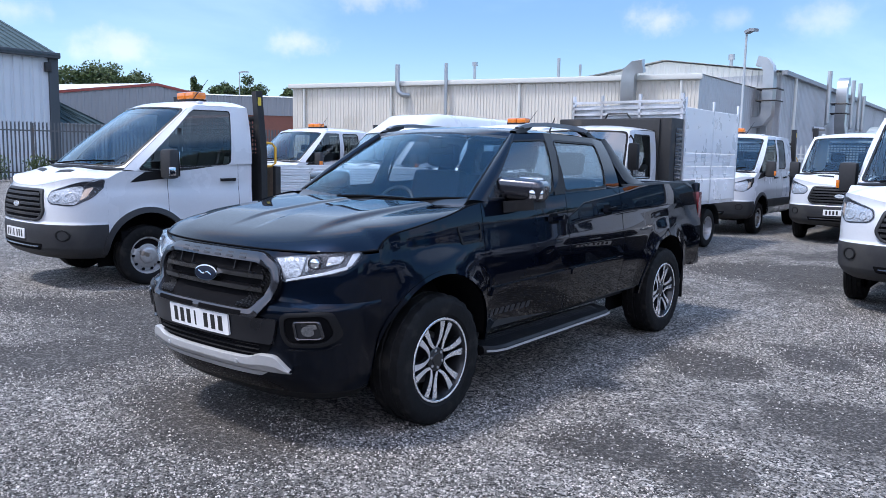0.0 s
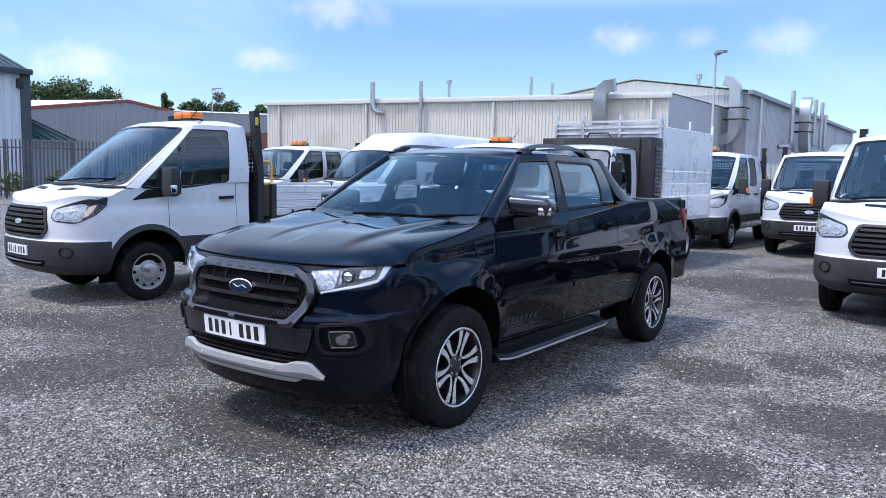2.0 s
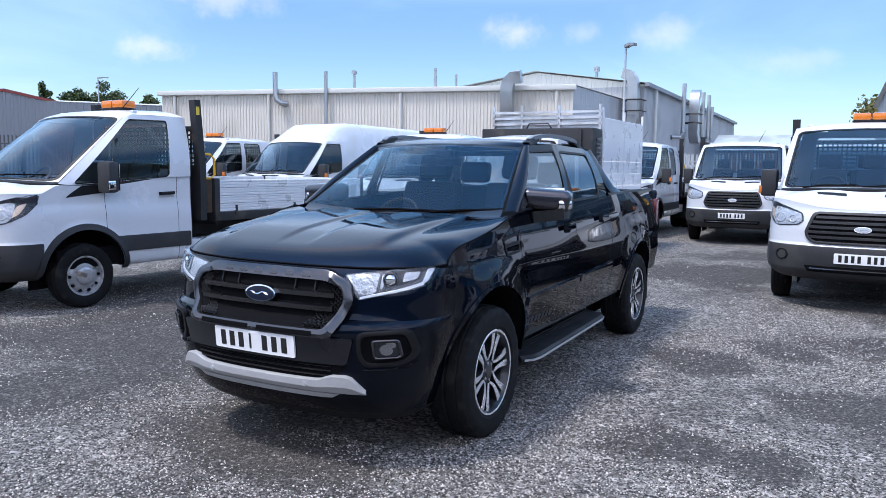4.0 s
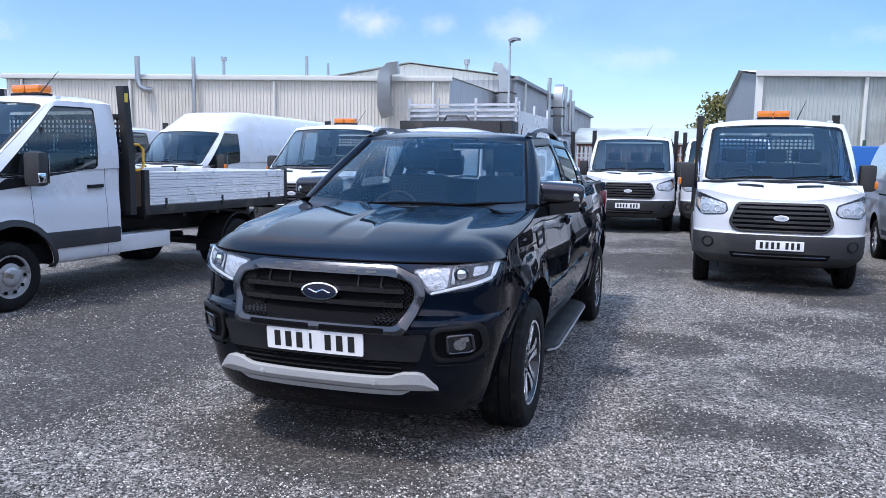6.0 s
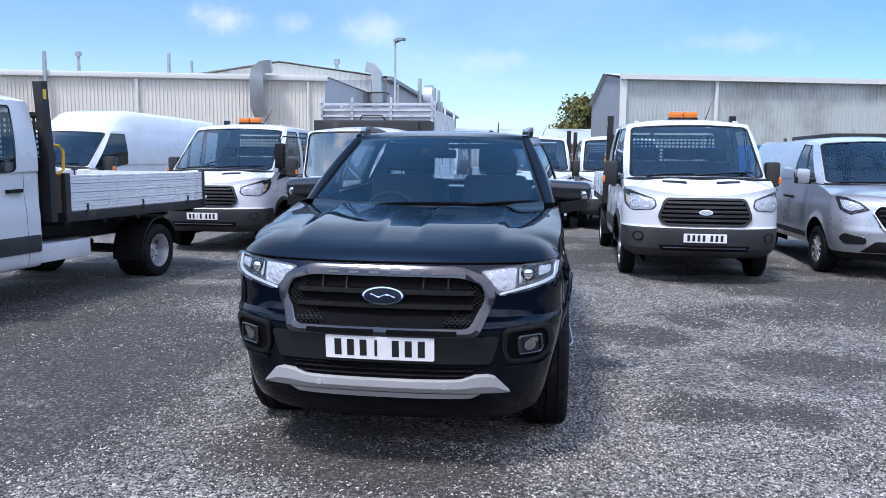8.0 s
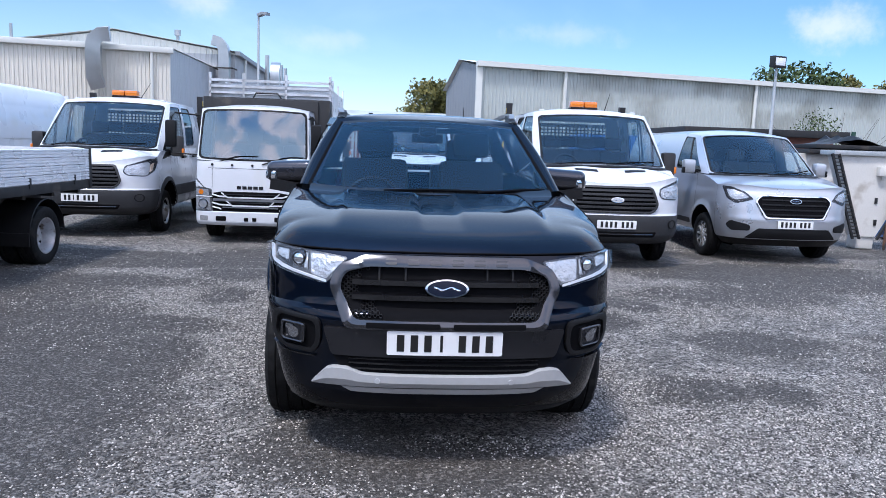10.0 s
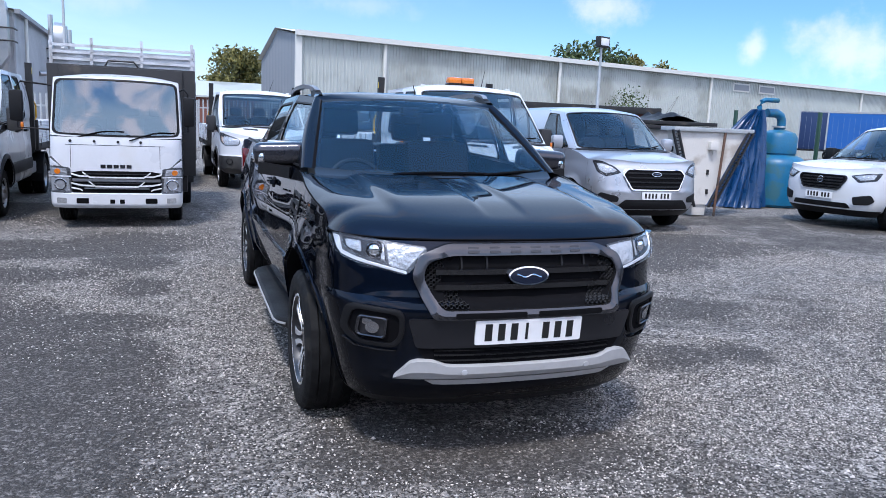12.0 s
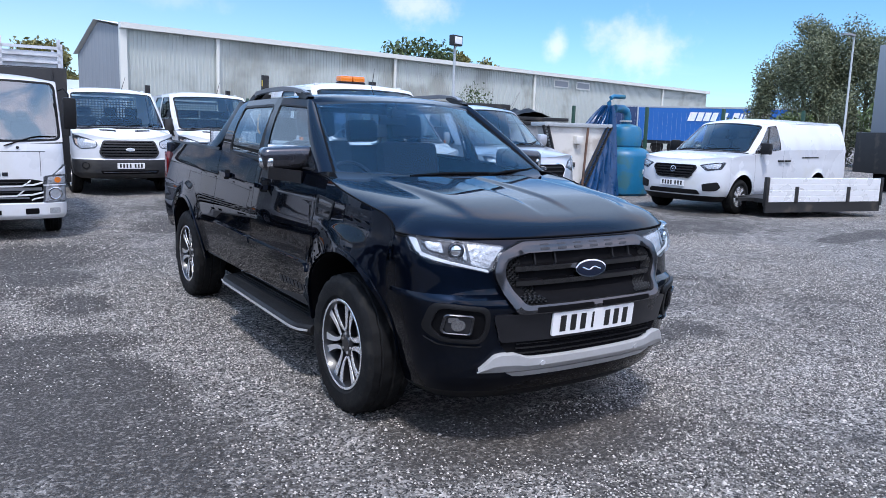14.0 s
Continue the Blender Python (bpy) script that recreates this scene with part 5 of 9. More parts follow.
        sheet(bm, rows[:2])
        part("pillar_trim", bm, dark_cavity, car, "matt black strip beside the windscreen", smooth=60)
        for k, (pane, rub) in enumerate(panes):
            part("side_window", pane, glass_tint if k == 0 else glass_dark, car)
            part("window_rubber", rub, black_plastic, car)
        bm = bmesh.new()
        body, panes = pillars([((0.870, 1.285, 1.285), (0.705, 1.372, 1.69)), ((0.870, 1.43, 1.29), (0.705, 1.453, 1.69))], "b", (0.026, 0, 0), flip=sgn)
        part("door_pillar", body, black_plastic, car)
    base, top, base_mid, top_mid = (0.756, 0.413, 1.268), (0.596, 1.085, 1.678), (0.33, 1.240), (0.985, 1.706)
    bm = bmesh.new()
    windscreen(bm, base, top, base_mid, top_mid, bow=0.025)
    part("windscreen", bm, glass_clear, car)
    bm = bmesh.new()
    rows = windscreen(bmesh.new(), base, top, base_mid, top_mid, bow=0.025)
    sheet(bm, [[p + Vector((0, -0.003, 0.004)) for p in rows[-1]], [p + Vector((0, -0.024, -0.014)) for p in rows[-1]]])
    sheet(bm, [[p + Vector((0, 0.012, 0.012)) for p in rows[0]], [p + Vector((0, -0.03, -0.022)) for p in rows[0]], [p + Vector((0, -0.13, -0.045)) for p in rows[0]]])
    part("cowl", bm, gloss_black, car)
    bm = bmesh.new()
    screen_ring(bm, (base, top, base_mid, top_mid), 0.025, 0, 0.022, -0.005, 0.05, 0.05)
    part("screen_border", bm, dark_cavity, car)
    bm = bmesh.new()
    roof(bm, top, top_mid, [(0.640, 1.10, 1.70, 0.035), (0.678, 1.25, 1.713, 0.042), (0.70, 1.455, 1.715, 0.046), (0.695, 1.8, 1.712, 0.046), (0.69, 2.13, 1.70, 0.042), (0.68, 2.30, 1.687, 0.035), (0.665, 2.36, 1.66, 0.03)], 0.03)
    part("roof", bm, black_paint, car)
    body, panes = pillars([((-0.86, 2.36, 1.318), (-0.665, 2.36, 1.67)), ((-0.72, 2.40, 1.318), (-0.57, 2.38, 1.685)), ((0.72, 2.40, 1.318), (0.57, 2.38, 1.685)), ((0.86, 2.36, 1.318), (0.665, 2.36, 1.67))], "bgb", (0, 0, 0), 0.1, 0.88, 0.05, 1, 0)
    part("cab_back", body, black_paint, car)
    part("rear_window", panes[0][0], glass_tint, car)
    panes[0][1].free()
    # roof rails and the sports bar behind the cab
    for sgn in (1, -1):
        bm = bmesh.new()
        pts = [(sgn * 0.607, 1.18, 1.735), (sgn * 0.617, 1.23, 1.754), (sgn * 0.63, 1.31, 1.768), (sgn * 0.64, 1.5, 1.780), (sgn * 0.635, 1.85, 1.776), (sgn * 0.625, 2.10, 1.758), (sgn * 0.61, 2.28, 1.705)]
        bar(bm, pts, 0.035, 0.028)
        rail = part("roof_rail", bm, rail_grey, car, smooth=60)
        for a, b in (((0.605, 1.12, 1.708), (0.625, 1.34, 1.758)), ((0.61, 2.30, 1.69), (0.625, 2.06, 1.754))):
            bm = bmesh.new()
            x0, y0, z0 = a
            x1, y1, z1 = b
            rows = []
            for k in range(7):
                t = k / 6
                y = y0 + (y1 - y0) * t
                zt = z0 + (z1 - z0) * math.sin(t * math.pi / 2) + 0.012
                zb = 1.70 + max(0, (t - 0.45) / 0.55) ** 0.7 * (z1 - 1.705)
                rows.append([Vector((sgn * (x0 - 0.025), y, zb)), Vector((sgn * (x0 - 0.018), y, zt)), Vector((sgn * (x0 + 0.028), y, zt)), Vector((sgn * (x0 + 0.045 - 0.02 * t), y, zb - 0.005))])
            sheet(bm, rows)
            part("rail_foot", bm, black_plastic, rail)
        bm = bmesh.new()
        rows = []
        for y0, z, w in ((2.37, 1.69, 0.10), (2.42, 1.62, 0.14), (2.50, 1.50, 0.16), (2.60, 1.38, 0.20), (2.74, 1.325, 0.30)):
            x = 0.665 + (1.69 - z) * 0.42
            rows.append([Vector((sgn * (x - 0.09), y0 - w / 2, z)), Vector((sgn * x, y0 - w / 2, z)), Vector((sgn * (x + 0.012), y0, z + 0.012)), Vector((sgn * x, y0 + w / 2, z + 0.01)), Vector((sgn * (x - 0.09), y0 + w / 2, z + 0.01))])
        sheet(bm, rows)
        part("sports_bar", bm, black_paint, car)
    bm = bmesh.new()
    bar(bm, [(-0.62, 2.36, 1.69), (0, 2.37, 1.715), (0.62, 2.36, 1.69)], 0.12, 0.03)
    part("sports_bar_top", bm, black_plastic, car)
    # load bed: cover, tailgate, bumper
    bm = bmesh.new()
    rows = []
    for k in range(36):
        y = 2.45 + 1.68 * k / 35
        rows.append([Vector((x, y, 1.300 + (0.008 if k % 2 else 0.0))) for x in (-0.80, 0, 0.80)])
    sheet(bm, rows)
    part("bed_cover", bm, cover_grey, car, "ribbed grey roller cover over the bed")
    for sgn in (1, -1):
        bm = bmesh.new()
        ys = np.linspace(2.42, 4.15, 12)
        sheet(bm, [[Vector((sgn * s.W(y, s.hi(y)), y, s.hi(y))), Vector((sgn * (s.W(y, s.hi(y)) - 0.01), y, s.hi(y) + 0.018)), Vector((sgn * 0.79, y, s.hi(y) + 0.018)), Vector((sgn * 0.78, y, 1.295))] for y in ys])
        part("bed_rail", bm, black_plastic, car)
    bm = bmesh.new()
    box(bm, -0.845, 0.845, 4.10, 4.17, 0.62, 1.33, 0.03)
    gate = part("tailgate", bm, black_paint, car)
    bm = bmesh.new()
    box(bm, -0.82, 0.82, 4.10, 4.32, 0.50, 0.66, 0.04)
    part("rear_bumper", bm, gunmetal, car)
    for sgn in (1, -1):
        bm = bmesh.new()
        box(bm, sgn * 0.74, sgn * 0.862, 4.09, 4.178, 0.83, 1.24, 0.02)
        part("tail_lamp", bm, red_lens, car)
        bm = bmesh.new()
        box(bm, sgn * 0.62, sgn * 0.88, wb + 0.49, wb + 0.515, 0.24, 0.62, 0.01)
        part("mudflap", bm, black_plastic, car)
    # underside
    bm = bmesh.new()
    box(bm, -0.66, 0.66, -0.62, 4.1, 0.36, 0.55)
    box(bm, -0.86, 0.86, 0.52, 2.7, 0.46, 0.55)
    part("underbody", bm, frame_black, car)
    # front: grille, lamps, fogs, skid plate
    on = s.on_nose
    outer = rounded([(-0.37, 1.025), (0.37, 1.025), (0.50, 0.975), (0.535, 0.885), (0.455, 0.70), (-0.455, 0.70), (-0.535, 0.885), (-0.50, 0.975)], 0.03, 3)
    inner = rounded([(-0.36, 0.974), (0.36, 0.974), (0.462, 0.945), (0.487, 0.88), (0.415, 0.742), (-0.415, 0.742), (-0.487, 0.88), (-0.462, 0.945)], 0.03, 3)
    bm = bmesh.new()
    rim_on(bm, on, outer, inner, 0.042, 0.05, 0.04)
    grille = part("grille_surround", bm, gunmetal, car, "gunmetal grille surround", smooth=30)
    bm = bmesh.new()
    pad(bm, on, inner, 0.004, 0.004, 6)
    part("grille_backing", bm, dark_cavity, grille)
    for k in range(6):
        x = -0.255 + 0.102 * k
        bm = bmesh.new()
        q = rounded([(x - 0.026, 0.985), (x + 0.026, 0.985), (x + 0.026, 1.012), (x - 0.026, 1.012)], 0.006, 2)
        pad(bm, on, q, 0.0405, 0.006, 2)
        part("raised_letter_bar", bm, letter_dark, grille)
    for z, w, h in ((0.905, 0.43, 0.030), (0.838, 0.43, 0.030)):
        bm = bmesh.new()
        xs = np.linspace(-w, w, 17)
        sheet(bm, [[on(x, z - h / 2 + 0.004, 0.006), on(x, z - h / 2, 0.030), on(x, z + h * 0.3, 0.036), on(x, z + h / 2, 0.018), on(x, z + h / 2, 0.004)] for x in xs])
        part("grille_bar", bm, gloss_black, grille)
    for x in (-0.31, -0.19, 0.19, 0.31):
        bm = bmesh.new()
        sheet(bm, [[on(x - 0.006, z, 0.004), on(x - 0.004, z, 0.018), on(x + 0.004, z, 0.018), on(x + 0.006, z, 0.004)] for z in (0.92, 0.972)])
        part("grille_upright", bm, black_plastic, grille)
    for sgn in (1, -1):
        bm = bmesh.new()
        edge = tab([(0.742, 0.415), (0.88, 0.487), (0.945, 0.462), (0.974, 0.36)])
        for i in range(16):
            for j in range(11):
                x, z = 0.30 + 0.0125 * i, 0.757 + 0.0215 * j + 0.01075 * (i % 2)
                if z > 0.965 or not edge(z) - (0.125 if z < 0.83 else 0.075) < x < edge(z) - 0.008:
                    continue
                hexa = [(sgn * x + 0.0082 * math.cos(math.pi * q / 3), z + 0.0098 * math.sin(math.pi * q / 3)) for q in range(6)]
                rim_on(bm, on, hexa, [(sgn * x + (a - sgn * x) * 0.78, z + (b - z) * 0.78) for a, b in hexa], 0.018, 0.012)
        part("honeycomb", bm, grey_trim, grille)
    bm = bmesh.new()
    badge(grille, on, 0.0, 0.885, 0.20, 0.085, 0.05)
    bm.free()
    for x0, x1 in ((-0.36, -0.03), (0.03, 0.36)):
        bm = bmesh.new()
        pad(bm, on, rounded([(x0, 0.708), (x1, 0.708), (x1, 0.733), (x0, 0.733)], 0.006, 2), 0.043, 0.01, 2)
        part("lower_slot", bm, dark_cavity, grille)
    bm = bmesh.new()
    pad(bm, on, rounded([(-0.52, 0.565), (0.52, 0.565), (0.56, 0.70), (-0.56, 0.70)], 0.02, 3), 0.018, 0.02, 6)
    part("bumper_centre", bm, bumper_dark, car, "gunmetal centre of the front bumper")
    number_plate(car, on, -0.005, 0.640, "oooi ooo", 0.525, 0.114, 0.034)
    bm = bmesh.new()
    pad(bm, on, rounded([(-0.46, 0.485), (0.46, 0.485), (0.52, 0.565), (-0.52, 0.565)], 0.02, 3), 0.005, 0.01, 6)
    low = part("lower_intake", bm, dark_cavity, car)
    bm = bmesh.new()
    for z in (0.505, 0.53, 0.553):
        sheet(bm, [[on(x, z - 0.005, 0.004), on(x, z, 0.016), on(x, z + 0.005, 0.004)] for x in np.linspace(-0.44, 0.44, 13)])
    part("intake_slat", bm, black_plastic, low)
    bm = bmesh.new()
    low_edge, high_edge = tab([(-0.60, 0.415), (-0.42, 0.418), (0, 0.420), (0.42, 0.418), (0.60, 0.415)]), tab([(-0.60, 0.435), (-0.52, 0.512), (-0.45, 0.512), (-0.37, 0.488), (0, 0.485), (0.37, 0.488), (0.45, 0.512), (0.52, 0.512), (0.60, 0.435)])
    xs = np.linspace(-0.60, 0.60, 41)
    sheet(bm, [[on(x, low_edge(x), -0.03), on(x, low_edge(x), 0.022), on(x, low_edge(x) * 0.6 + high_edge(x) * 0.4, 0.038), on(x, high_edge(x) - 0.006, 0.034), on(x, high_edge(x), 0.022), on(x, high_edge(x), -0.03)] for x in xs])
    sp = part("skid_plate", bm, skid_silver, car, "silver front skid plate", smooth=30)
    bm = bmesh.new()
    lowlip = tab([(-0.47, 0.408), (-0.42, 0.386), (0, 0.384), (0.42, 0.386), (0.47, 0.408)])
    sheet(bm, [[on(x, lowlip(x), -0.03), on(x, lowlip(x), 0.012), on(x, 0.413, 0.02), on(x, 0.413, -0.02)] for x in np.linspace(-0.47, 0.47, 25)])
    part("skid_lip", bm, skid_silver, sp, smooth=30)
    for x in (-0.305, 0.305):
        bm = bmesh.new()
        pad(bm, on, [(x + 0.013 * math.cos(a), 0.456 + 0.013 * math.sin(a)) for a in (2 * math.pi * k / 16 for k in range(16))], 0.043, 0.006, 2)
        part("parking_sensor", bm, alu, sp)
    for sgn in (1, -1):
        fl = (lambda l: l) if sgn > 0 else mirror_loop
        # headlamp
        hl = rounded([(0.455, 1.005), (0.550, 0.885), (0.713, 0.922), (0.766, 0.938), (0.804, 0.955), (0.829, 0.978), (0.836, 1.046), (0.809, 1.046), (0.766, 1.043), (0.612, 1.025)], [0.02, 0.03, 0.03, 0.01, 0.01, 0.015, 0.006, 0.005, 0.005, 0.05], 4)
        bm = bmesh.new()
        pad(bm, on, fl(hl), 0.006, 0.02, 5)
        lamp = part("headlamp", bm, lamp_grey, car, "clear headlamp with a projector lens")
        bm = bmesh.new()
        pad(bm, on, fl(rounded([(0.469, 1.000), (0.555, 0.905), (0.627, 0.922), (0.632, 1.016), (0.593, 1.014)], 0.012, 3)), 0.010, 0.006, 4)
        part("reflector", bm, reflector, lamp)
        bm = bmesh.new()
        pad(bm, on, fl(rounded([(0.639, 0.938), (0.756, 0.966), (0.796, 0.990), (0.804, 1.034), (0.766, 1.032), (0.639, 1.020)], 0.012, 3)), 0.009, 0.006, 3)
        part("bezel", bm, lamp_dark, lamp, "black lamp bezel")
        bm = bmesh.new()
        pad(bm, on, fl(rounded([(0.735, 0.975), (0.787, 0.992), (0.792, 1.026), (0.735, 1.022)], 0.010, 3)), 0.013, 0.006, 3)
        pad(bm, on, fl(rounded([(0.643, 0.942), (0.658, 0.946), (0.658, 1.016), (0.643, 1.014)], 0.004, 2)), 0.013, 0.006, 2)
        part("inner_reflector", bm, reflector, lamp)
        bm = bmesh.new()
        pad(bm, on, fl(rounded([(0.806, 0.968), (0.821, 0.978), (0.831, 1.040), (0.813, 1.036)], 0.006, 2)), 0.014, 0.006, 3)
        pad(bm, on, fl(rounded([(0.553, 0.889), (0.713, 0.926), (0.766, 0.941), (0.812, 0.962), (0.813, 0.978), (0.766, 0.956), (0.713, 0.939), (0.557, 0.901)], 0.004, 2)), 0.014, 0.006, 3)
        part("light_guide", bm, alu, lamp)
        b = bmesh.new()
        lathe(b, [(0.040, -0.02), (0.038, 0.004), (0.031, 0.008), (0.029, 0.002)], 24, "z")
        at = on(sgn * 0.684, 0.988, 0.012)
        bm = bmesh.new()
        merge(bm, b, look(at, at + Vector((-sgn * 0.45, 0.9, 0))))
        part("projector_ring", bm, gunmetal, lamp)
        b = bmesh.new()
        lathe(b, [(0.029, 0.0), (0.023, 0.011), (0.012, 0.017), (0.0, 0.018)], 24, "z")
        bm = bmesh.new()
        merge(bm, b, look(at, at + Vector((-sgn * 0.45, 0.9, 0))))
        part("projector_lens", bm, chrome, lamp)
        bm = bmesh.new()
        pad(bm, on, fl(hl), 0.030, 0.03, 5)
        part("lens", bm, lens_clear, lamp)
        # fog lamp in its recess
        fo = rounded([(0.575, 0.735), (0.80, 0.755), (0.815, 0.62), (0.755, 0.565), (0.60, 0.56), (0.57, 0.62)], 0.04, 4)
        fi = rounded([(0.595, 0.715), (0.775, 0.732), (0.79, 0.63), (0.745, 0.585), (0.615, 0.58), (0.592, 0.625)], 0.035, 4)
        bm = bmesh.new()
        rim_on(bm, on, fl(fo), fl(fi), 0.018, 0.02, 0.02)
        fog = part("fog_surround", bm, black_plastic, car)
        bm = bmesh.new()
        pad(bm, on, fl(fi), 0.004, 0.004, 4)
        part("fog_recess", bm, dark_cavity, fog)
        bm = bmesh.new()
        fa = rounded([(0.640, 0.700), (0.752, 0.706), (0.758, 0.622), (0.744, 0.606), (0.644, 0.602)], 0.018, 4)
        fb = rounded([(0.650, 0.690), (0.742, 0.696), (0.747, 0.626), (0.736, 0.614), (0.653, 0.611)], 0.014, 4)
        rim_on(bm, on, fl(fa), fl(fb), 0.026, 0.024, 0.020)
        part("fog_lamp", bm, gunmetal, fog)
        bm = bmesh.new()
        pad(bm, on, fl(fb), 0.010, 0.006, 4)
        part("fog_reflector", bm, lamp_dark, fog)
        bm = bmesh.new()
        pad(bm, on, [(sgn * (0.698 + 0.026 * math.cos(a)), 0.650 + 0.028 * math.sin(a)) for a in (2 * math.pi * k / 16 for k in range(16))], 0.018, 0.01, 3)
        pad(bm, on, fl(rounded([(0.700, 0.660), (0.736, 0.662), (0.736, 0.688), (0.700, 0.686)], 0.006, 2)), 0.016, 0.008, 2)
        part("fog_lens", bm, fog_grey, fog)
        bm = bmesh.new()
        sheet(bm, [[on(sgn * x, z, 0.002), on(sgn * x, z - 0.004, 0.02), on(sgn * x, z - 0.010, 0.002)] for x, z in ((0.60, 0.55), (0.68, 0.548), (0.76, 0.556), (0.80, 0.585))])
        part("fog_trim", bm, gunmetal, fog)
    # inside
    bm = bmesh.new()
    box(bm, -0.74, 0.74, 0.42, 0.95, 1.02, 1.20, 0.05)
    box(bm, 0.12 - 0.6, -0.14, 0.62, 0.94, 1.16, 1.235, 0.04)
    part("dashboard", bm, black_plastic, car)
    bm = bmesh.new()
    box(bm, -0.80, 0.80, 0.4, 2.34, 0.5, 0.56)
    part("cabin_floor", bm, dark_cavity, car)
    steering(car, -0.37, 0.98, 1.13)
    for x in (-0.37, 0.37):
        seat(car, x, 1.42, 0.70)
        seat(car, x, 2.18, 0.72, 0.55, 0.55)
    bm = bmesh.new()
    box(bm, -0.11, 0.11, 1.10, 1.125, 1.55, 1.615, 0.012)
    box(bm, -0.06, 0.06, 1.02, 1.10, 1.60, 1.66, 0.012)
    part("rear_view_mirror", bm, black_plastic, car)
    wiper(car, [(-0.30, 0.33, 1.252), (-0.05, 0.345, 1.262), (0.30, 0.35, 1.262)])
    wiper(car, [(0.28, 0.34, 1.255), (0.5, 0.375, 1.272), (0.74, 0.45, 1.282)])
    bm = bmesh.new()
    tube(bm, [(0.35, 2.05, 1.745), (0.35, 2.13, 1.86)], [0.008, 0.003], 6)
    part("aerial", bm, black_plastic, car)
    wheels(car, 0.785, 0.785, wb, 0.383, 0.262, ("alloy", "alloy"))
    return car


pickup(pose(-3.575, 3.385, 0))


# ---- vans and tippers ----
def cab_front(car, s, paint, base, top, base_mid, top_mid, pane=None, cowl=True):
    """Cowl, wipers and screen shared by the vans."""
    bm = bmesh.new()
    windscreen(bm, base, top, base_mid, top_mid, bow=0.03)
    part("windscreen", bm, pane or glass_screen, car)
    rows = windscreen(bmesh.new(), base, top, base_mid, top_mid, bow=0.03)
    bm = bmesh.new()
    if cowl:
        sheet(bm, [[p + Vector((0, 0.012, 0.014)) for p in rows[0]], [p + Vector((0, -0.04, -0.008)) for p in rows[0]], [p + Vector((0, -0.05, -0.05)) for p in rows[0]]])
    screen_ring(bm, (base, top, base_mid, top_mid), 0.03, 0.018, 0.045, 0.006, 0.11, 0.09)
    part("screen_border", bm, black_plastic, car)
    bm = bmesh.new()
    screen_ring(bm, (base, top, base_mid, top_mid), 0.03, 0, 0.02, 0.004, 0, 0.11)
    part("screen_surround", bm, paint, car)
    x = base[0]
    if not cowl:
        return
    wiper(car, [(-x * 0.05, base_mid[0] - 0.03, base_mid[1] + 0.025), (x * 0.45, base_mid[0] + 0.05, base_mid[1] + 0.06), (x * 0.8, base[1] - 0.02, base[2] + 0.09)])
    wiper(car, [(-x * 0.8, base[1] - 0.08, base[2] + 0.02), (-x * 0.5, base_mid[0] + 0.02, base_mid[1] + 0.035), (-x * 0.1, base_mid[0] - 0.02, base_mid[1] + 0.045)])


def big_mirror(car, sgn, x, y, z, w=0.20, h=0.31, body=None, lamp=None):
    bm = bmesh.new()
    bar(bm, [(sgn * (x - 0.12), y + 0.02, z - h * 0.38), (sgn * (x + 0.06), y, z - h * 0.35)], 0.08, 0.07)
    mir = part("door_mirror", bm, black_plastic, car)
    bm = bmesh.new()
    box(bm, -w / 2, w / 2, -0.075, 0.06, -h / 2, h / 2, 0.045, pose(sgn * (x + w / 2), y, z, 0, 0, sgn * 6))
    part("mirror_housing", bm, body or grey_trim, mir)
    bm = bmesh.new()
    box(bm, -w * 0.42, w * 0.42, -0.004, 0.004, -h * 0.42, h * 0.42, 0.003, pose(sgn * (x + w / 2 + 0.005), y + 0.063, z, 0, 0, sgn * 6))
    part("mirror_glass", bm, chrome, mir)
    bm = bmesh.new()
    box(bm, -0.02, 0.02, -0.05, 0.03, -0.06, 0.04, 0.015, pose(sgn * (x + w + 0.0), y - 0.02, z - h * 0.22))
    part("side_repeater", bm, lamp or amber, mir)


def van_interior(car, y_seat, z_seat, dash, x_wheel=-0.40, back=1.25, w=0.84):
    bm = bmesh.new()
    box(bm, -w, w, dash[0], dash[0] + 0.5, dash[1] - 0.3, dash[1], 0.06)
    part("dashboard", bm, black_plastic, car)
    steering(car, x_wheel, dash[0] + 0.55, dash[1] + 0.0, -50)
    for x in (-0.45, 0.08, 0.52):
        seat(car, x, y_seat, z_seat, 0.44, 0.66)


def beacon(car, y, z, w=0.42, x=0.0):
    bm = bmesh.new()
    box(bm, x - w / 2, x + w / 2, y - 0.10, y + 0.10, z, z + 0.03, 0.008)
    bcn = part("beacon_bar", bm, black_plastic, car, "amber warning beacon on the cab roof")
    for a, b in ((x - w / 2, x - 0.005), (x + 0.005, x + w / 2)):
        bm = bmesh.new()
        box(bm, a, b, y - 0.095, y + 0.095, z + 0.03, z + 0.125, 0.025)
        part("amber_lens", bm, amber, bcn)


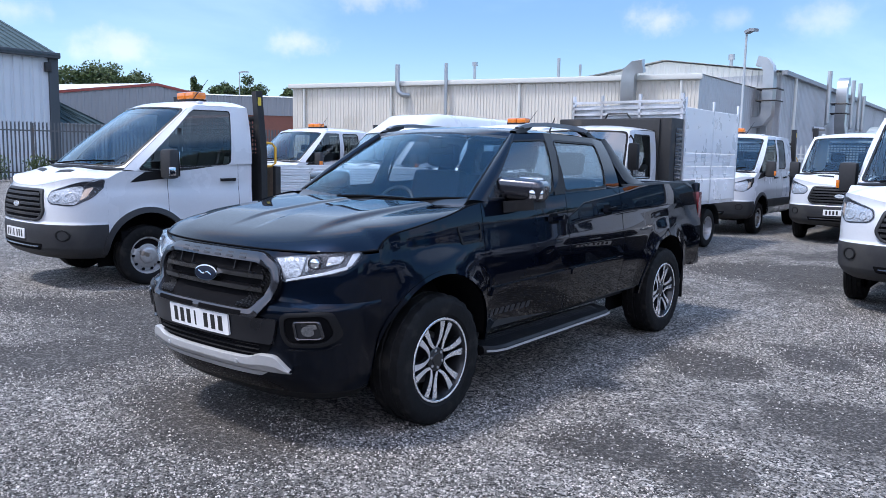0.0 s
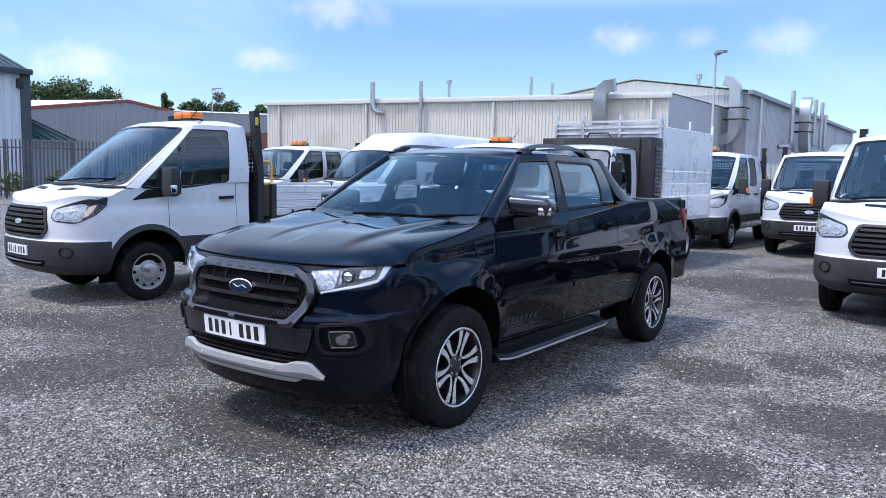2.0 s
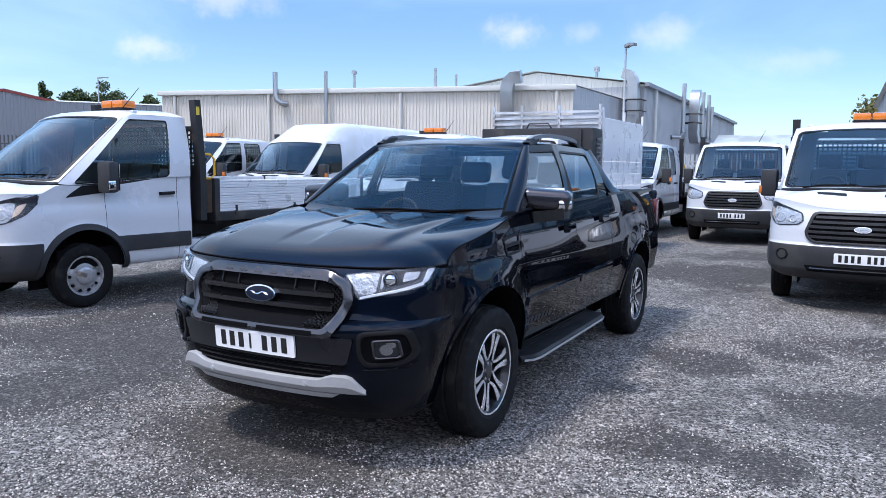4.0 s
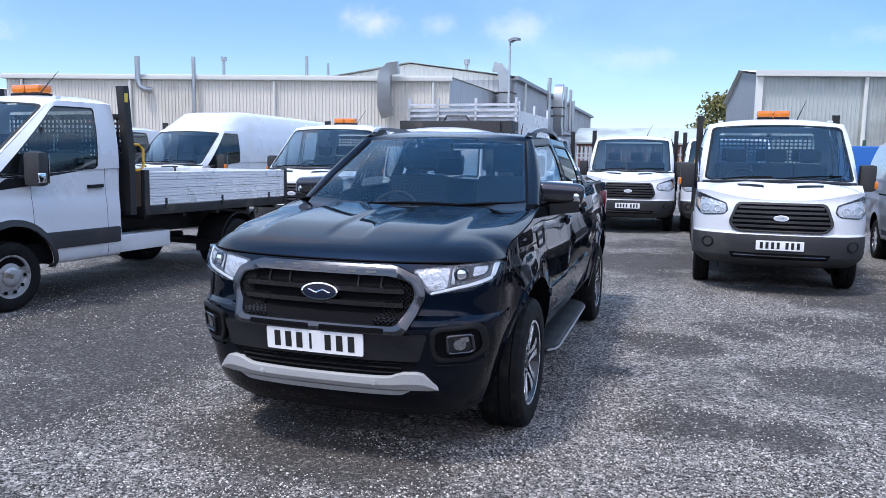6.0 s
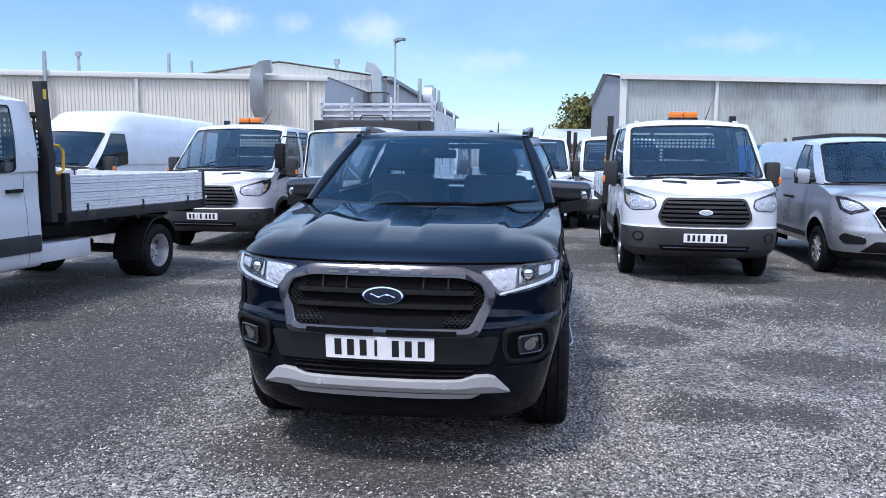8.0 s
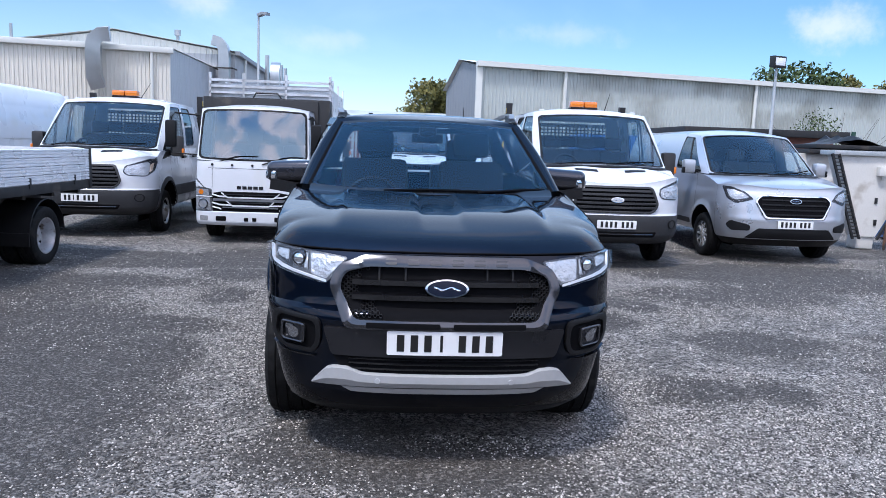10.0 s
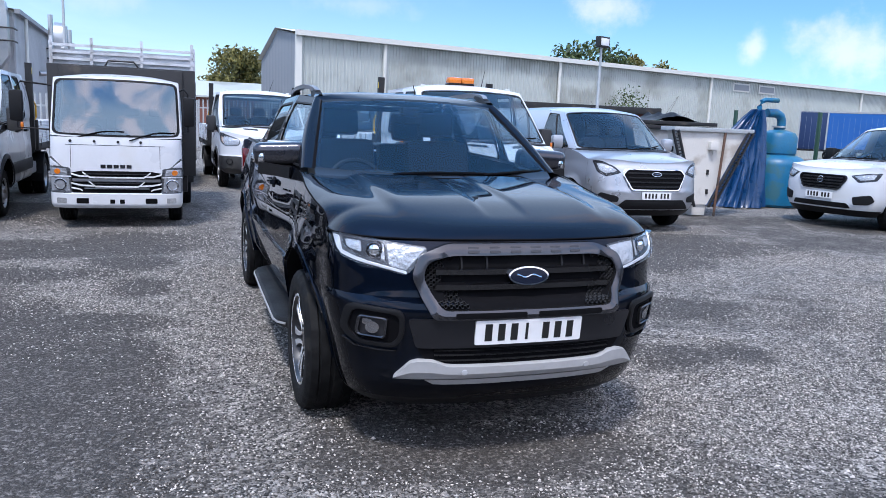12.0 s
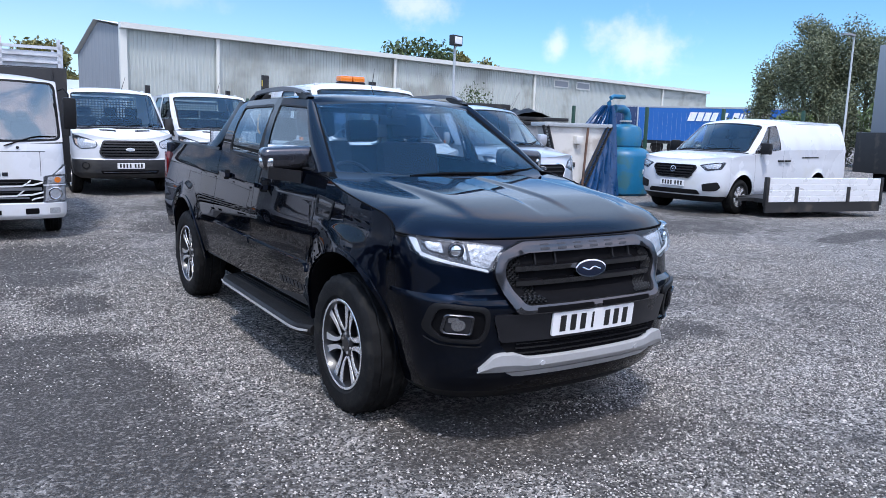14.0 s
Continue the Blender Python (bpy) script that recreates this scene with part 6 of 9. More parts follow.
def tipper(m, label, cab="single", wb=3.5, amber_bar=True, body="tray", plate="oooo ooo", group="white tippers", category="truck", bed=(1.69, 4.61), high=False, sides=True, shade=None):
    paint = shade or white_paint
    car = thing("panel_van" if body == "van" else "tipper_truck", label, category, m, group)
    levels = [(0.33, -0.92, 0.84), (0.38, -1.02, 0.92), (0.46, -1.07, 0.97), (0.62, -1.08, 0.985), (0.71, -1.07, 0.985), (0.74, -1.045, 0.98), (0.90, -1.03, 0.98), (1.03, -1.00, 0.97), (1.11, -0.955, 0.955)]
    end = {"single": 1.38, "double": 2.22, "van": 6.05}[cab]
    arches = [(0, 0.37, 0.46)] + ([(wb, 0.37, 0.44)] if body == "van" else [])
    s = Shell(levels, -0.46, 0.40, arches, [(-0.46, 1.215), (-0.25, 1.30), (0.0, 1.295), (0.35, 1.30), (1.1, 1.38), (1.5, 1.39), (end + 0.1, 1.39)],
              [(-0.5, 1.0), (0.3, 1.01), (end + 0.1, 1.01)], [(-0.96, 1.12), (-0.82, 1.20), (-0.55, 1.335)], (-0.55, -0.24), power=2.5, flare=0.025, flare_w=0.10)
    bm = bmesh.new()
    s.nose(bm, 0.715, 1.11, close=True)
    part("front_panel", bm, paint, car)
    bm = bmesh.new()
    s.nose(bm, 0.33, 0.715)
    part("front_bumper", bm, grey_trim, car, "grey plastic front bumper")
    bm = bmesh.new()
    sheet(bm, s.bonnet_grid())
    part("bonnet", bm, paint, car)
    on = s.on_nose
    for sgn in (1, -1):
        splits = [("front_wing", -0.46, 0.245), ("front_door", 0.251, 1.19), ("cab_rear_quarter", 1.196, end)] if cab == "single" else \
                 [("front_wing", -0.46, 0.245), ("front_door", 0.251, 1.15), ("rear_door", 1.156, 1.95), ("cab_rear_quarter", 1.956, end)] if cab == "double" else \
                 [("front_wing", -0.46, 0.245), ("front_door", 0.251, 1.19), ("van_side", 1.196, end)]
        for name, a, b in splits:
            bm = bmesh.new()
            s.side(bm, sgn, a, b)
            part(name, bm, paint, car)
        bm = bmesh.new()
        s.side(bm, sgn, -0.44, end - 0.02, inset=0.02)
        part("inner_shell", bm, dark_cavity, car)
        for which in range(len(s.arches)):
            bm = bmesh.new()
            s.liner(bm, sgn, which)
            part("arch_liner", bm, dark_cavity, car)
        side = s.on_side(sgn)
        bm = bmesh.new()
        pad(bm, side, rounded([(0.44, 0.56), (end - 0.02, 0.56), (end - 0.02, 0.735), (0.36, 0.735)], 0.02, 3), 0.012, 0.014)
        part("side_cladding", bm, grey_trim, car)
        bm = bmesh.new()
        arc = [math.pi * k / 24 for k in range(25)]
        o = [(-0.525 * math.cos(a), 0.37 + 0.525 * math.sin(a)) for a in arc]
        i = [(-0.461 * math.cos(a), 0.37 + 0.461 * math.sin(a)) for a in arc]
        sheet(bm, [[side(y, z, -0.002) for y, z in o], [side(y, z, 0.014) for y, z in o], [side(y, z, 0.014) for y, z in i], [side(y, z, -0.04) for y, z in i]])
        part("arch_moulding", bm, grey_trim, car)
        bm = bmesh.new()
        pad(bm, side, rounded([(-0.20, 1.17), (0.24, 1.215), (0.24, 1.30), (-0.02, 1.292), (-0.15, 1.21)], 0.015, 2), 0.004, 0.006)
        part("quarter_trim", bm, black_plastic, car)
        for hy in (1.06,) + ((1.80,) if cab == "double" else ()):
            bm = bmesh.new()
            bar(bm, [side(hy - 0.11, 1.19, 0.004), side(hy - 0.10, 1.19, 0.035), side(hy + 0.07, 1.195, 0.035), side(hy + 0.09, 1.195, 0.004)], 0.024, 0.036)
            part("door_handle", bm, black_plastic, car)
        big_mirror(car, sgn, 0.99, 0.22, 1.385, 0.20, 0.34, lamp=chrome if cab == "single" else amber)
        bm = bmesh.new()
        bar(bm, [(sgn * 0.936, 0.42, 1.34), (sgn * 0.926, 0.43, 1.55), (sgn * 0.893, 0.45, 1.80)], 0.03, 0.04, (0, 1, 0))
        part("window_divider", bm, black_plastic, car)
    # lamps
    for sgn in (1, -1):
        fl = (lambda l: l) if sgn > 0 else mirror_loop
        hl = rounded([(0.585, 0.985), (0.635, 0.935), (0.88, 0.915), (0.958, 1.00), (0.965, 1.215), (0.85, 1.165), (0.60, 1.075)], [0.02, 0.03, 0.06, 0.04, 0.02, 0.05, 0.03], 4)
        bm = bmesh.new()
        pad(bm, on, fl(hl), 0.004, 0.02, 5)
        lamp = part("headlamp", bm, lamp_dark, car)
        bm = bmesh.new()
        pad(bm, on, fl(rounded([(0.600, 0.990), (0.645, 0.948), (0.80, 0.935), (0.885, 0.932), (0.912, 1.01), (0.895, 1.14), (0.80, 1.118), (0.615, 1.062)], 0.03, 3)), 0.008, 0.006, 4)
        part("reflector", bm, reflector, lamp)
        for cx, cz, r in ((0.700, 1.005, 0.046), (0.835, 1.015, 0.058)):
            bm = bmesh.new()
            ring = [(sgn * (cx + r * math.cos(a)), cz + r * math.sin(a)) for a in (2 * math.pi * k / 16 for k in range(16))]
            rim_on(bm, on, ring, [(sgn * cx + (a - sgn * cx) * 0.72, cz + (b - cz) * 0.72) for a, b in ring], 0.016, 0.010)
            part("lamp_bowl", bm, reflector, lamp)
        bm = bmesh.new()
        pad(bm, on, fl(rounded([(0.905, 0.98), (0.935, 1.02), (0.94, 1.13), (0.908, 1.10)], 0.012, 3)), 0.010, 0.006, 3)
        part("indicator", bm, amber_clear, lamp)
        bm = bmesh.new()
        pad(bm, on, fl(hl), 0.022, 0.024, 5)
        part("lens", bm, lens_clear, lamp)
        bm = bmesh.new()
        c = [(sgn * (0.80 + 0.05 * math.cos(a)), 0.60 + 0.05 * math.sin(a)) for a in (2 * math.pi * k / 18 for k in range(18))]
        rim_on(bm, on, [(sgn * 0.80 + (a - sgn * 0.80) * 1.3, 0.60 + (b - 0.60) * 1.25) for a, b in c], c, 0.012, 0.012)
        fog = part("fog_surround", bm, black_plastic, car)
        bm = bmesh.new()
        pad(bm, on, c, 0.004, 0.004, 3)
        part("fog_cover", bm, grey_trim, fog)
    # grille
    go = rounded([(-0.49, 1.095), (0.49, 1.095), (0.575, 0.85), (0.50, 0.745), (-0.50, 0.745), (-0.575, 0.85)], [0.06, 0.06, 0.05, 0.08, 0.08, 0.05], 4)
    gi = rounded([(-0.465, 1.070), (0.465, 1.070), (0.545, 0.85), (0.48, 0.770), (-0.48, 0.770), (-0.545, 0.85)], [0.05, 0.05, 0.05, 0.06, 0.06, 0.05], 4)
    bm = bmesh.new()
    rim_on(bm, on, go, gi, 0.028, 0.036)
    grille = part("grille_surround", bm, grey_trim, car)
    bm = bmesh.new()
    pad(bm, on, gi, 0.010, 0.010, 7)
    part("grille_backing", bm, dark_cavity, grille)
    for z, w in ((0.815, 0.51), (0.870, 0.53), (0.925, 0.51), (0.980, 0.49), (1.035, 0.46)):
        bm = bmesh.new()
        sheet(bm, [[on(x, z - 0.016, 0.008), on(x, z - 0.012, 0.024), on(x, z + 0.012, 0.026), on(x, z + 0.016, 0.008)] for x in np.linspace(-w, w, 13)])
        part("grille_bar", bm, grey_trim, grille)
    badge(grille, on, 0.0, 0.915, 0.17, 0.07, 0.034, badge_blue if plate.startswith("W") else skid_silver)
    bm = bmesh.new()
    pad(bm, on, rounded([(-0.52, 0.43), (0.52, 0.43), (0.56, 0.50), (-0.56, 0.50)], 0.02, 3), 0.004, 0.006, 4)
    part("lower_intake", bm, dark_cavity, car)
    bm = bmesh.new()
    sheet(bm, [[on(x, 0.455, 0.004), on(x, 0.465, 0.016), on(x, 0.475, 0.004)] for x in np.linspace(-0.5, 0.5, 11)])
    part("intake_slat", bm, gunmetal, car)
    number_plate(car, on, 0.0, 0.595, plate, 0.52, 0.111, 0.016)
    # bonnet vents
    for sgn in (1, -1):
        bm = bmesh.new()
        pad(bm, lambda x, y, off: Vector((x, y, s.bonnet_z(x / 0.96, y) + off)), rounded([(sgn * 0.18, -0.70), (sgn * 0.48, -0.65), (sgn * 0.49, -0.60), (sgn * 0.19, -0.64)], 0.01, 2), 0.004, 0.01, 2)
        part("bonnet_vent", bm, black_plastic, car)
    # cab glass
    zt = 2.085
    cols = [((0.90, -0.24, 1.315), (0.825, 0.60, 2.045)), ((0.935, -0.11, 1.30), (0.85, 0.69, zt))]
    if cab == "double":
        cols += [((0.985, 1.02, 1.372), (0.88, 1.06, zt)), ((0.988, 1.17, 1.38), (0.88, 1.17, zt)), ((0.988, 1.74, 1.385), (0.88, 1.72, zt)), ((0.988, end, 1.388), (0.88, end, zt))]
        kinds = "bgbgb"
    else:
        cols += [((0.985, 1.08, 1.378), (0.88, 1.13, zt)), ((0.988, min(end, 1.38), 1.386), (0.885, min(end, 1.38), zt))]
        kinds = "bgb"
        if cab == "van":
            cols += [((0.988, end, 1.39), (0.885, end, zt))]
            kinds = "bgbb"
    for sgn in (1, -1):
        shellb, panes = pillars(cols, kinds, (0.03, 0, 0), 0.004, 0.93, 0.07, sgn)
        part("cab_side", shellb, paint, car)
        for k, (pane, rub) in enumerate(panes):
            part("side_window", pane, glass_van, car)
            part("window_rubber", rub, black_plastic, car)
    base, top, base_mid, top_mid = (0.90, -0.24, 1.32), (0.825, 0.60, 2.045), (-0.55, 1.345), (0.47, 2.075)
    cab_front(car, s, paint, base, top, base_mid, top_mid)
    bm = bmesh.new()
    if not high:
        roof(bm, top, top_mid, [(0.85, 0.69, zt, 0.055), (0.875, 1.0, zt + 0.003, 0.085), (0.885, 1.38, zt + 0.003, 0.10)] + ([(0.88, end - 0.1, zt, 0.09), (0.88, end, zt - 0.02, 0.08)] if end > 1.4 else []), 0.1)
    else:
        us = [2 * k / 14 - 1 for k in range(15)]
        rows = [[Vector((u * top[0], top_mid[0] + (top[1] - top_mid[0]) * u * u, top_mid[1] + (top[2] - top_mid[1]) * u * u)) for u in us]]
        for y, ze, xe, rise, c in ((0.69, zt, 0.85, 0.11, 0.5), (0.95, zt, 0.87, 0.28, 0.35), (1.25, zt, 0.88, 0.42, 0.22), (1.7, zt, 0.885, 0.47, 0.14), (2.6, zt, 0.885, 0.47, 0.12), (4.5, zt, 0.885, 0.46, 0.12), (end - 0.15, zt, 0.885, 0.44, 0.12), (end, zt, 0.885, 0.38, 0.14)):
            rows.append([Vector((u * xe * (1 - 0.06 * (1 - abs(u))), y, ze + rise * (1 - abs(u) ** (1 / max(c, 0.12) * 2)))) for u in (math.copysign(abs(q) ** 0.6, q) for q in us)])
        sheet(bm, rows)
    part("roof", bm, paint, car)
    yb = end
    if cab == "van":
        bm = bmesh.new()
        box(bm, -0.97, 0.97, end - 0.03, end, 0.42, 1.40, 0.02)
        box(bm, -0.88, 0.88, end - 0.03, end, 1.38, 2.46, 0.02)
        part("rear_door", bm, paint, car)
    else:
        shellb, panes = pillars([((-0.98, yb, 1.386), (-0.885, yb, zt)), ((-0.72, yb, 1.386), (-0.68, yb, zt + 0.02)), ((0.72, yb, 1.386), (0.68, yb, zt + 0.02)), ((0.98, yb, 1.386), (0.885, yb, zt))], "bgb", (0, 0, 0), 0.12, 0.88, 0.05, 1, 0)
        sheet(shellb, [[Vector((x, yb, z)) for x in (-0.98, 0.98)] for z in (0.45, 1.386)])
        sheet(shellb, [[Vector((x, yb, z)) for x in (-0.55, 0, 0.55)] for z in (zt, zt + 0.07)])
        part("cab_back", shellb, paint, car)
        part("rear_window", panes[0][0], glass_tint, car)
        panes[0][1].free()
    bm = bmesh.new()
    box(bm, -0.93, 0.93, -0.3, end - 0.03, 0.42, 0.62)
    part("cabin_floor", bm, dark_cavity, car)
    van_interior(car, 0.95, 0.78, (-0.25, 1.33))
    if cab == "double":
        for x in (-0.5, 0.0, 0.5):
            seat(car, x, 1.85, 0.80, 0.46, 0.66)
    if cab == "van":
        bm = bmesh.new()
        sheet(bm, [[Vector((x * u, 1.32, z)) for u in (-1, 1)] for x, z in ((0.93, 0.5), (0.93, 1.38), (0.85, 2.0))])
        part("bulkhead", bm, dark_cavity, car)
    if amber_bar:
        beacon(car, 1.12, 2.172)
    bm = bmesh.new()
    tube(bm, [(0.30, 0.95, 2.165), (0.42, 1.12, 2.44)], [0.008, 0.003], 6)
    part("aerial", bm, black_plastic, car)
    for x in (-0.70, 0.70):
        bm = bmesh.new()
        box(bm, x - 0.035, x + 0.035, 0.80, 0.86, zt + 0.025, zt + 0.06, 0.012)
        part("marker_lamp", bm, white_paint, car)
    if body == "van":
        wheels(car, 0.86, 0.86, wb, 0.345, 0.225, ("steel", "steel"))
        return car
    wheels(car, 0.86, 0.92, wb, 0.345, 0.205, ("steel", "dual"), True)
    tray(car, end, bed, wb, sides)
    return car


def tray(car, end, bed, wb, sides=True):
    """Chassis, headboard with mesh and posts, and an aluminium dropside bed."""
    y0, y1 = bed
    for x in (-0.40, 0.40):
        bm = bmesh.new()
        box(bm, x - 0.04, x + 0.04, end - 0.3, y1 - 0.1, 0.55, 0.78)
        part("chassis_rail", bm, frame_black, car)
    for y in np.linspace(y0 + 0.1, y1 - 0.2, 5):
        bm = bmesh.new()
        box(bm, -0.98, 0.98, y - 0.03, y + 0.03, 0.78, 0.86)
        part("cross_member", bm, frame_black, car)
    for sgn in (1, -1):
        bm = bmesh.new()
        box(bm, sgn * 0.72, sgn * 0.93, end + 0.02, y0 + 0.55, 0.42, 0.62, 0.02)
        part("side_guard", bm, white_paint, car)
    bm = bmesh.new()
    box(bm, -0.3, 0.55, y0 + 0.2, y0 + 0.9, 0.35, 0.62, 0.05)
    tube(bm, [(0, end, 0.45), (0, wb, 0.42)], 0.045, 8)
    tube(bm, [(-0.85, wb, 0.34), (0.85, wb, 0.34)], 0.06, 8)
    part("driveline", bm, frame_black, car)
    for sgn in (1, -1):
        bm = bmesh.new()
        arc = [math.pi * (0.02 + 0.96 * k / 16) for k in range(17)]
        sheet(bm, [[Vector((sgn * x, wb - r * math.cos(a), 0.36 + r * math.sin(a))) for a in arc] for x, r in ((0.62, 0.41), (1.03, 0.41), (1.035, 0.40), (0.62, 0.40))])
        box(bm, sgn * 0.62, sgn * 1.03, wb - 0.42, wb - 0.40, 0.25, 0.40)
        part("mudguard", bm, black_plastic, car)
    bm = bmesh.new()
    box(bm, -1.03, 1.03, y0, y1, 0.86, 0.93)
    part("bed_floor", bm, frame_black, car)
    # headboard
    for sgn in (1, -1):
        bm = bmesh.new()
        bar(bm, [(sgn * 0.98, end + 0.16, 0.85), (sgn * 0.98, end + 0.16, 1.5), (sgn * 0.98, end + 0.09, 2.30)], 0.10, 0.09, (0, 1, 0))
        post = part("headboard_post", bm, frame_black, car)
        bm = bmesh.new()
        box(bm, sgn * 1.026, sgn * 1.031, end + 0.07, end + 0.12, 2.12, 2.22)
        part("warning_label", bm, sticker, post)
        bm = bmesh.new()
        tube(bm, [(sgn * 0.99, end + 0.20, 1.66), (sgn * 1.02, end + 0.28, 1.65), (sgn * 1.03, end + 0.33, 1.60), (sgn * 1.03, end + 0.33, 1.40), (sgn * 1.02, end + 0.28, 1.36), (sgn * 0.99, end + 0.20, 1.36)], 0.016, 8)
        part("grab_handle", bm, yellow_grip, post)
    bm = bmesh.new()
    box(bm, -0.95, 0.95, end + 0.12, end + 0.17, 0.90, 1.48)
    for z in (1.50, 1.97):
        box(bm, -0.95, 0.95, end + 0.10, end + 0.15, z - 0.02, z + 0.02)
    for x in np.linspace(-0.93, 0.93, 30):
        box(bm, x - 0.011, x + 0.011, end + 0.115, end + 0.13, 1.5, 1.97)
    for z in np.linspace(1.55, 1.94, 8):
        box(bm, -0.95, 0.95, end + 0.112, end + 0.133, z - 0.011, z + 0.011)
    part("headboard", bm, frame_black, car)
    if not sides:
        return
    # aluminium planks
    for sgn in (1, -1):
        dside = new("dropside")
        dside.parent = car
        tagged(dside, "ribbed aluminium dropside")
        for k in range(4):
            bm = bmesh.new()
            z0 = 0.95 + 0.098 * k
            ys = (y0 + 0.08, y1 - 0.05)
            prof = [(0.0, 0.0), (0.014, 0.004), (0.014, 0.028), (0.002, 0.033), (0.002, 0.037), (0.014, 0.042), (0.014, 0.062), (0.002, 0.067), (0.002, 0.071), (0.014, 0.076), (0.014, 0.092), (0.0, 0.096), (-0.02, 0.096), (-0.02, 0.0)]
            sheet(bm, [[Vector((sgn * (1.045 + a), y, z0 + b)) for a, b in prof] for y in ys], True)
            part("plank", bm, alu_bright, dside, smooth=20)
        for y in (y0 + 0.04, y1 - 0.02):
            bm = bmesh.new()
            box(bm, sgn * 1.0, sgn * 1.06, y - 0.04, y + 0.04, 0.84, 1.36, 0.006)
            part("corner_post", bm, frame_black, dside)
        for y in np.linspace(y0 + 0.35, y1 - 0.45, 3):
            bm = bmesh.new()
            box(bm, sgn * 1.04, sgn * 1.062, y - 0.02, y + 0.02, 0.90, 1.02, 0.004)
            part("hinge", bm, frame_black, dside)
        bm = bmesh.new()
        box(bm, sgn * 0.98, sgn * 1.05, y0, y1, 0.83, 0.94, 0.004)
        part("bed_rail", bm, frame_black, dside)
        bm = bmesh.new()
        box(bm, sgn * 1.01, sgn * 1.022, y0 + 0.1, y1 - 0.05, 0.96, 1.33)
        part("inner_face", bm, alu, dside)
    bm = bmesh.new()
    box(bm, -1.0, 1.0, y1 - 0.04, y1, 0.93, 1.34, 0.004)
    part("tailboard", bm, alu, car)
    bm = bmesh.new()
    box(bm, -0.98, 0.98, y0 + 0.05, y0 + 0.08, 0.93, 1.36)
    part("front_board", bm, ply, car)


TIPPERS = [
    # x, y, yaw, cab, wheelbase, beacon, plate, bed, label
    (-9.06, 4.85, -4.0, "single", 3.5, True, "ooio ooo", (1.69, 4.61), "white single-cab dropside tipper with amber beacon, beside the black pickup"),
    (-8.35, 11.78, 0.2, "double", 3.5, True, "ooio ooo", (2.5, 5.4), "white double-cab tipper with amber beacon, parked beside the box-bodied lorry"),
    (-0.81, 9.86, -0.6, "double", 3.5, True, "oooo ooo", (2.5, 5.4), "white double-cab tipper with amber beacon, beside a silver van"),
    (-3.20, 17.19, 2.0, "single", 3.5, False, "oooo ooo", (1.69, 4.61), "white single-cab tipper in the back row by the fence"),
    (-5.87, 17.15, 0.0, "double", 3.5, True, "ooio ooo", (2.5, 5.4), "white double-cab tipper behind the box-bodied lorry"),
    (-1.10, 17.30, 0.0, "double", 3.5, False, "ooio ooo", (2.5, 5.4), "white double-cab tipper in the back row"),
    (-15.1, 12.6, 0.0, "double", 3.5, True, "ooio ooo", (2.5, 5.4), "white double-cab tipper beside the high-roof van"),
]
for x, y, yaw, cab, wb, bcn, plate, bed, label in TIPPERS:
    tipper(pose(x, y, 0, 0, 0, yaw), label, cab, wb, bcn, "tray", plate, bed=bed)
tipper(pose(-12.75, 13.4, 0, 0, 0, 0), "white high-roof panel van with sliding side door", "van", 3.75, False, "van", "oooo ooo", group="", category="van", high=True)


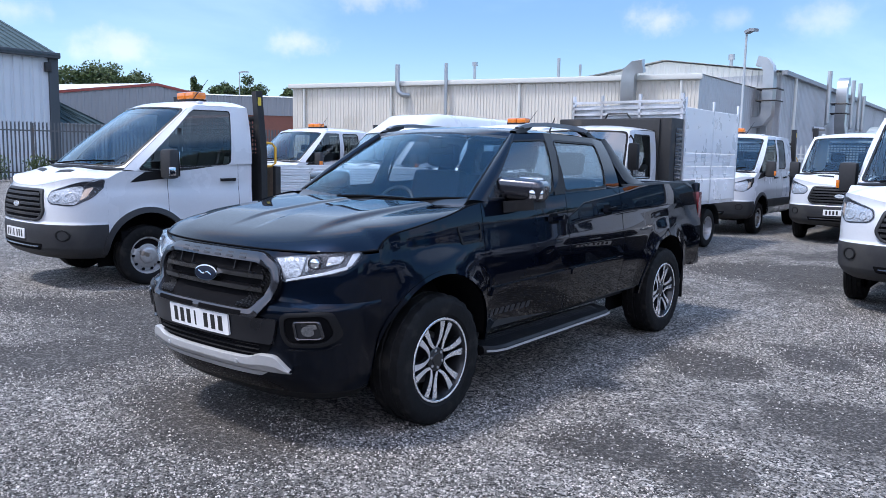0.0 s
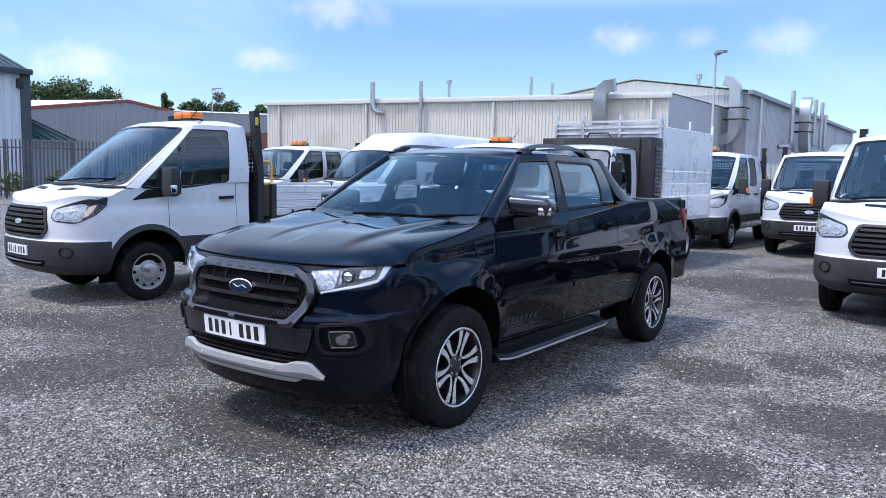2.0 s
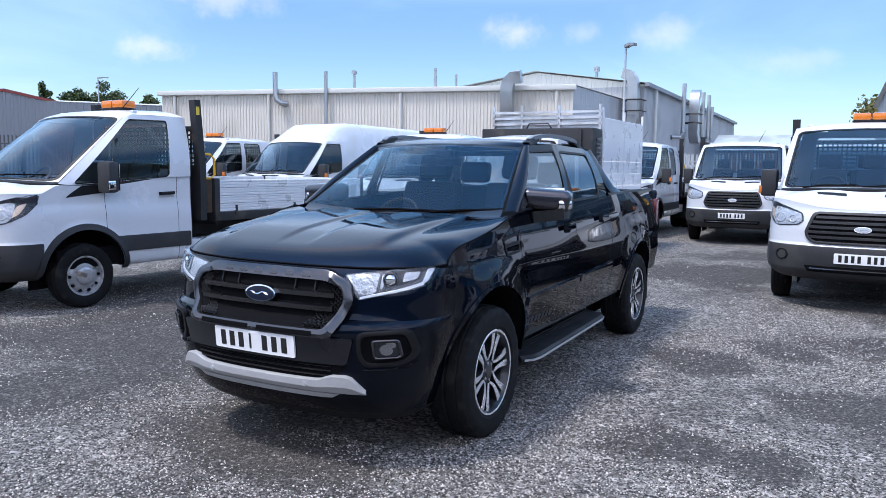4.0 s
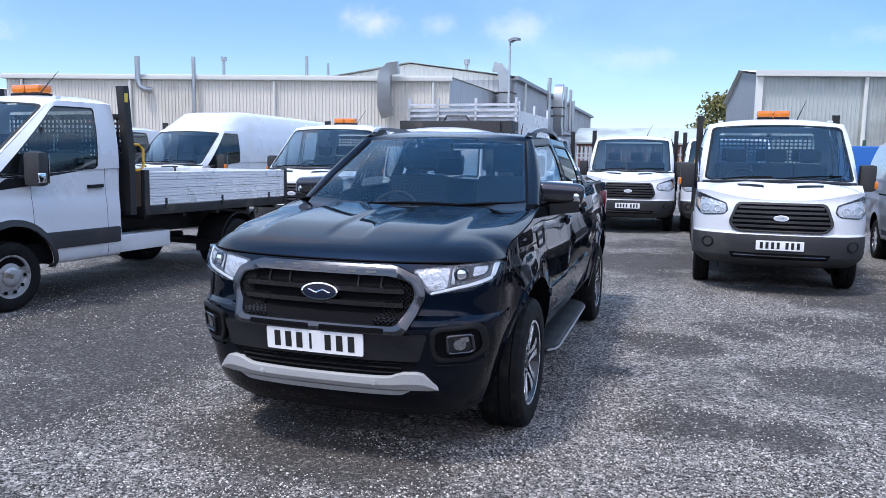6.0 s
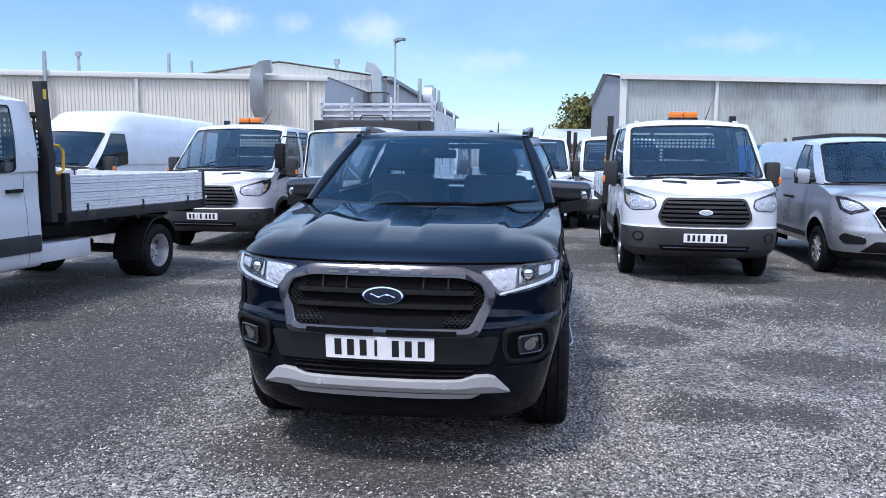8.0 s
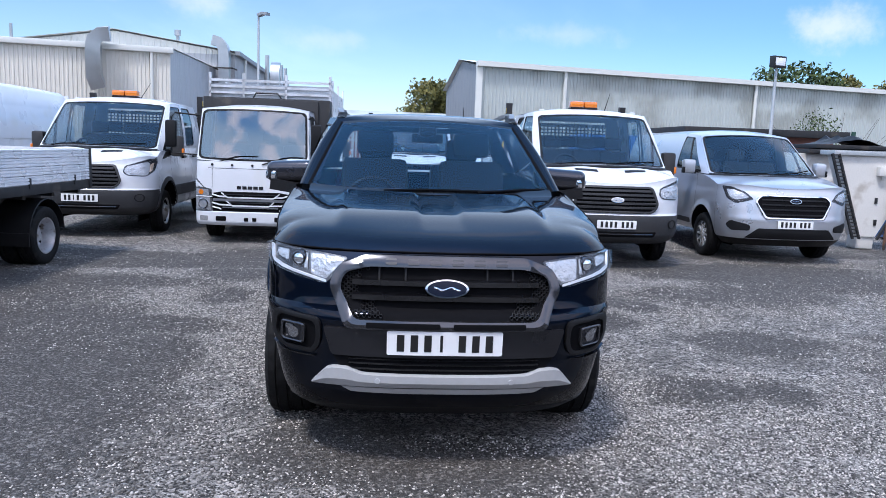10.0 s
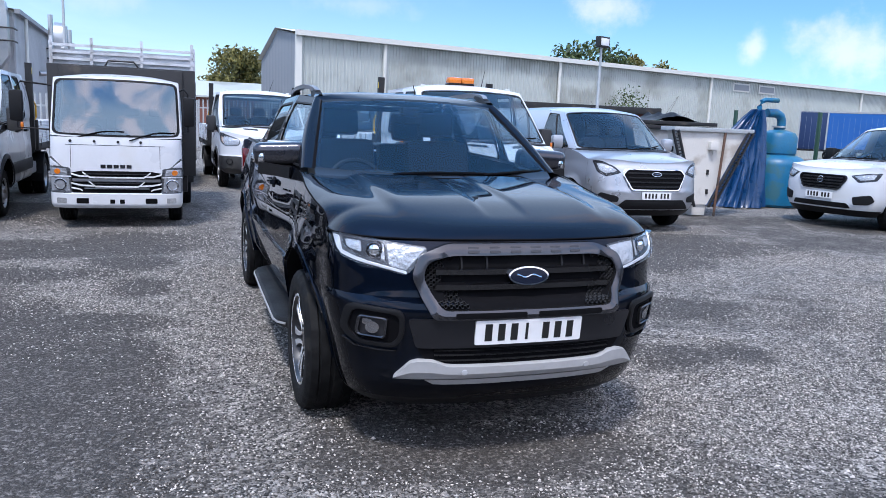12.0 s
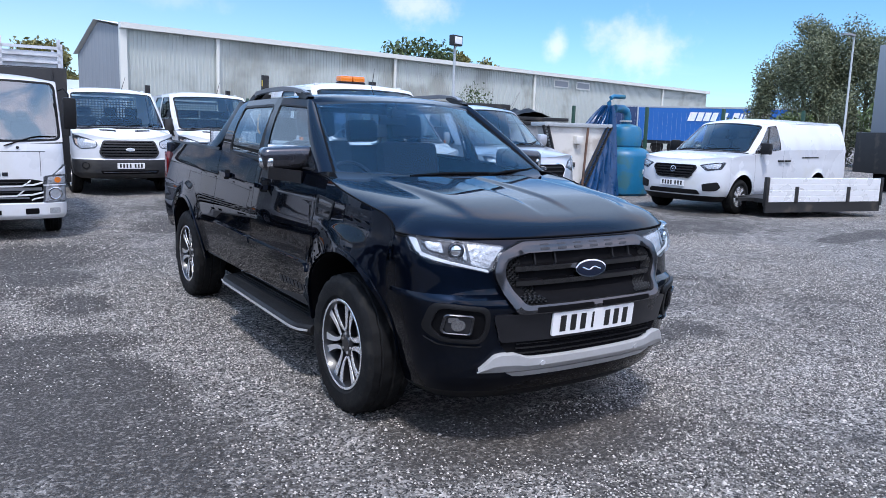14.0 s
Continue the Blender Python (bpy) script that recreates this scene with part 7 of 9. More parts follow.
def small_van(m, name, label, paint, sp, plate, category="van"):
    """A panel van with a low nose: front, sides, glazed cab, blind rear."""
    car = thing(name, label, category, m)
    end, wb = sp["end"], sp["wb"]
    s = Shell(sp["levels"], sp["y0"], sp["sill"], [(0, sp["hub"], sp["arch"]), (wb, sp["hub"], sp["arch"])], sp["shoulder"], [(-0.6, 1.0), (0.6, 1.012), (end, 1.0)], sp["mid"], sp["cowl"], power=sp.get("power", 2.5), flare=0.022, flare_w=0.09)
    z0, z1 = sp["levels"][0][0], sp["levels"][-1][0]
    bm = bmesh.new()
    s.nose(bm, sp["split"], z1, close=True)
    part("front_panel", bm, paint, car)
    bm = bmesh.new()
    s.nose(bm, sp["chin"], sp["split"])
    part("front_bumper", bm, paint, car)
    bm = bmesh.new()
    s.nose(bm, z0, sp["chin"])
    part("chin", bm, black_plastic, car)
    bm = bmesh.new()
    sheet(bm, s.bonnet_grid())
    part("bonnet", bm, paint, car)
    on = s.on_nose
    for sgn in (1, -1):
        for pname, a, b in (("front_wing", sp["y0"], sp["doors"][0] - 0.003), ("front_door", sp["doors"][0] + 0.003, sp["doors"][1] - 0.003), ("van_side", sp["doors"][1] + 0.003, end)):
            bm = bmesh.new()
            s.side(bm, sgn, a, b)
            part(pname, bm, paint, car)
        bm = bmesh.new()
        s.side(bm, sgn, sp["y0"] + 0.02, end - 0.02, inset=0.02)
        part("inner_shell", bm, dark_cavity, car)
        for which in range(len(s.arches)):
            bm = bmesh.new()
            s.liner(bm, sgn, which)
            part("arch_liner", bm, dark_cavity, car)
        side = s.on_side(sgn)
        bm = bmesh.new()
        pad(bm, side, rounded([(0.5, sp["sill"] + 0.09), (wb - 0.5, sp["sill"] + 0.09), (wb - 0.5, sp["sill"] + 0.17), (0.5, sp["sill"] + 0.17)], 0.02, 3), 0.008, 0.01)
        part("rubbing_strip", bm, grey_trim if sp.get("trim") else paint, car)
        bm = bmesh.new()
        hz = sp["handle"]
        for hy in (sp["doors"][1] - 0.13, sp["doors"][1] + 0.14):
            bar(bm, [side(hy - 0.09, hz, 0.004), side(hy - 0.08, hz, 0.032), side(hy + 0.08, hz, 0.032), side(hy + 0.09, hz, 0.004)], 0.022, 0.035)
        part("door_handle", bm, black_plastic, car)
        bm = bmesh.new()
        pad(bm, side, [(sp["doors"][1] + 0.75, hz + 0.05), (sp["doors"][1] + 1.5, hz + 0.05), (sp["doors"][1] + 1.5, hz + 0.075), (sp["doors"][1] + 0.75, hz + 0.075)], 0.004, 0.006, 2)
        part("slide_rail", bm, dark_cavity, car)
        c0 = sp["cols"][1][0]
        big_mirror(car, sgn, c0[0] + 0.06, c0[1] + 0.16, c0[2] + 0.10, 0.19, 0.22, sp.get("mirror", paint), black_plastic)
        fl = (lambda l: l) if sgn > 0 else mirror_loop
        bm = bmesh.new()
        hl = rounded(sp["lamp"], 0.025, 4)
        pad(bm, on, fl(hl), 0.004, 0.02, 5)
        lamp = part("headlamp", bm, lamp_dark, car)
        bm = bmesh.new()
        cx, cz = sum(p[0] for p in sp["lamp"]) / len(sp["lamp"]), sum(p[1] for p in sp["lamp"]) / len(sp["lamp"])
        pad(bm, on, fl([(cx + (a - cx) * 0.72, cz + (b - cz) * 0.6) for a, b in hl]), 0.010, 0.006, 3)
        part("reflector", bm, reflector, lamp)
        bm = bmesh.new()
        pad(bm, on, fl(hl), 0.022, 0.024, 5)
        part("lens", bm, lens_clear, lamp)
        bm = bmesh.new()
        pad(bm, on, fl(rounded(sp["fog"], 0.03, 4)), 0.012, 0.014, 5)
        part("fog_recess", bm, black_plastic, car)
        body, panes = pillars(sp["cols"], "bgbb", (0.025, 0, 0), 0.02, 0.92, 0.06, sgn)
        part("cab_side", body, paint, car)
        part("side_window", panes[0][0], glass_tint, car)
        part("window_rubber", panes[0][1], black_plastic, car)
        (b1, t1), (b2, t2) = sp["cols"][1], sp["cols"][2]
        rail = [Vector(b1).lerp(Vector(b2), 0.42).lerp(Vector(t1).lerp(Vector(t2), 0.20), v) + Vector((0.025 * 4 * v * (1 - v) - 0.010, 0, 0)) for v in (0.03, 0.3, 0.6, 0.9)]
        bm = bmesh.new()
        bar(bm, [(sgn * p.x, p.y, p.z) for p in rail], 0.022, 0.035, (0, 1, 0))
        part("window_divider", bm, black_plastic, car)
    go = rounded(sp["grille"], 0.04, 4)
    cx, cz = 0, sum(p[1] for p in sp["grille"]) / len(sp["grille"])
    gi = [(a * 0.955, cz + (b - cz) * 0.86) for a, b in go]
    bm = bmesh.new()
    rim_on(bm, on, go, gi, 0.026, 0.036)
    grille = part("grille_surround", bm, sp["grille_rim"], car)
    bm = bmesh.new()
    pad(bm, on, gi, 0.012, 0.012, 7)
    part("grille_backing", bm, dark_cavity, grille)
    zs = [p[1] for p in sp["grille"]]
    xw = max(p[0] for p in sp["grille"])
    for k in range(1, 5):
        z = min(zs) + (max(zs) - min(zs)) * k / 5
        bm = bmesh.new()
        sheet(bm, [[on(x, z - 0.012, 0.010), on(x, z - 0.008, 0.022), on(x, z + 0.008, 0.022), on(x, z + 0.012, 0.010)] for x in np.linspace(-xw * 0.84, xw * 0.84, 11)])
        part("grille_bar", bm, black_plastic, grille)
    badge(grille, on, 0.0, sp["badge"][0], sp["badge"][1], sp["badge"][2], 0.036, sp["badge"][3])
    bm = bmesh.new()
    pad(bm, on, rounded(sp["intake"], 0.03, 4), 0.014, 0.014, 7)
    part("lower_intake", bm, black_plastic, car)
    number_plate(car, on, 0, sp["plate_z"], plate, 0.52, 0.111, 0.03)
    cab_front(car, s, paint, *sp["screen"])
    base, top, base_mid, top_mid = sp["screen"]
    bm = bmesh.new()
    roof(bm, top, top_mid, sp["roof"], 0)
    part("roof", bm, paint, car)
    bm = bmesh.new()
    xb, zb = sp["cols"][-1][0][0], sp["cols"][-1][0][2]
    xt, zt = sp["cols"][-1][1][0], sp["cols"][-1][1][2]
    sheet(bm, [[Vector((u * x, end, z)) for u in (-1, 0, 1)] for x, z in ((xb, sp["sill"]), (xb, zb), (xt, zt), (xt * 0.9, zt + 0.06))])
    part("rear_door", bm, paint, car)
    bm = bmesh.new()
    box(bm, -xb + 0.05, xb - 0.05, -0.5, end - 0.05, sp["sill"] + 0.02, sp["sill"] + 0.2)
    part("floor_pan", bm, dark_cavity, car)
    bm = bmesh.new()
    sheet(bm, [[Vector((x * u, sp["doors"][1] + 0.06, z)) for u in (-1, 1)] for x, z in ((xb - 0.05, sp["sill"] + 0.2), (xb - 0.05, zb), (xt - 0.03, zt - 0.02))])
    part("bulkhead", bm, dark_cavity, car)
    van_interior(car, sp["doors"][1] - 0.25, sp["sill"] + 0.32, (sp["cowl"][0] + 0.25, base_mid[1] - 0.02), -0.38, w=0.78)
    wheels(car, sp["track"], sp["track"], wb, sp["R"], 0.215, (sp["wheel"], sp["wheel"]))
    return car


SILVER_VAN = dict(end=3.95, wb=2.93, y0=-0.45, sill=0.36, hub=0.36, arch=0.42, split=0.70, chin=0.36, doors=(0.32, 1.36), handle=1.02, track=0.86, R=0.335, wheel="van", trim=True,
              levels=[(0.26, -0.86, 0.82), (0.36, -0.95, 0.91), (0.48, -0.985, 0.95), (0.62, -0.985, 0.965), (0.72, -0.965, 0.968), (0.86, -0.94, 0.965), (0.97, -0.91, 0.96), (1.06, -0.865, 0.95)],
              shoulder=[(-0.45, 1.118), (-0.15, 1.198), (0.15, 1.245), (0.5, 1.27), (1.3, 1.31), (3.95, 1.33)], mid=[(-0.875, 1.088), (-0.80, 1.135), (-0.68, 1.172), (-0.45, 1.215), (-0.18, 1.246)], cowl=(-0.18, 0.10),
              cols=[((0.87, 0.10, 1.25), (0.745, 0.86, 1.845)), ((0.92, 0.26, 1.255), (0.775, 0.97, 1.87)), ((0.965, 1.24, 1.305), (0.80, 1.24, 1.89)), ((0.97, 1.40, 1.31), (0.80, 1.40, 1.89)), ((0.965, 3.95, 1.33), (0.80, 3.95, 1.89))],
              screen=((0.87, 0.10, 1.255), (0.745, 0.86, 1.845), (-0.18, 1.245), (0.74, 1.885)), roof=[(0.775, 0.97, 1.87, 0.06), (0.80, 1.25, 1.89, 0.075), (0.80, 2.5, 1.89, 0.085), (0.80, 3.85, 1.885, 0.08), (0.79, 3.95, 1.86, 0.07)],
              lamp=[(0.58, 0.93), (0.80, 0.86), (0.90, 0.93), (0.935, 1.11), (0.84, 1.10), (0.68, 1.03)], fog=[(0.62, 0.56), (0.86, 0.62), (0.90, 0.55), (0.84, 0.47), (0.62, 0.48)],
              grille=[(-0.50, 1.0), (0.50, 1.0), (0.57, 0.91), (0.43, 0.655), (-0.43, 0.655), (-0.57, 0.91)], grille_rim=chrome, badge=(0.92, 0.17, 0.07, badge_blue),
              intake=[(-0.68, 0.37), (0.68, 0.37), (0.52, 0.52), (-0.52, 0.52)], plate_z=0.585)
small_van(pose(2.04, 10.53, 0, 0, 0, -0.66), "silver_van", "silver panel van with chrome-edged grille, beside a white tipper", silver_paint, SILVER_VAN, "oooo ooo")
SMALL_VAN = dict(end=4.25, wb=2.98, y0=-0.42, sill=0.30, hub=0.34, arch=0.39, split=0.55, chin=0.33, doors=(0.42, 1.50), handle=0.98, track=0.80, R=0.325, wheel="trim", mirror=black_plastic,
             levels=[(0.22, -0.74, 0.78), (0.33, -0.84, 0.86), (0.45, -0.875, 0.90), (0.58, -0.875, 0.915), (0.72, -0.87, 0.92), (0.86, -0.845, 0.915), (0.98, -0.79, 0.905)],
             shoulder=[(-0.42, 1.045), (-0.1, 1.085), (0.3, 1.11), (0.7, 1.14), (1.5, 1.19), (4.25, 1.21)], mid=[(-0.80, 0.995), (-0.6, 1.06), (-0.3, 1.105), (0.08, 1.14)], cowl=(0.08, 0.34),
             cols=[((0.81, 0.34, 1.12), (0.68, 1.08, 1.665)), ((0.85, 0.47, 1.125), (0.705, 1.17, 1.69)), ((0.905, 1.40, 1.185), (0.735, 1.38, 1.715)), ((0.91, 1.55, 1.19), (0.735, 1.55, 1.72)), ((0.90, 4.25, 1.21), (0.73, 4.20, 1.72))],
             screen=((0.81, 0.34, 1.125), (0.68, 1.08, 1.665), (0.08, 1.145), (0.95, 1.71)), roof=[(0.705, 1.17, 1.69, 0.07), (0.735, 1.55, 1.72, 0.085), (0.735, 2.6, 1.73, 0.09), (0.73, 4.05, 1.715, 0.085), (0.72, 4.22, 1.67, 0.07)],
             lamp=[(0.50, 0.90), (0.64, 0.79), (0.86, 0.83), (0.89, 0.965), (0.76, 0.955)], fog=[(0.58, 0.55), (0.82, 0.60), (0.86, 0.50), (0.80, 0.43), (0.60, 0.42)],
             grille=[(-0.43, 0.90), (0.43, 0.90), (0.47, 0.84), (0.34, 0.65), (-0.34, 0.65), (-0.47, 0.84)], grille_rim=black_plastic, badge=(0.81, 0.11, 0.11, black_plastic),
             intake=[(-0.56, 0.355), (0.56, 0.355), (0.50, 0.44), (-0.50, 0.44)], plate_z=0.55)
small_van(pose(6.99, 10.42, 0, 0, 0, -83.4) @ Matrix.Scale(1.06, 4), "small_white_van", "small white panel van with black fog recesses, near a blue tank", white_paint, SMALL_VAN, "oooo ooo")


def box_lorry(m):
    """Forward-control lorry with a tool pod and a high-sided aluminium body."""
    car = thing("box_lorry", "white forward-control lorry with dark tool pod and high aluminium body", "lorry", m)
    wb = 2.40
    levels = [(0.27, -0.96, 0.80), (0.32, -1.0, 0.825), (0.46, -1.0, 0.83), (0.48, -0.975, 0.825), (0.80, -0.965, 0.825), (1.10, -0.95, 0.82), (1.20, -0.935, 0.815)]
    s = Shell(levels, -0.74, 0.42, [(0, 0.40, 0.44)], [(-0.74, 1.27), (0, 1.27), (0.35, 1.27)], [(-0.8, 1.0), (0.35, 1.0)], [(-1, 1.27), (0, 1.27)], (-0.9, -0.74), power=3.2)
    on = s.on_nose
    bm = bmesh.new()
    s.nose(bm, 0.27, 0.47)
    part("front_bumper", bm, white_paint, car)
    bm = bmesh.new()
    s.nose(bm, 0.47, 1.20)
    part("front_panel", bm, white_paint, car)
    base, top, base_mid, top_mid = (0.82, -0.76, 1.215), (0.785, -0.56, 1.965), (-0.935, 1.19), (-0.70, 1.985)
    bm = bmesh.new()
    rows = windscreen(bmesh.new(), base, top, base_mid, top_mid, bow=0.03)
    sheet(bm, [[p for p in rows[0]], [p + Vector((0, 0.004, 0.03)) for p in rows[0]]])
    part("screen_seal", bm, black_plastic, car)
    cab_front(car, s, white_paint, base, top, base_mid, top_mid, glass_bright, False)
    for x0, x1 in ((-0.56, 0.10), (0.16, 0.74)):
        arm = [(x0 + (x1 - x0) * k / 6, 1.172 + 0.115 * min(1, k / 3.5)) for k in range(7)]
        wiper(car, [(x, -0.965 + 0.17 * (x / 0.82) ** 2 + 0.31 * (z - 1.172), z) for x, z in arm])
    bm = bmesh.new()
    roof(bm, top, top_mid, [(0.785, -0.44, 1.98, 0.05), (0.775, -0.1, 1.99, 0.075), (0.775, 0.25, 1.99, 0.075), (0.77, 0.32, 1.97, 0.07)], 0)
    part("roof", bm, white_paint, car)
    cols = [((0.82, -0.76, 1.215), (0.785, -0.56, 1.965)), ((0.825, -0.66, 1.21), (0.785, -0.44, 1.98)), ((0.825, 0.12, 1.22), (0.775, 0.12, 1.98)), ((0.825, 0.32, 1.22), (0.775, 0.32, 1.98))]
    for sgn in (1, -1):
        bm = bmesh.new()
        s.side(bm, sgn, -0.74, 0.32)
        part("cab_lower_side", bm, white_paint, car)
        for which in range(len(s.arches)):
            bm = bmesh.new()
            s.liner(bm, sgn, which)
            part("arch_liner", bm, dark_cavity, car)
        body, panes = pillars(cols, "bgb", (0.015, 0, 0), 0.03, 0.92, 0.05, sgn)
        part("cab_side", body, white_paint, car)
        part("side_window", panes[0][0], glass_tint, car)
        part("window_rubber", panes[0][1], black_plastic, car)
        mx = 0.91 if sgn > 0 else 1.20
        bm = bmesh.new()
        tube(bm, [(sgn * 0.80, -0.62, 1.86), (sgn * (mx - 0.05), -0.70, 1.89), (sgn * mx, -0.70, 1.82), (sgn * mx, -0.70, 1.30), (sgn * 0.82, -0.64, 1.28)], 0.013, 6)
        arm = part("mirror_arm", bm, black_plastic, car)
        bm = bmesh.new()
        box(bm, sgn * (mx - 0.07), sgn * (mx + 0.09), -0.75, -0.65, 1.38, 1.78, 0.035)
        part("door_mirror", bm, black_plastic, arm)
        fl = (lambda l: l) if sgn > 0 else mirror_loop
        hl = rounded([(0.550, 0.470), (0.818, 0.470), (0.820, 0.925), (0.800, 0.945), (0.670, 0.815), (0.565, 0.800)], [0.02, 0.03, 0.01, 0.01, 0.03, 0.03], 4)
        bm = bmesh.new()
        pad(bm, on, fl(hl), 0.005, 0.02, 4)
        lamp = part("headlamp", bm, lamp_grey, car, "two-tier lamp cluster with bright reflectors")
        for name, loop, mt in (("reflector", [(0.575, 0.488), (0.800, 0.488), (0.803, 0.672), (0.585, 0.672)], reflector),
                               ("indicator_reflector", [(0.600, 0.705), (0.803, 0.705), (0.803, 0.795), (0.615, 0.790)], reflector),
                               ("lamp_blade", [(0.690, 0.818), (0.810, 0.818), (0.812, 0.920)], alu_bright),
                               ("lamp_trim", [(0.555, 0.678), (0.815, 0.678), (0.815, 0.696), (0.555, 0.696)], alu_bright)):
            bm = bmesh.new()
            pad(bm, on, fl(rounded(loop, 0.008, 2)), 0.012, 0.008, 3)
            part(name, bm, mt, lamp)
        for name, cx, cz, r, mt in (("lamp_bowl", 0.690, 0.580, 0.080, chrome), ("amber_bulb", 0.720, 0.750, 0.036, amber)):
            ring = [(sgn * (cx + r * math.cos(a)), cz + r * math.sin(a)) for a in (2 * math.pi * q / 18 for q in range(18))]
            bm = bmesh.new()
            if r > 0.05:
                rim_on(bm, on, ring, [(sgn * cx + (a - sgn * cx) * 0.74, cz + (b - cz) * 0.74) for a, b in ring], 0.020, 0.012)
            else:
                pad(bm, on, ring, 0.018, 0.010, 3)
            part(name, bm, mt, lamp)
        bm = bmesh.new()
        pad(bm, on, fl(hl), 0.026, 0.024, 4)
        part("lens", bm, lens_clear, lamp)
        for a, b in ((0.35, 0.50), (0.62, 0.74)):
            bm = bmesh.new()
            pad(bm, on, fl(rounded([(a, 0.335), (b, 0.335), (b, 0.405), (a, 0.405)], 0.012, 3)), 0.005, 0.006, 2)
            part("bumper_slot", bm, dark_cavity if a < 0.6 else reflector, car)
        bm = bmesh.new()
        pad(bm, on, fl([(0.03, 0.335), (0.09, 0.335), (0.09, 0.39), (0.03, 0.39)]), 0.005, 0.006, 2)
        part("bumper_slot", bm, dark_cavity, car)
    bm = bmesh.new()
    pad(bm, on, rounded([(-0.55, 0.475), (0.55, 0.475), (0.56, 0.74), (0.42, 0.765), (-0.42, 0.765), (-0.56, 0.74)], 0.015, 3), 0.005, 0.008, 4)
    gr = part("grille", bm, dark_cavity, car)

    def strip(name, line, mat, h=0.014):
        bm = bmesh.new()
        fine = [(a[0] + (b[0] - a[0]) * q / 4, a[1] + (b[1] - a[1]) * q / 4) for a, b in zip(line, line[1:]) for q in range(4)] + [line[-1]]
        sheet(bm, [[on(x, z - h, 0.008), on(x, z - h * 0.6, 0.026), on(x, z + h * 0.6, 0.026), on(x, z + h, 0.008)] for x, z in fine])
        part(name, bm, mat, gr)

    for end_x, end_z, low_x, low_z in ((0.42, 0.745, 0.33, 0.678), (0.345, 0.628, 0.265, 0.558)):
        strip("grille_bar", [(-end_x, end_z), (-low_x, low_z), (low_x, low_z), (end_x, end_z)], alu_bright, 0.012)
    strip("grille_slat", [(-0.38, 0.725), (0.38, 0.725)], gunmetal, 0.010)
    strip("grille_slat", [(-0.30, 0.605), (0.30, 0.605)], gunmetal, 0.010)
    strip("grille_panel", [(-0.54, 0.642), (0.54, 0.642)], rail_grey, 0.022)
    for q in (1, -1):
        strip("grille_wing", [(q * 0.555, 0.722), (q * 0.45, 0.692), (q * 0.34, 0.690)], alu_bright, 0.012)
        strip("grille_wing", [(q * 0.555, 0.600), (q * 0.44, 0.572), (q * 0.28, 0.566)], alu_bright, 0.012)
        strip("grille_wing", [(q * 0.555, 0.540), (q * 0.45, 0.520), (q * 0.42, 0.500)], alu_bright, 0.010)
    strip("grille_slat", [(-0.40, 0.535), (0.40, 0.535)], rail_grey, 0.010)
    for k in range(5):
        bm = bmesh.new()
        x = -0.20 + 0.080 * k
        pad(bm, on, [(x, 0.805), (x + 0.062, 0.805), (x + 0.062, 0.850), (x, 0.850)], 0.006, 0.007, 2)
        part("badge_bar", bm, gunmetal, car)
    for x in (-0.56, -0.27, 0.02, 0.30):
        bm = bmesh.new()
        pad(bm, on, [(x + 0.018 * math.cos(a), 1.152 + 0.018 * math.sin(a)) for a in (2 * math.pi * q / 12 for q in range(12))], 0.012, 0.012, 2)
        part("wiper_spindle", bm, black_plastic, car)
    bm = bmesh.new()
    for x in (-0.56, 0.54):
        sheet(bm, [[on(x - 0.003, z, 0.002), on(x + 0.003, z, 0.002)] for z in (0.80, 1.10)])
    sheet(bm, [[on(x, 1.10, 0.002), on(x, 1.106, 0.002)] for x in np.linspace(-0.62, 0.60, 15)])
    part("panel_gap", bm, dark_cavity, car)
    bm = bmesh.new()
    box(bm, -0.76, 0.76, -0.6, -0.2, 0.95, 1.22, 0.05)
    part("dashboard", bm, black_plastic, car)
    steering(car, -0.38, -0.22, 1.25, -40)
    for x in (-0.42, 0.1, 0.5):
        seat(car, x, 0.18, 0.70, 0.42, 0.66)
    bm = bmesh.new()
    box(bm, -0.80, 0.80, 0.29, 0.32, 0.5, 1.25)
    box(bm, -0.77, -0.5, 0.29, 0.32, 1.25, 2.0)
    box(bm, 0.5, 0.77, 0.29, 0.32, 1.25, 2.0)
    box(bm, -0.8, 0.8, -0.7, 0.3, 0.45, 0.6)
    part("cab_back", bm, dark_cavity, car)
    bm = bmesh.new()
    box(bm, -0.84, 0.84, 0.34, 0.38, 0.62, 2.18, 0.01)
    box(bm, -1.0, 1.02, 0.38, 0.86, 0.62, 2.20, 0.015)
    pod = part("tool_pod", bm, frame_black, car, "dark tool pod behind the cab")
    for k in range(16):
        bm = bmesh.new()
        z = 0.85 + 0.075 * k
        box(bm, 1.018, 1.032, 0.56, 0.82, z, z + 0.068, 0.004)
        part("shutter_slat", bm, gunmetal, pod)
    y0, y1 = 0.90, 3.45
    for sgn in (1, -1):
        dside = new("body_side")
        dside.parent = car
        tagged(dside, "high bright aluminium body side")
        for k, (za, zb) in enumerate(((0.84, 1.22), (1.23, 1.44), (1.445, 1.66), (1.665, 2.40))):
            bm = bmesh.new()
            n = {0: 1, 1: 3, 2: 3, 3: 1}[k]
            prof = []
            for i in range(n):
                h = (zb - za) / n
                prof += [(0.0, za + h * i + 0.002), (0.008, za + h * i + 0.008), (0.008, za + h * (i + 1) - 0.008), (0.0, za + h * (i + 1) - 0.002)]
            sheet(bm, [[Vector((sgn * (1.02 + a), y, z)) for a, z in prof] for y in (y0, y1)])
            part("plank", bm, alu_bright, dside, smooth=20)
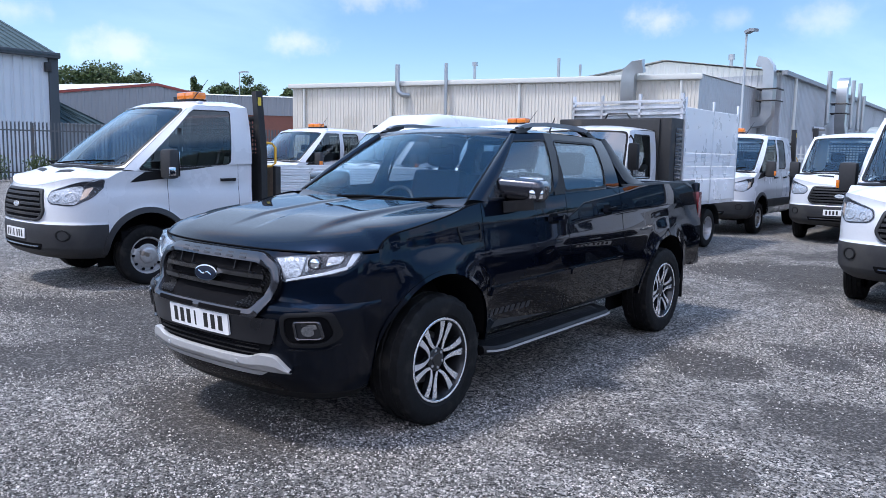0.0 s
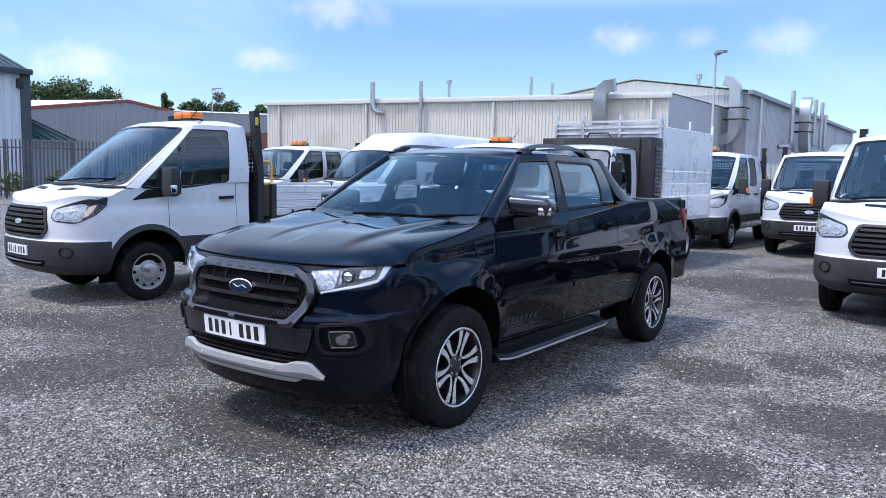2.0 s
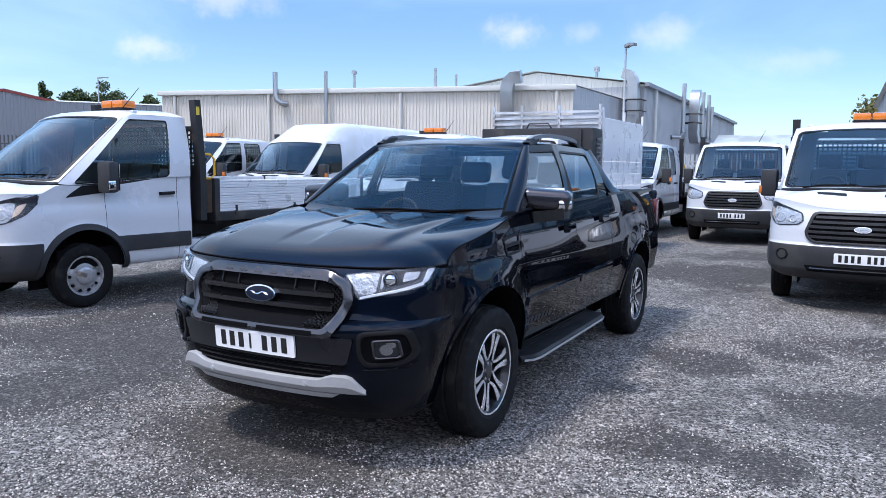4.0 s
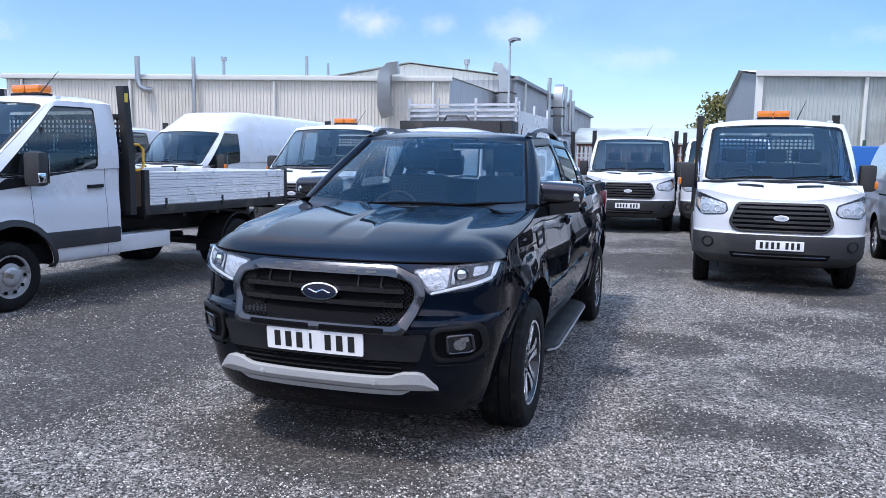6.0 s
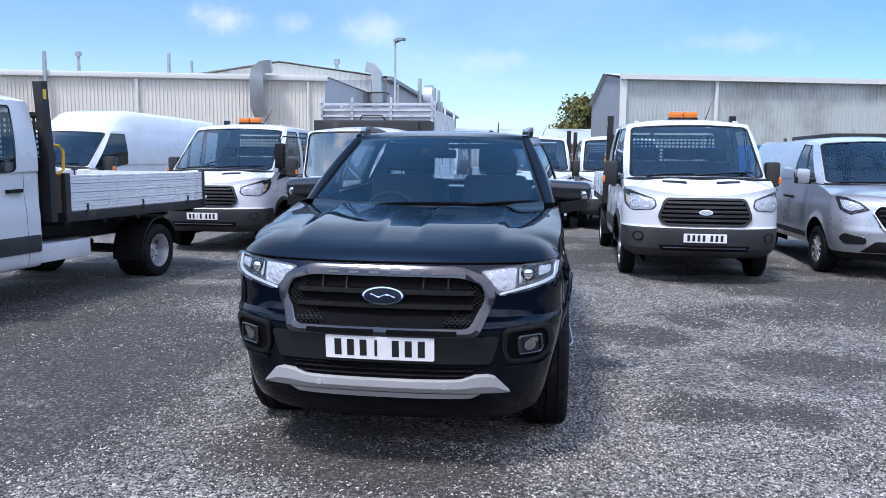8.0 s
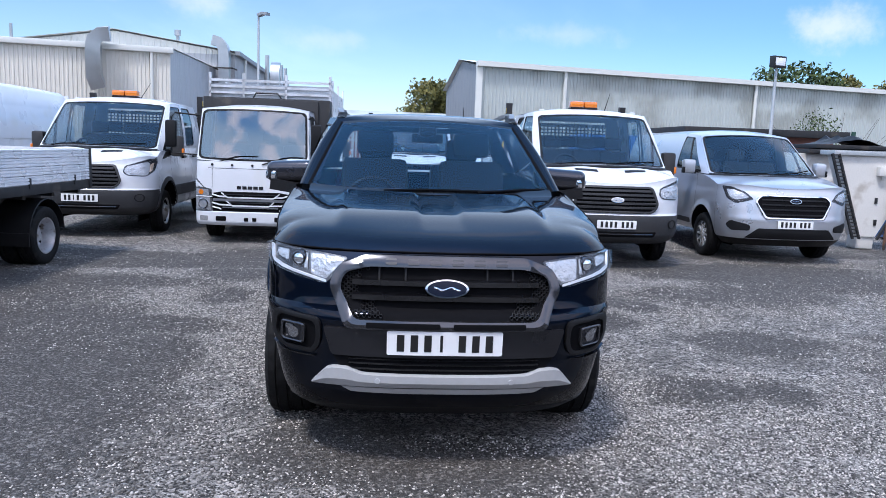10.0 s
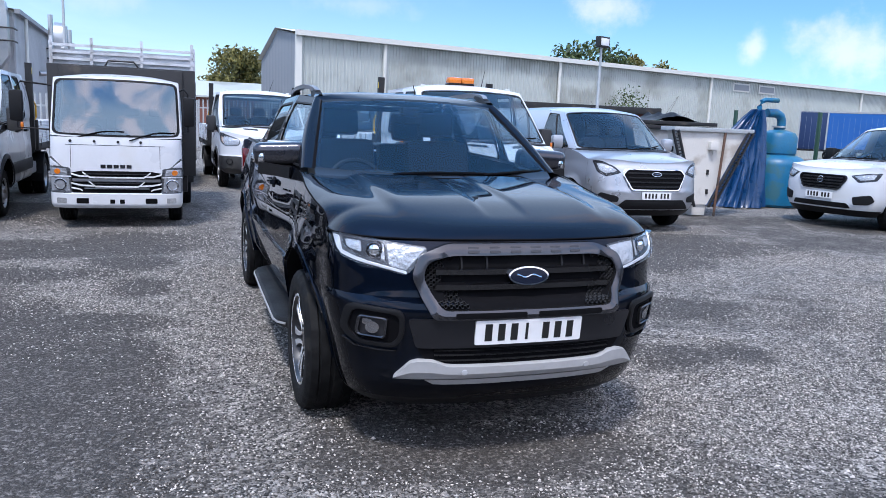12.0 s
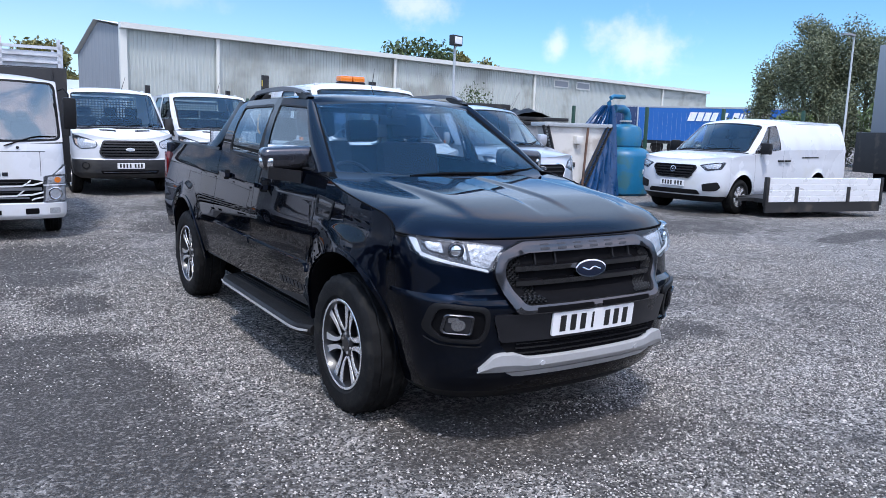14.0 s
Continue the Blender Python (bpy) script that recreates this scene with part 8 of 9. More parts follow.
        for y in (y0 + 0.02, (y0 + y1) / 2, y1 - 0.02):
            bm = bmesh.new()
            box(bm, sgn * 1.0, sgn * 1.034, y - 0.025, y + 0.025, 0.80, 2.56, 0.004)
            part("stake", bm, alu, dside)
    bm = bmesh.new()
    box(bm, -1.0, 1.0, y1 - 0.03, y1, 0.84, 2.4)
    box(bm, -1.0, 1.0, y0, y0 + 0.03, 0.84, 2.45)
    box(bm, -1.0, 1.0, y0, y1, 0.78, 0.86)
    part("body_floor", bm, alu, car)
    bm = bmesh.new()
    for z in (2.30, 2.40, 2.50):
        box(bm, -1.02, 1.02, y0 - 0.06, y0 - 0.02, z - 0.02, z + 0.02)
    for x in (-1.0, -0.45, 0.25, 0.98):
        box(bm, x - 0.02, x + 0.02, y0 - 0.06, y0 - 0.01, 2.2, 2.62)
    part("headboard_rack", bm, alu, car)
    bm = bmesh.new()
    tube(bm, [(-0.25, 0.6, 2.2), (-0.2, 0.6, 2.29), (0.15, 0.6, 2.29), (0.22, 0.6, 2.2)], 0.015, 6)
    part("roof_bracket", bm, frame_black, car)
    bm = bmesh.new()
    for x in (-0.36, 0.36):
        box(bm, x - 0.04, x + 0.04, 0.2, y1 - 0.1, 0.55, 0.72)
    tube(bm, [(-0.8, wb, 0.36), (0.8, wb, 0.36)], 0.06, 8)
    box(bm, 0.5, 0.9, 0.55, 1.3, 0.35, 0.62, 0.03)
    part("chassis", bm, frame_black, car)
    for sgn in (1, -1):
        bm = bmesh.new()
        arc = [math.pi * (0.02 + 0.96 * k / 16) for k in range(17)]
        sheet(bm, [[Vector((sgn * x, wb - 0.42 * math.cos(a), 0.36 + 0.42 * math.sin(a))) for a in arc] for x in (0.62, 1.0)])
        part("mudguard", bm, black_plastic, car)
    wheels(car, 0.72, 0.86, wb, 0.345, 0.195, ("dual", "dual"), True)


box_lorry(pose(-5.80, 11.40, 0, 0, 0, -0.8))


# ---- clutter by the far side of the yard ----
tarp_blue = material("blue_tarpaulin", (0.003, 0.036, 0.115), 0.32, vary=0.3, scale=6, bump=0.5, bump_scale=14)
tank_blue = material("blue_tank_paint", (0.008, 0.12, 0.24), 0.45, vary=0.15, scale=3, second=(0.03, 0.12, 0.16), amount=0.4)
hopper_white = material("off_white_panel", (0.62, 0.60, 0.56), 0.55, vary=0.08, scale=2, second=(0.42, 0.38, 0.33), amount=0.35)
rust = material("rusty_steel", (0.13, 0.07, 0.045), 0.8, vary=0.35, scale=9, second=(0.05, 0.04, 0.035), amount=0.5)
trailer_blue = material("blue_curtain", (0.012, 0.10, 0.36), 0.45, vary=0.1, scale=0.6, bump=0.2, bump_scale=1.5)
trailer_navy = material("navy_rear", (0.01, 0.03, 0.10), 0.4, vary=0.1)
sign_white = material("white_lettering", (0.75, 0.76, 0.78), 0.5)
post_green = material("dark_green_post", (0.015, 0.055, 0.035), 0.5)
fence_grey = material("weathered_fence_steel", (0.10, 0.105, 0.112), 0.6, metal=0.3, vary=0.2, scale=3, second=(0.12, 0.10, 0.085), amount=0.3)
pale_steel = material("galvanised_pale", (0.42, 0.44, 0.45), 0.5, metal=0.4, vary=0.15, scale=5)


def hopper(m):
    ob = thing("spreader_hopper", "off-white V-shaped hopper with dark ladder edges, standing beside a silver van", "hopper", m)
    bm = bmesh.new()
    prof = [(-0.80, 1.62), (0.80, 1.62), (0.02, 0.22), (-0.30, 0.22)]
    rings = [[Vector((x, y, z)) for x, z in prof] for y in (0, 0.34)]
    vs = sheet(bm, rings, True)
    bm.faces.new(vs[0])
    bm.faces.new(vs[1][::-1])
    part("hopper_body", bm, hopper_white, ob, smooth=0)
    bm = bmesh.new()
    box(bm, -0.90, 0.95, -0.06, 0.40, 1.62, 1.70, 0.01)
    part("top_rim", bm, pale_steel, ob)
    for sgn, foot in ((1, 0.0), (-1, 0.28)):
        bm = bmesh.new()
        for o in (0.02, 0.14):
            bar(bm, [(sgn * (0.80 + o), -0.05, 1.64), (sgn * (foot + o), -0.05, 0.18)], 0.03, 0.05, (0, 1, 0))
        lad = part("ladder_rail", bm, frame_black, ob)
        for k in range(24):
            t = k / 23
            bm = bmesh.new()
            x, z = 0.82 - (0.80 - foot) * t, 1.62 - 1.40 * t
            bar(bm, [(sgn * x, -0.06, z), (sgn * (x + 0.12), -0.06, z)], 0.025, 0.02)
            part("rung", bm, frame_black, lad)
    bm = bmesh.new()
    box(bm, -0.08, 0.10, -0.10, -0.002, 1.28, 1.44, 0.015)
    tube(bm, [(0.02, -0.05, 1.28), (0.02, -0.05, 1.2)], 0.02, 6)
    part("control_box", bm, hopper_white, ob)
    bm = bmesh.new()
    for x in (0.15,):
        tube(bm, [(x, -0.08, 0.0), (x, -0.08, 0.25), (x + 0.12, -0.05, 1.62)], 0.025, 6)
    part("prop", bm, rust, ob)
    bm = bmesh.new()
    box(bm, -0.30, 0.02, 0.03, 0.32, 0.0, 0.22, 0.02)
    part("base", bm, hopper_white, ob)
    for x, z in ((-0.06, 0.80), (-0.04, 0.42)):
        bm = bmesh.new()
        box(bm, x, x + 0.05, -0.02, 0.0, z, z + 0.10, 0.004)
        part("latch", bm, frame_black, ob)


hopper(pose(4.72, 11.75, 0, 0, 0, 0))


def tank(m):
    ob = thing("blue_tank", "blue painted steel pressure tank with a bent top pipe", "tank", m)
    bm = bmesh.new()
    lathe(bm, [(0.0, 0.0), (0.62, 0.0), (0.66, 0.05), (0.66, 0.95), (0.63, 1.05), (0.52, 1.14), (0.40, 1.18), (0.40, 1.22)], 36, "z")
    part("vessel", bm, tank_blue, ob)
    bm = bmesh.new()
    lathe(bm, [(0.40, 1.20), (0.42, 1.22), (0.42, 1.58), (0.36, 1.68), (0.20, 1.74), (0.12, 1.75), (0.12, 1.80)], 32, "z")
    part("dome", bm, tank_blue, ob)
    bm = bmesh.new()
    tube(bm, [(0.05, 0, 1.78), (0.05, 0, 1.95), (0.0, 0, 2.06), (-0.12, 0, 2.12), (-0.40, 0, 2.12)], 0.10, 12)
    part("elbow_pipe", bm, tank_blue, ob)
    bm = bmesh.new()
    lathe(bm, [(0.15, 1.80), (0.15, 1.84), (0.1, 1.84)], 20, "z")
    part("flange", bm, pale_steel, ob)
    bm = bmesh.new()
    box(bm, 0.02, 0.14, -0.675, -0.655, 0.55, 0.65)
    part("maker_label", bm, sign_white, ob)
    bm = bmesh.new()
    tube(bm, [(0.6, 0, 0.8), (0.85, 0, 0.8)], 0.08, 10)
    lathe_b = bmesh.new()
    lathe(lathe_b, [(0.0, 0.83), (0.15, 0.83), (0.15, 0.87), (0.0, 0.87)], 16)
    merge(bm, lathe_b, Matrix.Translation((0, 0, 0.8)))
    part("side_port", bm, tank_blue, ob)


tank(pose(8.15, 13.75, 0))


def tarp():
    ob = thing("covered_pipework", "blue tarpaulin draped in folds over a bent pipe", "tarpaulin", pose(6.95, 13.6, 0))
    rows = []
    for j in range(15):
        v = j / 14
        row = []
        for k in range(168):
            a = 2 * math.pi * k / 168
            fold = 0.15 * math.sin(9 * a + 2.2 * math.sin(2 * a)) * v**0.8 + 0.055 * math.sin(23 * a + 3 * v) + 0.025 * math.sin(41 * a - 6 * v)
            rx, ry = 0.10 + 0.62 * v**0.75, 0.08 + 0.5 * v**0.8
            x = 0.42 * (1 - v) + (rx + fold * 0.7) * math.cos(a) - 0.12 * v
            y = (ry + fold * 0.7) * math.sin(a)
            z = 2.18 * (1 - v) ** 1.15 + 0.03 * math.sin(5 * a) * v
            if math.cos(a) < -0.2 and v < 0.5:
                x -= 0.75 * v * -math.cos(a)
                z += 0.45 * v * -math.cos(a)
            row.append(Vector((x, y, max(z, 0.01))))
        rows.append(row)
    bm = bmesh.new()
    vs = sheet(bm, rows, True)
    bm.faces.new(vs[0])
    part("tarpaulin", bm, tarp_blue, ob, smooth=60)
    bm = bmesh.new()
    tube(bm, [(0.45, 0, 1.7), (0.45, 0, 2.25), (0.5, 0, 2.36), (0.6, 0, 2.40), (0.95, 0, 2.40)], 0.055, 10)
    part("bent_pipe", bm, tank_blue, ob)


tarp()


def scrap():
    ob = thing("stacked_panels", "dark framed panels stacked under a tarpaulin on a pale cabinet", "scrap stack", pose(6.6, 16.0, 0))
    bm = bmesh.new()
    box(bm, -1.2, 1.2, -0.2, 1.2, 0, 1.66, 0.02)
    part("cabinet", bm, hopper_white, ob)
    for k, z in enumerate((1.67, 1.78)):
        bm = bmesh.new()
        box(bm, -1.0 + 0.15 * k, 1.3, -0.4, 1.0, z, z + 0.09, 0.01)
        part("panel", bm, frame_black, ob)
    bm = bmesh.new()
    rows = []
    for j in range(9):
        y = -0.3 + 0.16 * j
        rows.append([Vector((-0.5 + 0.13 * k, y, 1.88 + 0.24 * max(0, 1 - abs(k - 5) / 5.0) ** 1.4 * (0.75 + 0.25 * math.sin(j * 1.9 + k)))) for k in range(11)])
    sheet(bm, rows)
    part("sheet_cover", bm, black_plastic, ob)
    cab = thing("dark_cabin", "low cabin with a dark flat roof behind the vans", "cabin", pose(6.3, 20.2, 0), kind="structure")
    bm = bmesh.new()
    box(bm, -1.6, 2.6, 0, 2.6, 0, 2.12)
    part("wall", bm, brick_red, cab)
    bm = bmesh.new()
    box(bm, -1.9, 2.9, -0.3, 2.9, 2.12, 2.32, 0.02)
    part("roof", bm, frame_black, cab)
    blue = thing("blue_cabin", "blue site cabin behind the parked tippers", "cabin", pose(2.75, 19.5, 0), kind="structure")
    bm = bmesh.new()
    box(bm, -1.1, 1.1, 0, 2.4, 0, 2.0, 0.05)
    part("body", bm, trailer_blue, blue)


scrap()


def low_trailer():
    ob = thing("dropside_trailer", "low flat trailer with aluminium dropsides and black frame", "trailer", pose(6.9, 8.75, 0, 0, 0, -12))
    L = 2.95
    bm = bmesh.new()
    box(bm, 0, L, 0, 1.9, 0.28, 0.36)
    box(bm, 0, L, -0.02, 0.04, 0.10, 0.30)
    for x in (0.0, L):
        box(bm, x - 0.03, x + 0.03, -0.04, 0.04, 0.22, 0.78, 0.006)
    box(bm, -0.4, 0.0, 0.3, 0.36, 0.30, 0.36)
    part("frame", bm, frame_black, ob)
    for side_y in (-0.02, 1.9):
        d = new("dropside")
        d.parent = ob
        for k in range(2):
            bm = bmesh.new()
            z0 = 0.30 + 0.235 * k
            sheet(bm, [[Vector((x, side_y - a, z0 + b)) for a, b in ((0, 0), (0.01, 0.006), (0.01, 0.111), (0.005, 0.116), (0.01, 0.121), (0.01, 0.225), (0, 0.232), (-0.02, 0.232), (-0.02, 0))] for x in (0.05, L - 0.05)], True)
            part("plank", bm, alu_bright, d, smooth=20)
        for x in (0.72, 2.05):
            bm = bmesh.new()
            box(bm, x - 0.04, x + 0.04, side_y - 0.03, side_y - 0.008, 0.30, 0.60, 0.006)
            part("hinge", bm, frame_black, d)
    for y in (0.55, 1.35):
        for x in (1.3, 1.9):
            bm, b = bmesh.new(), bmesh.new()
            lathe(b, [(0.0, -0.06), (0.17, -0.06), (0.19, -0.04), (0.19, 0.04), (0.17, 0.06), (0.0, 0.06)], 24)
            merge(bm, b, pose(x, y, 0.185, 0, 0, 90))
            part("wheel", bm, rubber, ob)
    lorry = thing("dark_lorry", "dark lorry body with a grey upper panel at the yard's edge", "lorry", pose(16.35, 10.7, 0, 0, 0, -20))
    bm = bmesh.new()
    box(bm, 0, 5, 0, 2.4, 0.55, 1.75, 0.03)
    part("lower_body", bm, frame_black, lorry)
    bm = bmesh.new()
    box(bm, 0.45, 5, 0.05, 2.35, 1.75, 4.35, 0.03)
    part("upper_body", bm, clad_blue, lorry)
    bm = bmesh.new()
    box(bm, 0.35, 0.50, -0.02, 0.12, 1.75, 4.4, 0.02)
    part("corner_post", bm, pale_steel, lorry)
    bm = bmesh.new()
    box(bm, 0.75, 1.6, 0.02, 0.05, 2.6, 3.2)
    part("sign", bm, red_trim, lorry)
    bm = bmesh.new()
    box(bm, 0.6, 4.8, 0.2, 2.2, 0.02, 0.55)
    part("running_gear", bm, dark_cavity, lorry)


low_trailer()


def curtain_trailer():
    a, b = Vector((38.3, 44.6)), Vector((46.6, 34.0))
    d = (b - a)
    ang = math.degrees(math.atan2(d.y, d.x))
    ob = thing("curtain_trailer", "blue curtain-sided lorry trailer with white lettering bars", "trailer", pose(a.x, a.y, 0, 0, 0, ang))
    L = d.length
    bm = bmesh.new()
    rows = []
    for k in range(60):
        x = 1.9 + (L - 1.9) * k / 59
        rows.append([Vector((x, -0.02 * math.sin(k * 1.3), z)) for z in (1.0, 2.2, 3.5)])
    sheet(bm, rows)
    part("curtain", bm, trailer_blue, ob)
    bm = bmesh.new()
    box(bm, 0, 1.85, 0.0, 2.5, 0.9, 3.6, 0.02)
    part("rear_door", bm, trailer_navy, ob)
    bm = bmesh.new()
    box(bm, -0.05, 0.05, -0.03, 0.05, 0.9, 3.65)
    box(bm, 1.82, 1.92, -0.05, 0.05, 0.9, 3.6)
    box(bm, 0, L, 0.0, 2.5, 3.52, 3.64)
    part("frame_rail", bm, pale_steel, ob)
    bm = bmesh.new()
    box(bm, 0, L, 0.1, 2.5, 0.75, 1.0)
    part("chassis", bm, frame_black, ob)
    for k in range(4):
        bm, b2 = bmesh.new(), bmesh.new()
        lathe(b2, [(0.0, -0.12), (0.48, -0.12), (0.5, -0.08), (0.5, 0.08), (0.48, 0.12), (0.0, 0.12)], 20)
        merge(bm, b2, pose(2.2 + 1.25 * k, 0.3, 0.5, 0, 0, 90))
        part("wheel", bm, rubber, ob)
    x = 5.6
    for w in (0.52, 0.42, 0.42, 0.40, 0.0, 0.30, 0.0, 0.42, 0.16, 0.30, 0.38, 0.42, 0.40):
        if not w:
            x += 0.3
            continue
        bm = bmesh.new()
        vs = [bm.verts.new(p) for p in ((x, -0.05, 2.55), (x + w, -0.05, 2.55), (x + w + 0.2, -0.05, 3.2), (x + 0.2, -0.05, 3.2))]
        bm.faces.new(vs)
        bmesh.ops.solidify(bm, geom=bm.faces[:], thickness=0.01)
        part("lettering_bar", bm, sign_white, ob)
        x += w + 0.1


curtain_trailer()


# ---- fences, posts, lamps ----
def palisade(name, label, a, b, h, mat, pitch=0.16, w=0.07):
    a, b = Vector((*a, 0)), Vector((*b, 0))
    d = b - a
    L = d.length
    ob = thing(name, label, "fence", Matrix.Translation(a) @ Matrix.Rotation(math.atan2(d.y, d.x), 4, "Z"), kind="structure")
    bm = bmesh.new()
    rows = [[Vector((x, y, z)) for x, y in ((-w / 2, 0.012), (-w / 4, 0), (w / 4, 0), (w / 2, 0.012))] for z in (0.05, h - 0.12)]
    rows.append([Vector((x, y, h - q)) for x, y, q in ((-w * 0.5, 0.012, 0.02), (-w / 4, 0, 0.08), (w / 4, 0, 0.08), (w * 0.5, 0.012, 0.02))])
    sheet(bm, rows)
    first = part("pale", bm, mat, ob, smooth=0)
    n = int(L / pitch)
    for k in range(1, n):
        o = new("pale", first.data)
        o.parent, o.location = ob, (k * pitch, 0, 0)
    bm = bmesh.new()
    for z in (0.4, h - 0.45):
        box(bm, 0, L, 0.02, 0.06, z - 0.03, z + 0.03)
    part("rail", bm, mat if mat is not pale_steel else pale_steel, ob)
    for k in range(int(L / 2.75) + 1):
        bm = bmesh.new()
        box(bm, k * 2.75 - 0.05, k * 2.75 + 0.05, 0.03, 0.12, 0, h - 0.1)
        part("post", bm, mat, ob)


palisade("palisade_fence", "weathered grey steel palisade fence", (-38.8, 11.0), (-31.5, 27.0), 2.75, fence_grey)
palisade("palisade_fence", "grey steel palisade fence behind the yard", (-9.5, 38.4), (1.5, 38.4), 2.35, pale_steel, 0.2)
palisade("palisade_fence", "grey steel palisade fence behind the back row", (-12.5, 26.5), (-4.8, 26.5), 2.1, pale_steel, 0.16)


def mesh_fence():
    ob = thing("mesh_fence", "wire mesh fence on dark green posts", "fence", kind="structure")
    a, b = Vector((4.0, 30.5)), Vector((20.4, 13.8))
    d = (b - a).normalized()
    L = (b - a).length
    n = int(L / 2.6)
    for k in range(n + 1):
        p = a + d * 2.6 * k
        bm = bmesh.new()
        box(bm, p.x - 0.05, p.x + 0.05, p.y - 0.05, p.y + 0.05, 0, 2.45, 0.01)
        part("post", bm, post_green, ob)
    bm = bmesh.new()
    for k in range(int(L / 0.16)):
        p = a + d * 0.16 * k
        q = Vector((p.x, p.y, 0))
        e = Vector((d.x, d.y, 0)) * 0.0015
        bm.faces.new([bm.verts.new(v) for v in (q - e, q + e, q + e + Vector((0, 0, 2.3)), q - e + Vector((0, 0, 2.3)))])
    tagged(part("wires", bm, pale_steel, ob, smooth=0), kind="stuff")


mesh_fence()


def lamp_post(x, y, h, label, reach=(0.5, -0.2), flood=False, r=0.06):
    ob = thing("flood_lamp" if flood else "street_lamp", label, "lamp post", pose(x, y, 0))
    bm = bmesh.new()
    tube(bm, [(0, 0, 0), (0, 0, 1.2), (0, 0, 1.25), (0, 0, h)], [r * 1.5, r * 1.5, r, r * 0.7], 10)
    part("pole", bm, pale_steel, ob)
    bm = bmesh.new()
    if flood:
        box(bm, -0.22, 0.22, -0.12, 0.05, h, h + 0.30, 0.02, pose(0, 0, 0, 0, 0, 20))
        part("floodlight", bm, frame_black, ob)
        bm = bmesh.new()
        box(bm, -0.17, 0.17, -0.135, -0.12, h + 0.05, h + 0.25, 0.005, pose(0, 0, 0, 0, 0, 20))
        part("lens", bm, sign_white, ob)
    else:
        bar(bm, [(0, 0, h), (reach[0] * 0.5, reach[1] * 0.5, h + 0.06), (reach[0], reach[1], h + 0.04)], 0.22, 0.09)
        part("lantern", bm, clad_blue, ob)


lamp_post(-8.18, 25.93, 5.66, "tall grey street lamp beyond the parked row", (0.34, -0.14), r=0.05)
lamp_post(6.45, 19.1, 3.9, "grey pole with a square floodlight", flood=True, r=0.05)
lamp_post(32.0, 22.0, 6.6, "tall grey street lamp in front of the trees", (-0.7, 0.2))
lamp_post(-56.0, 42.0, 8.3, "distant street lamp above the sheds", (0.8, 0.3))


# ---- trees ----
def leaf_material(name, a, b):
    m = bpy.data.materials.new(name)
    m.use_nodes = True
    t = m.node_tree
    n, link = t.nodes, t.links
    p = n["Principled BSDF"]
    geo, ramp = n.new("ShaderNodeNewGeometry"), n.new("ShaderNodeValToRGB")
    ramp.color_ramp.elements[0].color, ramp.color_ramp.elements[1].color = (*a, 1), (*b, 1)
    link.new(geo.outputs["Random Per Island"], ramp.inputs[0])
    link.new(ramp.outputs[0], p.inputs["Base Color"])
    p.inputs["Roughness"].default_value = 0.6
    p.inputs["Transmission Weight"].default_value = 0.0
    return m


leaf_green = leaf_material("green_leaves", (0.022, 0.042, 0.012), (0.085, 0.12, 0.03))
leaf_birch = leaf_material("grey_green_leaves", (0.050, 0.065, 0.036), (0.20, 0.22, 0.125))
leaf_yellow = leaf_material("yellowing_leaves", (0.05, 0.06, 0.015), (0.22, 0.19, 0.05))
bark = material("bark", (0.09, 0.075, 0.06), 0.9, vary=0.35, scale=8, bump=0.5, bump_scale=20)


def leaves(blobs, count, size, seed, droop=0.0):
    """Small leaf clumps scattered through ellipsoids (x, y, z, rx, ry, rz)."""
    rng = np.random.default_rng(seed)
    w = np.array([b[3] * b[4] * b[5] for b in blobs]) ** 0.7
    pick = rng.choice(len(blobs), count, p=w / w.sum())
    B = np.array(blobs)[pick]
    d = rng.normal(size=(count, 3))
    d /= np.linalg.norm(d, axis=1)[:, None]
    r = rng.random(count) ** 0.42
    c = B[:, :3] + d * B[:, 3:] * r[:, None] * (0.8 + 0.35 * rng.random(count))[:, None]
    c[:, 2] -= droop * rng.random(count) ** 2
    u = rng.normal(size=(count, 3))
    u /= np.linalg.norm(u, axis=1)[:, None]
    v = np.cross(u, rng.normal(size=(count, 3)))
    v /= np.linalg.norm(v, axis=1)[:, None]
    s = size * rng.uniform(0.5, 1.3, count)[:, None]
    verts = np.stack([c - u * s, c + v * s * 0.5, c + u * s, c - v * s * 0.5], 1).reshape(-1, 3)
    faces = np.arange(count * 4).reshape(-1, 4)
    me = bpy.data.meshes.new("crown")
    me.from_pydata(verts.tolist(), [], faces.tolist())
    return me


